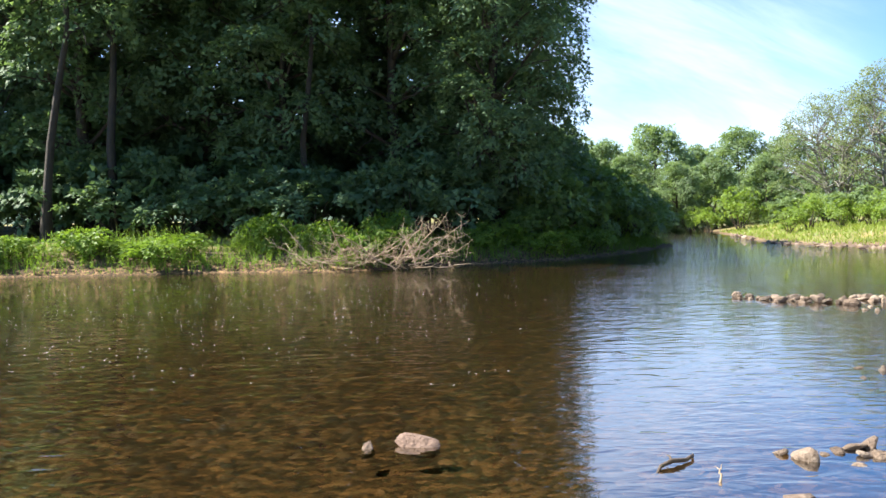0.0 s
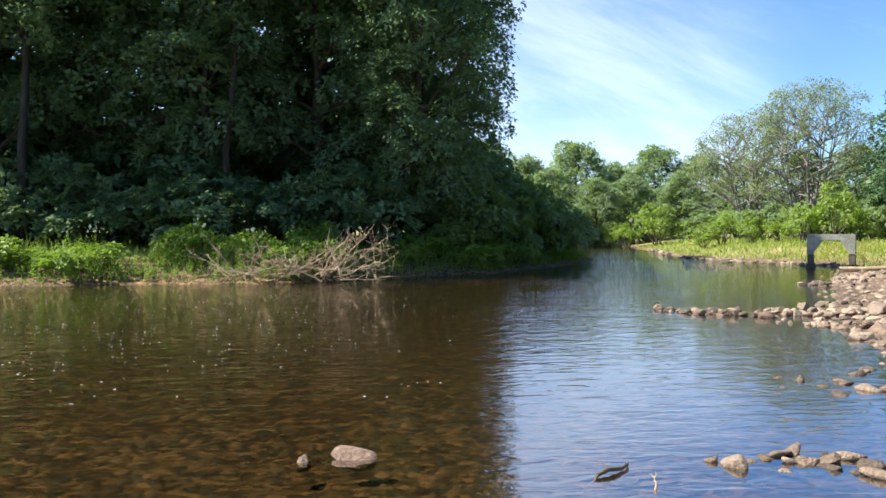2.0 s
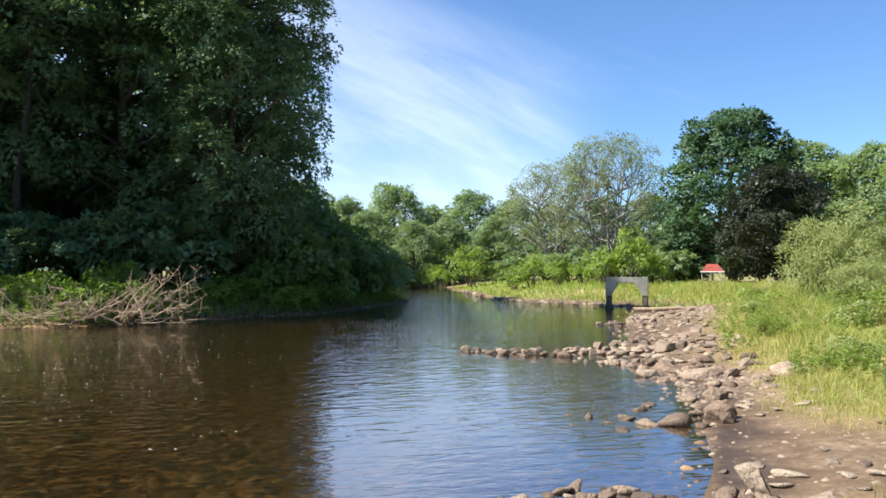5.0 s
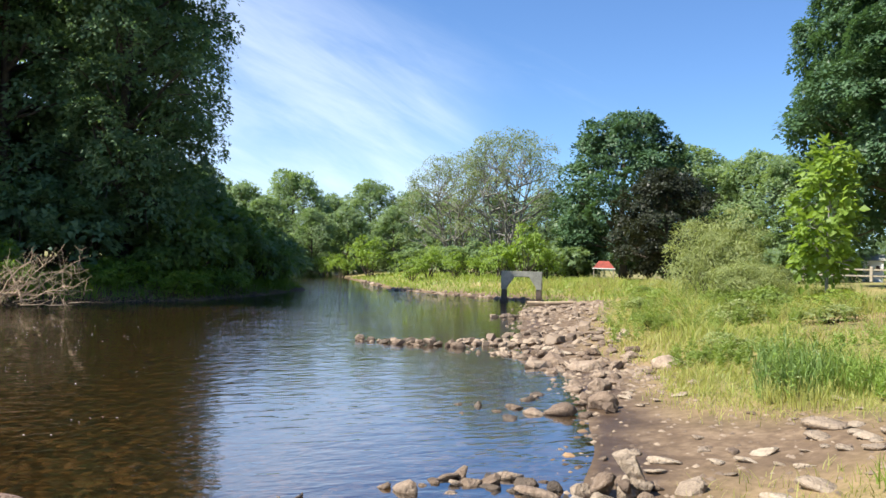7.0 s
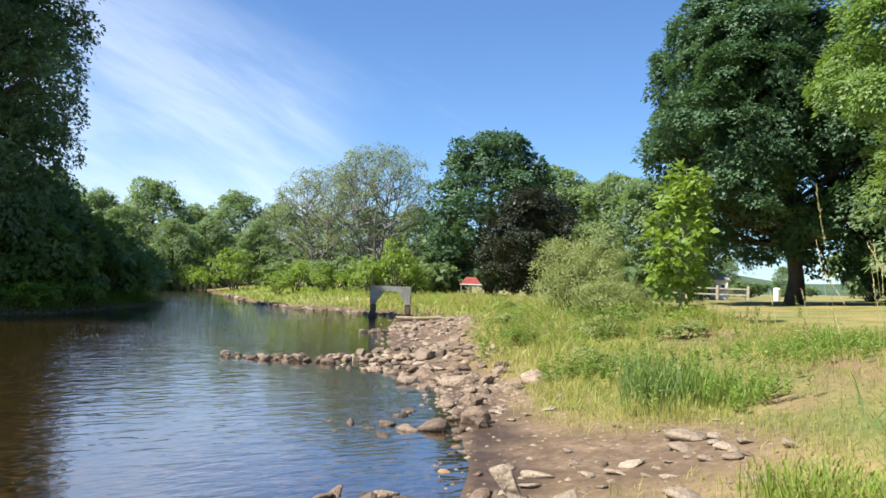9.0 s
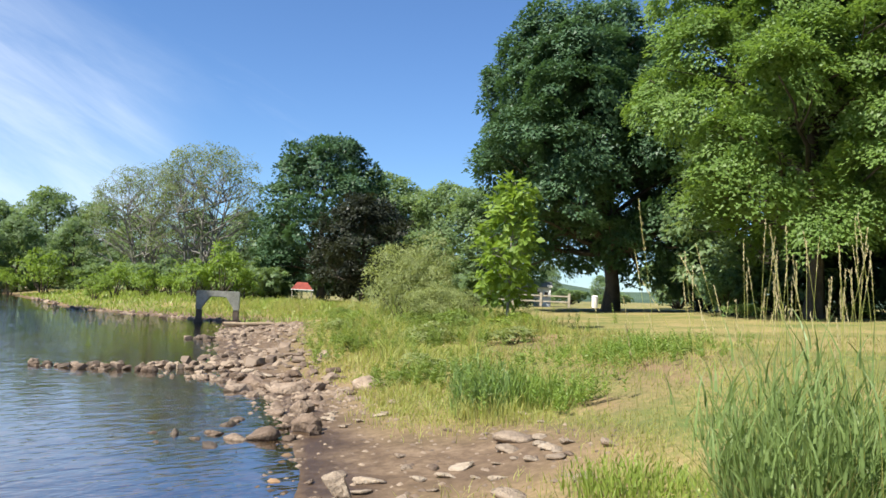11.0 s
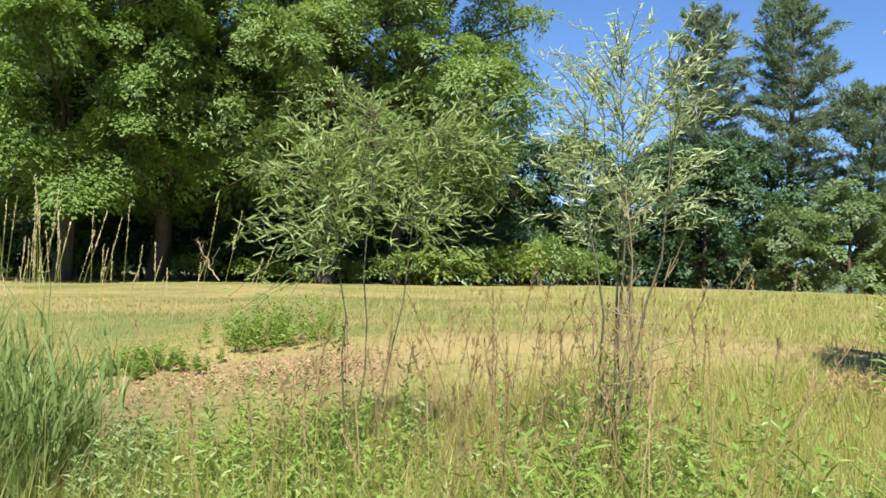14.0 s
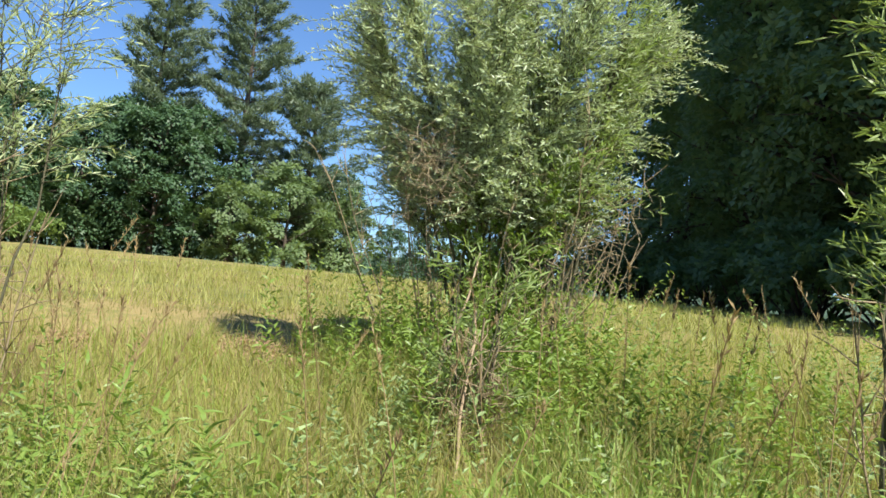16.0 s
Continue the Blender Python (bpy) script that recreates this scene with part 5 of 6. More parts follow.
# sunlit weeds on the far bank
n = 26000
xy = np.concatenate([scatter(n, -34, 14, 28.5, 52, rng), scatter(44000, -34, 15, 29, 54, rng)])
n = len(xy)
z, dr, dl, wet, ls = land(xy)
keep = ls & (dl > 0.02) & (dl < 5.0 + 1.2 * wave(xy[:, 0], xy[:, 1], 0.4, 2) - np.clip(xy[:, 0] * 0.25, 0, 2.4))
keep &= (np.arange(n) < 26000) | (dl < 1.2)
xy, dl = xy[keep], dl[keep]
grass_stuff("bank_weeds", xy, rng.uniform(0.3, 1.0, len(xy)) * np.clip(0.65 + dl * 0.25, 0, 1.0) * np.clip(0.75 + 0.5 * wave(xy[:, 0], xy[:, 1], 0.9, 41), 0.3, 1.2), 0.03, 1.1, M_SEDGE, "bright green grass and weeds on the sunlit far bank", 2, 9)


def weed_plants(name, xy, height, leaf, mat, seed, label, per=26, ratio=0.42):
    """Broad-leaved weeds: an upright stem with leaves up its length; all in one sheet of growth."""
    rng = np.random.default_rng(seed)
    z = land(xy)[0]
    P, A, N, L = [], [], [], []
    for (x, y), zz, h in zip(xy, z, height):
        ln = rng.normal(0, 0.12, 2) * h
        q = np.linspace(0.15, 1, per)
        a = np.arange(per) * 2.4 + rng.random() * 6
        P.append(np.c_[x + ln[0] * q ** 2, y + ln[1] * q ** 2, zz + h * q])
        A.append(np.c_[np.cos(a), np.sin(a), rng.normal(0.55, 0.35, per)])
        N.append(np.c_[rng.normal(0, 0.4, (per, 2)), np.ones(per)])
        L.append(leaf * (1.05 - 0.6 * q) * rng.uniform(0.7, 1.2, per))
    P, A, N, L = np.concatenate(P), np.concatenate(A), np.concatenate(N), np.concatenate(L)
    v, f = leaves(P, A, N, L, L * ratio, True if ratio > 0.3 else "lens", 0.15)
    return tagged(new(name, fast_mesh(name, v, f, mat)), label, "weeds", kind="stuff")


n = 620
r = 2.2 + 5.2 * rng.random(n) ** 0.8
a = np.radians(np.concatenate([rng.uniform(112, 172, 260), rng.uniform(78, 172, n - 320), rng.uniform(70, 85, 60)]))
xy = np.stack([r * np.sin(a), r * np.cos(a)], 1)
xy = xy[(land(xy)[1] > 2.0) & (r < np.interp(np.degrees(a), [70, 90, 108, 118, 127, 134, 172], [5.4, 5.4, 4.6, 4.1, 4.6, 6.6, 7.6]))]
pale = wave(xy[:, 0], xy[:, 1], 1.6, 33) > 0.1
weed_plants("meadow_weeds", xy[~pale], rng.uniform(0.3, 0.85, (~pale).sum()), 0.085, M_WEED, 101, "leafy green weeds in the tall meadow", 40)
weed_plants("mugwort", xy[pale], rng.uniform(0.35, 0.8, pale.sum()), 0.095, M_MUGWORT, 102, "pale green mugwort in the tall meadow", 40, 0.36)
xy = scatter(9000, -36, 13, 28.5, 50, rng)
z, dr, dl, wet, ls = land(xy)
xy = xy[ls & (dl > 0.1) & (dl < 3.6 + wave(xy[:, 0], xy[:, 1], 0.4, 2))]
weed_plants("far_bank_weeds", xy, rng.uniform(0.3, 0.95, len(xy)), 0.17, M_SEDGE, 104, "leafy bright weeds along the sunlit far bank", 20)
a = np.radians(rng.uniform(100, 172, 260))
r = 2.1 + np.interp(np.degrees(a), [100, 124, 136], [2.0, 2.1, 3.8]) * rng.random(260)
xy = np.stack([r * np.sin(a), r * np.cos(a)], 1)
xy = xy[wave(xy[:, 0], xy[:, 1], 1.3, 21) > -0.25]
weed_plants("lance_weeds", xy, rng.uniform(0.4, 0.85, len(xy)), 0.17, M_WEED, 103, "tall weeds with long narrow green leaves", 26, 0.2)
a, r = np.radians(rng.uniform(96, 170, 150)), 2.0 + 1.7 * rng.random(150)
xy = np.stack([r * np.sin(a), r * np.cos(a)], 1)
weed_plants("broad_weeds", xy, rng.uniform(0.3, 0.62, len(xy)), 0.12, M_WEED, 105, "broad-leaved green weeds in the near meadow", 26, 0.44)
for k, (cx, cy, cr, cn, ch, mat) in enumerate([(9.9, 1.3, 0.62, 90, 0.52, M_WEED), (13.2, 8.6, 1.3, 210, 0.4, M_WEED), (8.6, 2.3, 0.4, 50, 0.25, M_WEED), (4.9, 0.4, 0.6, 80, 0.8, M_WEED), (3.5, 0.15, 0.55, 70, 0.7, M_WEED), (5.0, 1.35, 0.5, 60, 0.6, M_MUGWORT), (4.1, -1.2, 0.6, 50, 0.9, M_WEED), (8.3, 7.6, 0.45, 45, 0.75, M_WEED), (8.9, 6.7, 0.5, 40, 0.5, M_WEED), (4.6, -4.5, 1.0, 240, 0.95, M_WEED), (10.6, 10.6, 1.2, 70, 0.4, M_LEAF_PALE), (14, 15.5, 3.0, 160, 0.6, M_LEAF_PALE), (19, 21, 4, 240, 0.8, M_LEAF_PALE)]):
    q = rng.normal(0, cr * 0.6, (cn, 2)) + np.array([cx, cy])
    q = q[land(q)[1] > beach_edge(q)]
    weed_plants("weed_patch", q, rng.uniform(0.45, 1.1, len(q)) * ch, 0.1 if k < 10 else 0.14, mat, 110 + k, "patch of leafy green weeds", 34, 0.34)


def stalk_mesh(seed, h, head=0.16, lean=0.16, thick=0.003, k=22, seed_len=0.035, mat=M_STRAW):
    """A dry upright stalk that carries a narrow plume of seed."""
    rng = np.random.default_rng(seed)
    d = rng.normal(0, lean, 2) * h
    q = np.linspace(0, 1, 6)
    line = np.c_[d[0] * q ** 2, d[1] * q ** 2, h * q]
    v1, f1 = tubes([(line, np.linspace(thick, thick * 0.5, 6))], 4)
    s = 1 - head * rng.random(k)
    P = np.stack([np.interp(s, q, line[:, c]) for c in range(3)], 1)
    A = np.c_[rng.normal(0, 0.4, (k, 2)) + d * 0.5, np.ones(k)]
    v2, f2 = leaves(P, A, np.c_[rng.normal(0, 1, (k, 2)), np.full(k, 0.2)], seed_len, seed_len * 0.2, True, 0.1)
    return fast_mesh("dry_stalk", np.concatenate([v1, v2]), np.concatenate([f1, f2 + len(v1)]), mat)


STALKS = [stalk_mesh(140 + k, rng.uniform(0.8, 1.35), mat=M_STRAW if k % 2 else M_RUST) for k in range(12)]
a, r = np.radians(np.concatenate([rng.uniform(82, 165, 80), rng.normal(104, 4, 34), rng.uniform(80, 112, 46)])), np.concatenate([rng.uniform(2.8, 5.6, 114), rng.uniform(3.0, 4.7, 46)])
for k, (x, y) in enumerate(np.stack([r * np.sin(a), r * np.cos(a)], 1)):
    ob = new("dry_stalk", STALKS[k % 12])
    ob.matrix_basis = pose(x, y, on_land(x, y) - 0.02, 0, 0, k * 77)
    tagged(ob, "thin dry brown stalk in the meadow", "dry stalk", "dry stalks in the meadow")


DOCKS = [stalk_mesh(160 + k, rng.uniform(1.1, 1.45), 0.36, 0.1, 0.0032, 80, 0.026, M_RUST) for k in range(5)]
for k, (az, r) in enumerate([(98, 4.6), (100.6, 4.5), (102.3, 4.4), (103.1, 4.0), (103.9, 4.6), (104.8, 4.2), (109, 4.3), (111.8, 4.6), (90.5, 4.0), (95.6, 4.1), (138, 5.6), (141.5, 6.2), (144, 5.4), (147.5, 6.0), (150, 5.2), (152.5, 5.6)]):
    x, y = polar(az, r)
    ob = new("dock", DOCKS[k % 5])
    ob.matrix_basis = pose(x, y, on_land(x, y) - 0.02, 0, 0, k * 61) @ Matrix.Scale(0.9 if r < 5 else 0.75, 4)
    tagged(ob, "dry dock stem with a rusty brown seed head", "dock", "dry docks in the meadow")


# ---- grass clumps ----
def grass_clump(name, x, y, radius, height, count, label, seed, mat=M_GRASS_BLUE, plumes=0, width=0.019, plume_h=1.9):
    rng = np.random.default_rng(seed)
    np.random.seed(seed)
    root = new(name)
    root.location = (x, y, on_land(x, y) - 0.03)
    a, q = rng.random(count) * 6.283, np.sqrt(rng.random(count))
    p = np.c_[np.cos(a) * q * radius * 0.9, np.sin(a) * q * radius * 0.9, np.zeros(count)]
    h = height * rng.uniform(0.35, 1.05, count) * (1.05 - 0.45 * q)
    ln = np.stack([np.cos(a), np.sin(a)], 1) * (0.16 * q * h + 0.02)[:, None] + rng.normal(0, 0.17, (count, 2)) * h[:, None]
    v, f = blades(p, ln, h, rng.uniform(0.6, 1.2, count) * width, 4)
    # leafy stems: broad leaves bending away all the way up
    nc = int(count * 0.3)
    ca, cq = rng.random(nc) * 6.283, np.sqrt(rng.random(nc))
    ch = height * rng.uniform(0.55, 1.0, nc) * (1.05 - 0.3 * cq)
    cp = np.stack([np.cos(ca), np.sin(ca)], 1) * (cq * radius * 0.8)[:, None]
    cl = np.stack([np.cos(ca), np.sin(ca)], 1) * (0.3 * cq * ch)[:, None] + rng.normal(0, 0.1, (nc, 2)) * ch[:, None]
    lv, ll, lh, lw = [], [], [], []
    for k in range(5):
        q5 = 0.25 + 0.16 * k + rng.uniform(-0.06, 0.06, nc)
        lv.append(np.c_[cp + cl * (q5 ** 2)[:, None], ch * q5])
        ta, hh = rng.random(nc) * 6.283, height * rng.uniform(0.12, 0.26, nc)
        ll.append(np.stack([np.cos(ta), np.sin(ta)], 1) * (hh * rng.uniform(0.25, 0.75, nc))[:, None])
        lh.append(hh), lw.append(rng.uniform(0.7, 1.25, nc) * width)
    v2, f2 = blades(np.concatenate(lv), np.concatenate(ll), np.concatenate(lh), np.concatenate(lw), 3)
    part("tuft", fast_mesh("blades", np.concatenate([v, v2]), np.concatenate([f, f2 + len(v)]), mat), root)
    m = count // 3
    a, q = rng.random(m) * 6.283, np.sqrt(rng.random(m))
    p = np.c_[np.cos(a) * q * radius * 0.85, np.sin(a) * q * radius * 0.85, np.zeros(m)]
    h = height * rng.uniform(0.25, 0.6, m)
    v, f = blades(p, rng.normal(0, 0.35, (m, 2)) * h[:, None], h, width * 0.8, 3)
    tagged(part("dead_tuft", fast_mesh("dead_blades", v, f, M_GRASS_DRY), root, "dry straw-coloured blades"), kind="stuff")
    for k in range(plumes):
        b = rng.normal(0, radius * 0.95, 2) + np.array([0.3, 0.1])
        hh = plume_h * rng.uniform(0.72, 1.05)
        d = rng.normal(0, 0.07, 2) + b * 0.12 + (rng.normal(0.1, 0.12, 2) if k % 5 == 0 else 0)
        s = np.linspace(0, 1, 6)
        line = np.c_[b[0] + d[0] * s ** 2 * hh, b[1] + d[1] * s ** 2 * hh, hh * s]
        v1, f1 = tubes([(line, np.linspace(0.002, 0.001, 6))], 4)
        kk = 40
        e = 1 - 0.12 * rng.random(kk)
        P = np.stack([np.interp(e, s, line[:, c]) for c in range(3)], 1)
        v2, f2 = leaves(P, np.c_[rng.normal(0, 0.2, (kk, 2)) + d * 1.2, np.ones(kk)], rng.normal(size=(kk, 3)), 0.022, 0.004, True, 0.2)
        stalk = part("seed_stalk", fast_mesh("seed_stalk", v1, f1, M_BANK_GRASS), root, "tall thin yellow-green stalk")
        tagged(part("seed_plume", fast_mesh("seed_plume", v2, f2, M_PLUME), stalk, "narrow straw-coloured seed plume"), kind="stuff")
    return tagged(root, label, "grass clump")


grass_clump("grass_clump", 4.82, 2.04, 0.52, 1.36, 1300, "large clump of blue-green grass with tall dry seed plumes", 131, plumes=104, plume_h=1.86, width=0.017)
grass_clump("grass_clump", 8.3, 7.6, 0.5, 0.84, 560, "clump of blue-green reed grass above the muddy shore", 132, mat=M_REED, width=0.018)
grass_clump("grass_clump", 8.05, 6.95, 0.85, 0.34, 520, "low tuft of yellow-green grass below the reed clump", 136, mat=M_BANK_GRASS, width=0.012)
grass_clump("grass_clump", 9.2, 7.3, 0.8, 0.4, 420, "low tuft of yellow-green grass beside the reed clump", 137, mat=M_BANK_GRASS, width=0.012)
grass_clump("grass_clump", 4.3, 2.9, 0.65, 0.36, 420, "low tuft of green grass beside the muddy shore", 133, mat=M_REED)
grass_clump("grass_clump", 5.6, 3.6, 0.65, 0.34, 360, "low tuft of green grass beside the muddy shore", 134, mat=M_GRASS)
grass_clump("grass_clump", 8.7, 7.0, 0.6, 0.62, 420, "clump of green grass above the muddy shore", 135, mat=M_WEED, width=0.016)

for k, (az, r, h) in enumerate([(133, 3.1, 0.6), (139, 3.7, 0.62), (145.5, 3.2, 0.6), (150, 4.0, 0.66), (154, 3.3, 0.6), (143, 4.6, 0.6), (128, 3.6, 0.5), (117, 2.9, 0.45)]):
    x, y = polar(az, r)
    grass_clump("grass_clump", x, y, 0.42, h, 260, "tuft of coarse bright green grass in the meadow", 150 + k, mat=M_WEED, width=0.017)


# ---- dead leaves on the worn spots ----
q = []
for sx, sy, sr, cn in ((8.2, 0.6, 0.8, 800), (7.9, 1.6, 0.9, 500), (6.4, -3.65, 0.4, 420), (5.8, -3.75, 0.32, 260), (7.0, -2.4, 0.3, 160), (12.2, 8.2, 1.3, 200), (15.6, 12.6, 1.2, 260)):
    q.append(rng.normal(0, sr * 0.55, (cn, 2)) + np.array([sx, sy]))
q = np.concatenate(q)
P = np.c_[q, land(q)[0] + rng.uniform(0.0, 0.06, len(q))]
v, f = leaves(P, np.c_[rng.normal(size=(len(q), 2)), rng.normal(0, 0.3, len(q))], np.c_[rng.normal(0, 0.5, (len(q), 2)), np.ones(len(q))], rng.uniform(0.025, 0.055, len(q)), 0.028, True, 0.3)
M_DEADLEAF = leaf_material("dead_leaf", (0.26, 0.16, 0.09), (0.4, 0.27, 0.16), (0.52, 0.38, 0.25), 0.2, 0.7, 2.0)
tagged(new("dead_leaves", fast_mesh("dead_leaves", v, f, M_DEADLEAF)), "pinkish brown dead leaves on worn ground", "leaves", kind="stuff")


# ---- stones ----
def tone_material(name, stops, rough=0.7):
    m, nt, ln = start_material(name)
    out, p = nt.new("ShaderNodeOutputMaterial"), nt.new("ShaderNodeBsdfPrincipled")
    geo = nt.new("ShaderNodeNewGeometry")
    n2 = noise_node(nt, ln, 30.0, 4, 0.65)
    ad = nt.new("ShaderNodeMath")
    ad.operation = "MULTIPLY_ADD"
    ad.inputs[1].default_value = 0.7
    sc = nt.new("ShaderNodeMath")
    sc.operation = "MULTIPLY"
    sc.inputs[1].default_value = 0.3
    ln.new(n2.outputs["Fac"], sc.inputs[0])
    ln.new(geo.outputs["Random Per Island"], ad.inputs[0])
    ln.new(sc.outputs[0], ad.inputs[2])
    r = ramp(nt, stops)
    ln.new(ad.outputs[0], r.inputs["Fac"])
    ln.new(r.outputs["Color"], p.inputs["Base Color"])
    p.inputs["Roughness"].default_value = rough
    ln.new(p.outputs[0], out.inputs["Surface"])
    return m


M_PEBBLE = tone_material("pebbles", [(0.1, (0.09, 0.062, 0.042)), (0.5, (0.19, 0.137, 0.093)), (0.9, (0.32, 0.245, 0.17))])
M_BEDSTONE = tone_material("bed_stones", [(0.1, (0.022, 0.016, 0.009)), (0.45, (0.075, 0.05, 0.026)), (0.75, (0.18, 0.115, 0.058)), (0.95, (0.4, 0.25, 0.13))])


def stone_mesh(seed, flat, rough=0.22, sub=2, mat=M_STONE, cuts=10):
    bm = bmesh.new()
    bmesh.ops.create_icosphere(bm, subdivisions=sub, radius=0.5)
    rr = random.Random(seed)
    off = Vector((rr.uniform(-50, 50), rr.uniform(-50, 50), rr.uniform(-50, 50)))
    planes = []
    for _ in range(cuts):
        d = Vector((rr.gauss(0, 1), rr.gauss(0, 1), rr.gauss(0, 0.8))).normalized()
        planes.append((d, rr.uniform(0.18, 0.4)))
    for v in bm.verts:
        c = v.co.copy()
        for d, lim in planes:
            over = c.dot(d) - lim
            if over > 0:
                c -= d * over * 0.95
        c *= 1 + rough * (noise.noise(c * 1.8 + off)) + 0.06 * noise.noise(c * 6 + off)
        c.y *= 0.78
        c.z *= flat
        v.co = c
    return bm_mesh(bm, "stone", mat, True)


def angular_stone(seed, flat, mat=M_STONE):
    """A broken, blocky stone: a hull of few corners with worn edges."""
    rr = random.Random(seed)
    bm = bmesh.new()
    for k in range(22):
        d = Vector((rr.gauss(0, 1), rr.gauss(0, 1), rr.gauss(0, 1))).normalized() * rr.uniform(0.45, 0.53)
        top = 0.36 if rr.random() < 0.6 else 0.5
        bm.verts.new((d.x, d.y * 0.76, max(-0.4, min(top, d.z * 1.2)) * flat))
    res = bmesh.ops.convex_hull(bm, input=bm.verts)
    bmesh.ops.delete(bm, geom=[g for g in res["geom_interior"] if isinstance(g, bmesh.types.BMVert)], context="VERTS")
    bmesh.ops.dissolve_limit(bm, angle_limit=radians(9), verts=bm.verts[:], edges=bm.edges[:])
    bmesh.ops.bevel(bm, geom=bm.edges[:], offset=0.06, segments=2, affect="EDGES", profile=0.6, clamp_overlap=True)
    bmesh.ops.triangulate(bm, faces=bm.faces[:])
    off = Vector((rr.uniform(-50, 50), rr.uniform(-50, 50), 0))
    for v in bm.verts:
        v.co *= 1 + 0.05 * noise.noise(v.co * 5 + off)
    return bm_mesh(bm, "stone", mat, False)


ANGULAR = [angular_stone(240 + k, fl) for k, fl in enumerate((0.42, 0.55, 0.68, 0.34, 0.6, 0.48))]
SLAB = stone_mesh(283, 0.3, 0.24, mat=M_STONE_RED)
PALE = [angular_stone(270 + k, fl, M_STONE_PALE) for k, fl in enumerate((0.45, 0.55, 0.62, 0.5))]
PALE_FLAT = [stone_mesh(290 + k, fl, 0.24, mat=M_STONE_PALE) for k, fl in enumerate((0.24, 0.3, 0.36, 0.28))]
STONES = [stone_mesh(200 + k, fl) for k, fl in enumerate((0.28, 0.36, 0.46, 0.5, 0.25, 0.4, 0.22, 0.48))]
WETS = [stone_mesh(220 + k, fl, mat=M_STONE_WET) for k, fl in enumerate((0.4, 0.5, 0.6, 0.35))]
rs = random.Random(17)


def put_stone(x, y, width, label, group="", z=None, mesh=None, tilt=8, sink=0.3, turn=None):
    me = mesh or rs.choice(STONES + ANGULAR)
    base = max(on_land(x, y), -0.12) if z is None else z
    ob = new("stone", me)
    half = max(v.co.z for v in me.vertices) * width * 1.08
    ob.matrix_basis = Matrix.LocRotScale((x, y, base + half * (1 - 1.7 * sink)), Euler((radians(rs.gauss(0, tilt)), radians(rs.gauss(0, tilt)), rs.uniform(0, 6.28) if turn is None else turn)), (width * 1.08,) * 3)
    return tagged(ob, label, "stone", group)


def stone_bed(name, items, label):
    """Stones too far off to pick apart: joined copies of (x, y, width, z, mesh)."""
    vs, fs, base = [], [], 0
    for x, y, w, z, me in items:
        c = np.empty(len(me.vertices) * 3, np.float32)
        me.vertices.foreach_get("co", c)
        c = c.reshape(-1, 3) * w
        a = rs.uniform(0, 6.28)
        c = np.c_[c[:, 0] * math.cos(a) - c[:, 1] * math.sin(a) + x, c[:, 0] * math.sin(a) + c[:, 1] * math.cos(a) + y, c[:, 2] + z]
        me.calc_loop_triangles()
        f = np.empty(len(me.loop_triangles) * 3, np.int32)
        me.loop_triangles.foreach_get("vertices", f)
        vs.append(c), fs.append(f.reshape(-1, 3) + base)
        base += len(c)
    return tagged(new(name, fast_mesh(name, np.concatenate(vs), np.concatenate(fs), M_PEBBLE)), label, "stones", kind="stuff")


slab = put_stone(-0.22, 6.8, 0.46, "flat reddish stone standing out of shallow water", z=0.03, mesh=SLAB, tilt=1, sink=0.2, turn=-0.3)
slab.rotation_euler = (radians(24), radians(12), -0.3)
slab.scale = (0.45, 0.44, 0.34)
slab.location.z -= 0.06
put_stone(-0.64, 6.76, 0.26, "small pale stone in shallow water", z=-0.05, mesh=STONES[2])
put_stone(-0.45, 6.8, 0.1, "small pale stone in shallow water", z=-0.03, mesh=STONES[1])
put_stone(2.2, 5.36, 0.42, "flat pale stone at the water's edge", z=-0.04, mesh=STONES[4])
for x, y, w, me in [(2.47, 6.27, 0.15, STONES[3]), (2.6, 6.1, 0.28, STONES[2]), (2.93, 6.29, 0.2, STONES[1]), (3.09, 6.39, 0.3, STONES[4]), (3.22, 6.41, 0.28, STONES[0]), (3.09, 6.16, 0.2, STONES[1]),
                    (3.2, 6.12, 0.22, ANGULAR[3]), (3.36, 6.1, 0.24, ANGULAR[0]), (3.28, 5.98, 0.2, WETS[0]), (3.58, 6.21, 0.3, STONES[0]), (3.62, 5.95, 0.28, WETS[3]), (3.55, 5.65, 0.38, STONES[6]), (2.92, 5.92, 0.18, STONES[4]),
                    (3.45, 6.32, 0.16, WETS[0]), (3.42, 5.84, 0.17, WETS[3]), (3.8, 6.0, 0.14, STONES[5]), (2.78, 6.2, 0.1, STONES[7]), (3.75, 5.75, 0.2, WETS[1])]:
    put_stone(x + 0.07, y + 0.14, w * 1.05, "rounded river stone in a row at the water's edge", "row of stones in shallow water", z=-0.02, mesh=me, sink=0.22)
HEAP = "heap of stones on the shore"
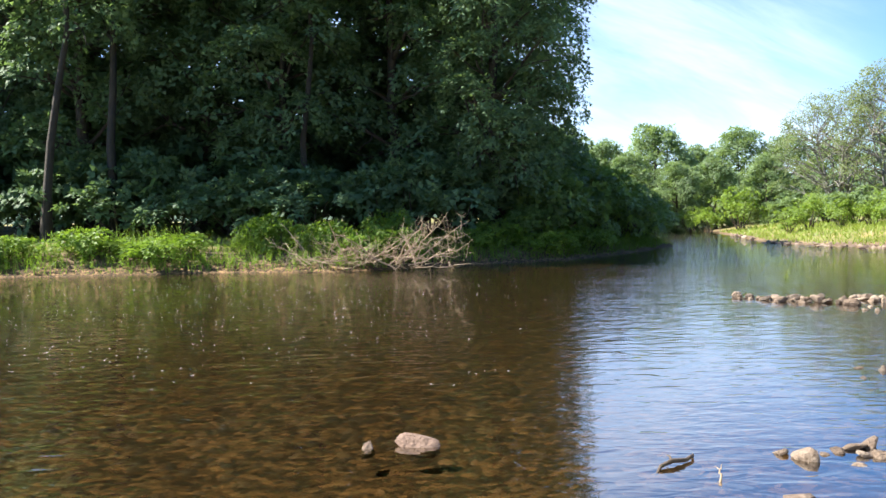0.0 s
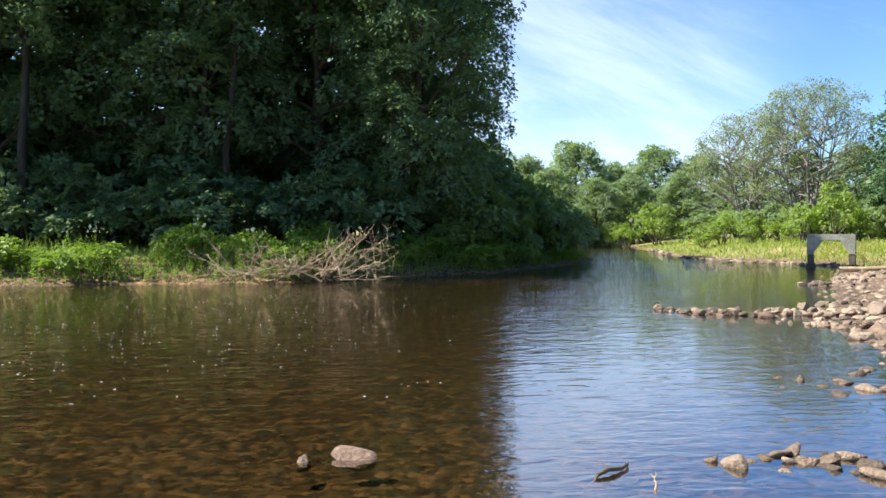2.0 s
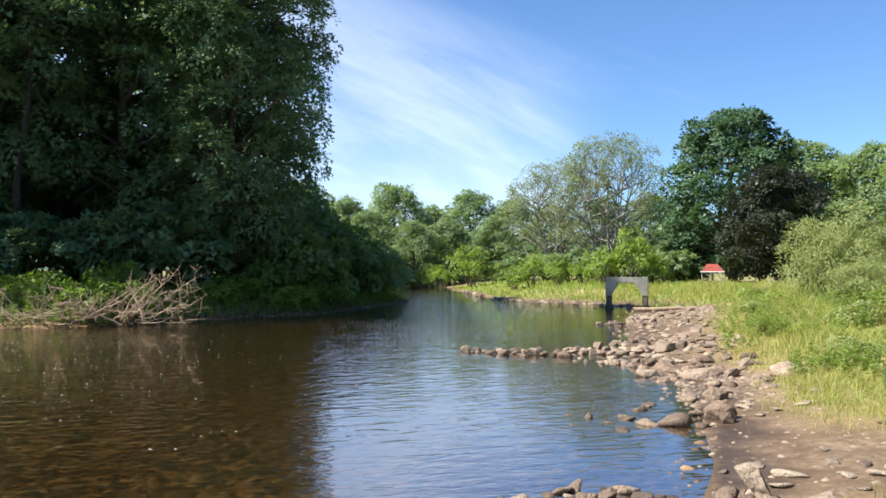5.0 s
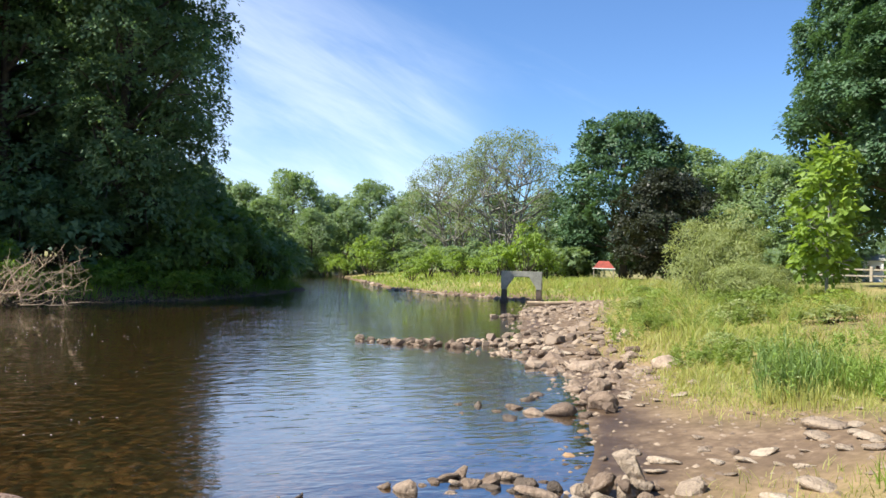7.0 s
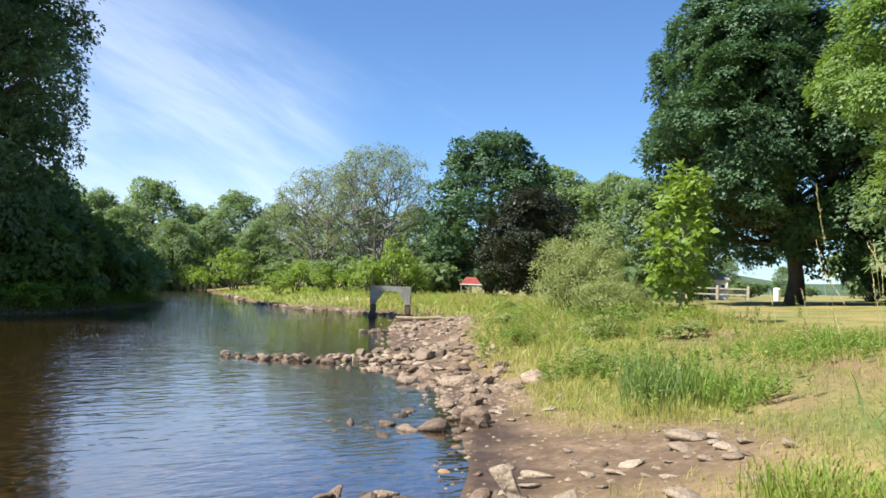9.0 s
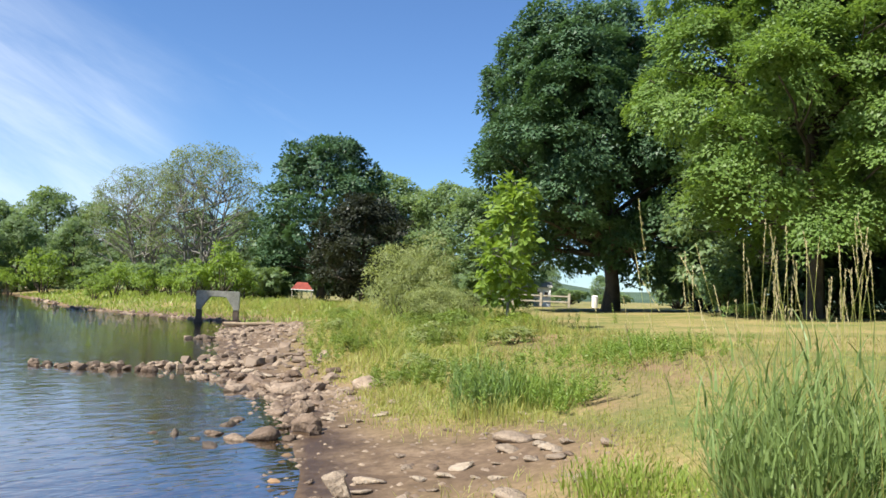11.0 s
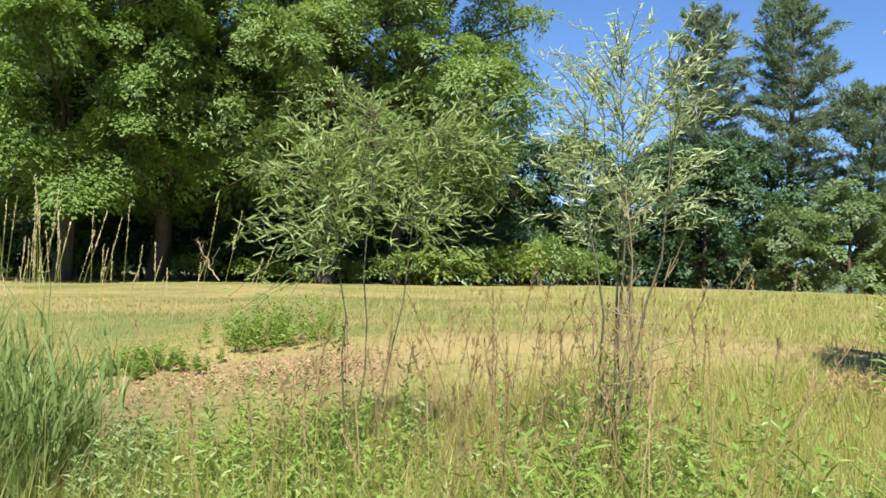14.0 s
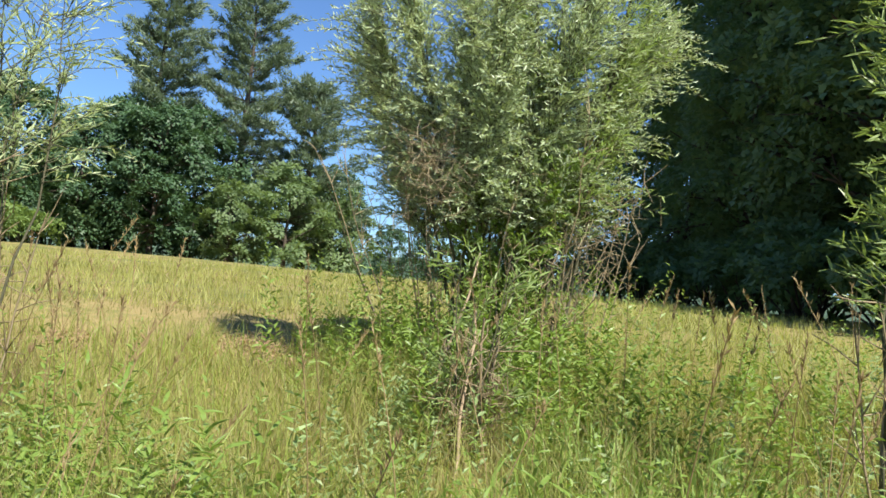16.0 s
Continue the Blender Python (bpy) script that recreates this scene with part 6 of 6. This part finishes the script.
for x, y, w, z in [(3.91, 5.6, 0.27, 0.0), (3.93, 5.36, 0.32, 0.0), (4.36, 5.72, 0.24, 0.05), (4.05, 5.14, 0.26, 0.0), (4.24, 5.2, 0.3, 0.02), (4.42, 5.22, 0.2, 0.03), (4.62, 5.2, 0.36, 0.06), (3.72, 5.16, 0.28, -0.02), (3.74, 5.42, 0.22, -0.02), (4.5, 5.45, 0.26, 0.05),
                   (4.18, 5.42, 0.3, 0.08), (4.1, 5.62, 0.26, 0.06), (4.0, 5.5, 0.28, 0.15), (4.28, 5.36, 0.24, 0.16), (4.12, 5.34, 0.24, 0.17), (4.34, 5.54, 0.22, 0.15)]:
    put_stone(x, y, w * 0.86, "broken pale stone in a heap on the shore", HEAP, z=z * 0.7, mesh=rs.choice(PALE + STONES[1:4]), tilt=16, sink=0.25)
st = put_stone(4.26, 5.46, 0.42, "long pale stone leaning upright on the heap", HEAP, z=0.2, mesh=PALE[0])
st.rotation_euler, st.scale = Vector((-0.42, 0.32, 0.62)).to_track_quat("X", "Z").to_euler(), (0.44, 0.28, 0.36)
for x, y, w, me in [(7.11, 10.55, 0.4, STONES[4]), (7.38, 10.35, 0.36, ANGULAR[1]), (6.18, 10.16, 0.2, STONES[0]), (5.47, 9.49, 0.24, STONES[1]), (5.43, 9.38, 0.2, STONES[0]), (5.47, 9.0, 0.34, STONES[0]), (5.76, 8.9, 0.42, STONES[3]), (6.46, 9.41, 0.24, STONES[1]),
                    (6.01, 8.67, 0.26, STONES[5]), (6.5, 9.0, 0.38, ANGULAR[2]), (6.38, 8.69, 0.25, ANGULAR[1]), (5.38, 7.61, 0.13, STONES[4]), (4.69, 7.15, 0.14, STONES[6]), (4.84, 6.65, 0.15, STONES[4]), (6.7, 9.25, 0.2, WETS[0]), (5.95, 9.0, 0.18, WETS[1]),
                    (6.75, 9.75, 0.22, STONES[2]), (6.1, 9.2, 0.16, WETS[2])]:
    put_stone(x, y, w * 1.05, "weathered tan stone at the muddy water's edge", "stones at the muddy water's edge", z=max(on_land(x, y), -0.02), mesh=me, sink=0.22)
for x, y, w in [(5.16, 6.63, 0.24), (5.17, 6.17, 0.36), (7.18, 9.42, 0.26), (6.94, 8.81, 0.2), (7.3, 8.91, 0.2), (7.67, 8.98, 0.26), (6.06, 6.74, 0.18), (9.06, 11.49, 0.36), (9.59, 14.06, 0.46), (9.32, 14.34, 0.42), (9.69, 15.54, 0.46),
                (5.27, 4.58, 0.36), (5.83, 4.26, 0.32), (6.94, 5.98, 0.48), (6.87, 5.55, 0.2), (6.66, 5.18, 0.2), (8.19, 6.86, 0.22), (5.76, 5.38, 0.15), (5.7, 6.26, 0.18), (6.19, 5.52, 0.13), (7.8, 6.24, 0.15), (6.01, 5.8, 0.3), (5.23, 5.4, 0.13), (6.35, 5.45, 0.15), (4.91, 4.55, 0.13), (6.6, 5.75, 0.3), (6.75, 5.35, 0.34), (6.45, 5.0, 0.28), (6.98, 5.3, 0.24), (7.1, 5.75, 0.26), (6.3, 5.2, 0.2)]:
    put_stone(x, y, w, "weathered tan stone on the muddy shore", "stones on the muddy shore", mesh=rs.choice(PALE_FLAT), sink=0.34, tilt=5)
rm = random.Random(41)
for k in range(34):
    x, y = rm.uniform(4.6, 8.6), rm.uniform(4.0, 12.0)
    zz, d, _, wet, _ = land([(x, y)])
    if wet[0] or not 0.15 < d[0] < beach_edge(np.array([(x, y)]))[0] + 0.5:
        continue
    put_stone(x, y, rm.uniform(0.1, 0.32), "flat pale stone sunk in the shore mud", "flat stones in the mud", mesh=rm.choice(PALE_FLAT + [STONES[6], STONES[0]]), sink=0.42, tilt=4)
for x, y, w in ((5.0, 8.75, 0.34), (4.85, 9.9, 0.2), (5.95, 10.0, 0.34), (4.6, 9.25, 0.2), (6.3, 10.3, 0.3), (5.1, 9.3, 0.22)):
    put_stone(x, y, w, "brown wet stone at the water's edge", "wet stones at the water's edge", z=-0.03, mesh=rm.choice((WETS[0], WETS[3])), sink=0.3, tilt=4)
# low line of stones across the shallows, and the rocky bar
for k in range(64):
    q = rs.random()
    if 0.7 < q < 0.75:
        continue
    w = rs.uniform(0.1, 0.2) if rs.random() < 0.6 else rs.uniform(0.2, 0.36)
    put_stone(6.42 + 1.8 * q + rs.gauss(0, 0.04), 18.45 - 1.5 * q + rs.gauss(0, 0.16), w, "dark wet stone in a low line across the shallows", "line of stones in the river", z=rs.uniform(-0.05, 0.02), mesh=rs.choice(WETS + ANGULAR), sink=0.2, tilt=14)
for k in range(18):
    q = rs.random()
    put_stone(14.1 + 1.5 * q + rs.gauss(0, 0.2), 26.2 + rs.gauss(0, 0.45), rs.uniform(0.2, 0.5), "dark stone of a small bar in the river", "stones of the small bar", z=-0.04, mesh=rs.choice(WETS + ANGULAR), tilt=10)
bar = []
for k in range(56):
    q = rs.random()
    bar.append((8.7 + 2.6 * q + rs.gauss(0, 0.15), 17.3 - 0.8 * q + rs.gauss(0, 0.4), rs.uniform(0.15, 0.5), 0.02 + 0.1 * q, rs.choice(WETS + STONES + ANGULAR)))
for k in range(30):
    q = rs.random()
    bar.append((8.2 + 1.0 * q + rs.gauss(0, 0.2), 15.6 - 1.2 * q + rs.gauss(0, 0.5), rs.uniform(0.15, 0.36), 0.0, rs.choice(WETS + STONES)))
stone_bed("rocky_bar_stones", bar, "tan stones of the rocky bar in the river")
bank_xy = [(8.1, 11.5), (8.7, 14.5), (11.0, 18.8), (15.8, 27.0), (20.4, 36.0)]
count = 0
shore_bed = []
while count < 210:
    q = rs.random() ** 1.3 * 3.999
    i = int(q)
    u = q - i
    x = bank_xy[i][0] * (1 - u) + bank_xy[i + 1][0] * u + rs.uniform(-0.5, 2.3 + 0.25 * i)
    y = bank_xy[i][1] * (1 - u) + bank_xy[i + 1][1] * u + rs.gauss(0, 0.4)
    zz, d, _, wet, _ = land([(x, y)])
    if not wet[0] and d[0] > beach_edge(np.array([(x, y)]))[0] + 0.6:
        continue
    w = rs.uniform(0.14, 0.38) * (1.9 if rs.random() < 0.17 else 1)
    if y < 15:
        put_stone(x, y, w, "weathered tan stone on the rocky shore", "stones on the rocky shore", sink=0.35)
    else:
        shore_bed.append((x, y, w, on_land(x, y) + 0.08 * w, rs.choice(STONES + ANGULAR)))
    count += 1
stone_bed("shore_stones", shore_bed, "weathered tan stones along the rocky shore")
far_bed = []
for k in range(16):
    q = rs.random()
    x, y = 21.5 - 1.0 * q + rs.gauss(0, 0.4), 40 + 14 * q
    far_bed.append((x + 0.4, y, rs.uniform(0.25, 0.6), 0.06, rs.choice(STONES + ANGULAR)))
for k in range(46):
    q = rs.random() ** 1.2
    y = 39.0 + 40 * q
    x = float(np.interp(y, [37.5, 44.5, 53, 74, 98], [22.6, 22.6, 20.8, 26, 31]))
    far_bed.append((x + rs.uniform(-0.3, 0.5), y, rs.uniform(0.25, 0.6), 0.06, rs.choice(STONES + ANGULAR)))
stone_bed("far_shore_stones", far_bed, "tan stones along the far shore")


def pebbles(name, xy, size, mat, label, lift=0.0, seed=0):
    """Small stones: squashed, jittered octahedra in one sheet."""
    rng = np.random.default_rng(seed)
    n = len(xy)
    z = land(xy)[0] + lift
    base = np.array([(1, 0, 0), (0.3, 0.95, 0.1), (-0.8, 0.6, 0), (-0.9, -0.5, 0.05), (0.2, -0.9, 0), (0.1, 0.1, 0.7), (-0.3, -0.2, 0.62), (0, 0, -0.5)])
    tri = np.array([(0, 1, 5), (1, 2, 5), (2, 6, 5), (2, 3, 6), (3, 4, 6), (4, 5, 6), (4, 0, 5)])
    a = rng.random(n) * 6.283
    c, s = np.cos(a), np.sin(a)
    b = base[None] * (1 + rng.normal(0, 0.15, (n, 8, 3))) * (size[:, None, None] * np.array([0.6, 0.45, 0.42]))
    v = np.stack([b[..., 0] * c[:, None] - b[..., 1] * s[:, None] + xy[:, :1], b[..., 0] * s[:, None] + b[..., 1] * c[:, None] + xy[:, 1:], b[..., 2] + z[:, None]], -1).reshape(-1, 3)
    f = (np.arange(n)[:, None, None] * 8 + tri).reshape(-1, 3)
    return tagged(new(name, fast_mesh(name, v, f, mat, True)), label, "pebbles", kind="stuff")


xy = np.concatenate([scatter(5000, 3.5, 9.5, 3.5, 14, rng), scatter(9000, 7, 23, 10, 56, rng), scatter(500, -3, 4, 0.6, 5, rng)])
z, dr, dl, wet, ls = land(xy)
keep = (dr < np.where(wet, 0.5, beach_edge(xy) + 0.3)) & (rng.random(len(xy)) < np.where(xy[:, 1] > 9.5, 0.9, 0.3))
xy = xy[keep]
pebbles("pebbles", xy, (0.03 + 0.09 * rng.random(len(xy)) ** 2) * np.interp(xy[:, 1], [9, 11, 18, 40], [0.75, 1.2, 1.8, 2.8]), M_PEBBLE, "small stones and gravel on the shore", 0.0, 7)
xy = scatter(6500, -14, 6, 3.0, 20, rng)
z, dr, dl, wet, ls = land(xy)
xy = xy[wet & (rng.random(len(xy)) < np.interp(xy[:, 1], [3, 12, 20], [1, 0.6, 0.25]))]
xy = np.concatenate([xy, scatter(4500, -6, 4.5, 4.2, 9, rng)])
xy = xy[land(xy)[3]]
pebbles("bed_stones", xy, 0.04 + np.interp(xy[:, 1], [5, 9], [0.13, 0.26]) * rng.random(len(xy)) ** 3, M_BEDSTONE, "brown stones on the river bed", -0.03, 8)
# foam flecks on the surface
n = 750
xy = np.stack([rng.normal(-5.5, 3.6, n), 9 + 17 * rng.random(n) ** 0.8], 1)
v, f = leaves(np.c_[xy, np.full(n, 0.006)], np.c_[rng.normal(size=(n, 2)), np.zeros(n)], np.tile((0.0, 0.0, 1.0), (n, 1)), rng.uniform(0.02, 0.05, n), rng.uniform(0.012, 0.03, n), True, 0.05)
tagged(new("foam_flecks", fast_mesh("foam_flecks", v, f, M_WHITE)), "white foam flecks drifting on the river", "foam", kind="stuff")


# ---- dead wood ----
pile = new("brush_pile")
pile.location = (-2.4, 30.9, 0.05)
BR = [branch_mesh(300 + k, 2.2, 0.035, 5) for k in range(7)]
rb = random.Random(23)
for k in range(46):
    b = part("branch", BR[k % 7], pile)
    b.matrix_basis = Matrix.LocRotScale((rb.uniform(-2.6, 1.4), rb.uniform(-0.5, 0.9), rb.uniform(-0.05, 0.45)), Euler((rb.gauss(0, 0.6), rb.gauss(-0.05, 0.25), rb.choice((0, math.pi)) + rb.gauss(0, 0.6))), (rb.uniform(0.5, 1.0),) * 3)
BR2 = [branch_mesh(320 + k, 2.6, 0.03, 12, 0.08) for k in range(3)]
for k, (dx, dz, ry, rz, s) in enumerate([(1.0, 0.3, -0.5, -0.2, 0.85), (1.2, 0.25, -0.2, 0.1, 0.9), (1.0, 0.3, -0.9, 0.4, 0.6), (1.3, 0.2, 0.05, -0.4, 0.9)]):
    b = part("branch", BR2[k % 3], pile)
    b.matrix_basis = Matrix.LocRotScale((dx, 0.2, dz), Euler((0.2 * k, ry, rz)), (s,) * 3)
tagged(pile, "tangled pile of bleached dead branches at the water's edge", "brush pile")
lean = new("dead_trees", fast_mesh("dead_trees", *tubes([(wander((x, 40.5, 1.0), (x + dx, 40.0, h), 6, 0.05, np.random.default_rng(int(h * 10))), np.linspace(0.05, 0.02, 6)) for x, dx, h in ((0.4, 0.5, 6.0), (1.0, 0.9, 5.0), (1.6, 1.2, 4.5))], 5), M_BARK_PALE, True))
tagged(lean, "thin pale dead saplings leaning before the wood", "dead saplings", kind="stuff")
stick = new("driftwood", fast_mesh("driftwood", *tubes([(np.array([(0, 0, 0), (0.12, 0.03, 0.03), (0.25, 0.01, 0.045), (0.38, -0.03, 0.03), (0.5, -0.02, 0.035), (0.6, 0.03, 0.02)]), np.array([0.008, 0.014, 0.018, 0.016, 0.013, 0.005])), (np.array([(0.25, 0.01, 0.04), (0.3, 0.06, 0.06), (0.33, 0.1, 0.055)]), np.array([0.012, 0.008, 0.004]))], 8), M_STONE_WET, True))
stick.matrix_basis = pose(1.48, 5.95, -0.01, 0, 0, 46)
tagged(stick, "crooked dark wet stick lying in shallow water", "driftwood")
stick = new("driftwood", branch_mesh(341, 0.2, 0.01, 1, 0.1, "driftwood", M_DEADWOOD))
stick.matrix_basis = Matrix.LocRotScale((1.86, 5.7, -0.02), Euler((0, -0.2, 1.0)), (1, 1, 1))
tagged(stick, "small twig sticking out of shallow water", "driftwood")
stub = new("wood_stub", fast_mesh("wood_stub", *tubes([(wander((0, 0, -0.15), (0.02, 0, 0.14), 5, 0.008, np.random.default_rng(5)), np.array([0.045, 0.05, 0.055, 0.04, 0.012]))], 7), M_STONE_WET, True))
stub.location, stub.scale = (5.03, 9.68, -0.01), (1.05, 1.05, 0.55)
tagged(stub, "dark wet wooden stub standing out of the water", "stub")
logm = fast_mesh("log", *tubes([(wander((0, 0, 0), (3.0, -0.4, 0.05), 8, 0.02, np.random.default_rng(9)), np.array([0.1, 0.12, 0.12, 0.11, 0.11, 0.1, 0.09, 0.07]))], 9), M_DEADWOOD, True)
lg = new("log", logm)
lg.location = (19.4, 33.2, 0.18)
tagged(lg, "bleached log lying across the rocky shore", "log")


# ---- the old concrete frame in the shallows ----
def frame_outline():
    """Half-octagon opening below a flat beam, as one bevelled slab."""
    w, h, t = 2.12, 1.7, 0.3
    pts = [(-w / 2, 0.75), (-w / 2, h), (w / 2, h), (w / 2, 0.75), (w / 2 - t, 0.75), (w / 2 - t, 0.85), (w / 2 - t - 0.38, h - 0.3), (-w / 2 + t + 0.38, h - 0.3), (-w / 2 + t, 0.85), (-w / 2 + t, 0.75)]
    return pts


arch = new("concrete_frame")
arch.matrix_basis = pose(22.0, 38.2, -0.1, 0, 0, -33)
bm = bmesh.new()
vs = [bm.verts.new((x, -0.3, z)) for x, z in frame_outline()]
face = bm.faces.new(vs)
ext = bmesh.ops.extrude_face_region(bm, geom=[face])
bmesh.ops.translate(bm, vec=(0, 0.6, 0), verts=[e for e in ext["geom"] if isinstance(e, bmesh.types.BMVert)])
bmesh.ops.recalc_face_normals(bm, faces=bm.faces)
bmesh.ops.bevel(bm, geom=list(bm.edges), offset=0.025, segments=2, affect="EDGES")
part("beam", bm_mesh(bm, "beam", M_CONCRETE), arch, "pale weathered concrete beam with slanted corners")
for sx, wd in ((-0.9, 0.27), (0.9, 0.3)):
    bm = bmesh.new()
    box_bm(bm, wd, 0.58, 0.56, Matrix.Translation((sx, 0, 0.47)), 0.04)
    for k in range(5):
        box_bm(bm, wd * 0.6, 0.3, 0.08, Matrix.Translation((sx + (k % 2 - 0.5) * 0.1, -0.2 + 0.1 * k, 0.3 + 0.11 * k)), 0.02)
    post = part("post", bm_mesh(bm, "post", M_CONCRETE_STAIN), arch, "stained crumbling concrete post")
    bm = bmesh.new()
    box_bm(bm, wd * (1.55 if sx < 0 else 0.62), 0.7 if sx < 0 else 0.4, 0.56, Matrix.Translation((sx, 0, 0.0)), 0.05)
    part("footing", bm_mesh(bm, "footing", M_CONCRETE_STAIN), post, "eroded dark footing in the water")
tagged(arch, "old weathered concrete frame standing in the shallows", "concrete frame")

# ---- park things beyond the field ----
x, y = polar(35.35, 66)
kiosk = new("park_shelter")
kiosk.matrix_basis = pose(x, y, on_land(x, y), 0, 0, -35) @ Matrix.Scale(0.55, 4)
bm = bmesh.new()
rv = [bm.verts.new(p) for p in ((-1.5, -1.4, 2.0), (1.5, -1.4, 2.0), (1.5, 1.4, 2.0), (-1.5, 1.4, 2.0), (-0.7, 0, 3.0), (0.7, 0, 3.0))]
for ids in ((0, 1, 5, 4), (1, 2, 5), (2, 3, 4, 5), (3, 0, 4), (3, 2, 1, 0)):
    bm.faces.new([rv[i] for i in ids])
kiosk_roof = part("roof", bm_mesh(bm, "roof", M_REDROOF), kiosk, "red hipped roof")
bm = bmesh.new()
for px, py, sx, sy in ((0, -1.42, 3.1, 0.06), (0, 1.42, 3.1, 0.06), (-1.52, 0, 0.06, 2.8), (1.52, 0, 0.06, 2.8)):
    box_bm(bm, sx, sy, 0.12, Matrix.Translation((px, py, 1.95)))
part("fascia", bm_mesh(bm, "fascia", M_WHITE), kiosk_roof, "white painted fascia board")
bm = bmesh.new()
box_bm(bm, 0.12, 0.12, 2.0, Matrix.Translation((0, 0, 1.0)), 0.01)
pm = bm_mesh(bm, "post", M_FENCE)
for px, py in ((-1.35, -1.25), (1.35, -1.25), (-1.35, 1.25), (1.35, 1.25)):
    part("post", pm, kiosk).location = (px, py, 0)
tagged(kiosk, "small park shelter with a red roof", "shelter")

fx, fy = polar(53.4, 76)
fence = new("rail_fence")
fence.matrix_basis = pose(fx, fy, on_land(fx, fy), 0, 0, -48)
bm = bmesh.new()
box_bm(bm, 0.22, 0.22, 1.25, Matrix.Translation((0, 0, 0.6)), 0.03)
pm = bm_mesh(bm, "post", M_FENCE)
bm = bmesh.new()
box_bm(bm, 2.5, 0.08, 0.13, Matrix(), 0.02)
rm = bm_mesh(bm, "rail", M_FENCE)
for k in range(4):
    part("post", pm, fence).location = (-2.5 * k, 0, 0)
for k in range(3):
    for h in (0.45, 0.95):
        part("rail", rm, fence).location = (-2.5 * k - 1.25, 0, h)
tagged(fence, "pale wooden post and rail fence", "fence")
x, y = polar(51.6, 84)
house = new("white_shed")
house.matrix_basis = pose(x, y, on_land(x, y), 0, 0, -48)
bm = bmesh.new()
box_bm(bm, 1.6, 1.4, 1.9, Matrix.Translation((0, 0, 0.95)), 0.01)
part("wall", bm_mesh(bm, "wall", M_WHITE), house)
bm = bmesh.new()
rv = [bm.verts.new(p) for p in ((-0.95, -0.85, 1.9), (0.95, -0.85, 1.9), (0.95, 0.85, 1.9), (-0.95, 0.85, 1.9), (-0.95, 0, 2.5), (0.95, 0, 2.5))]
for ids in ((0, 1, 5, 4), (1, 2, 5), (2, 3, 4, 5), (3, 0, 4), (3, 2, 1, 0)):
    bm.faces.new([rv[i] for i in ids])
part("roof", bm_mesh(bm, "roof", M_CONCRETE), house, "grey pitched roof")
for px in (-0.45, 0.35):
    bm = bmesh.new()
    box_bm(bm, 0.3, 0.06, 0.5, Matrix.Translation((px, -0.71, 1.2)), 0.01)
    part("window", bm_mesh(bm, "window", M_CONCRETE_STAIN), house, "dark window")
tagged(house, "small white shed beyond the rail fence", "shed")
x, y = polar(55.1, 74)
bm = bmesh.new()
bmesh.ops.create_cone(bm, cap_ends=True, segments=16, radius1=0.24, radius2=0.28, depth=0.95, matrix=Matrix.Translation((0, 0, 0.47)))
bmesh.ops.create_cone(bm, cap_ends=True, segments=16, radius1=0.3, radius2=0.18, depth=0.12, matrix=Matrix.Translation((0, 0, 1.0)))
bn = new("litter_bin", bm_mesh(bm, "litter_bin", M_WHITE))
bn.location = (x, y, on_land(x, y))
tagged(bn, "small white litter bin on the lawn", "bin")
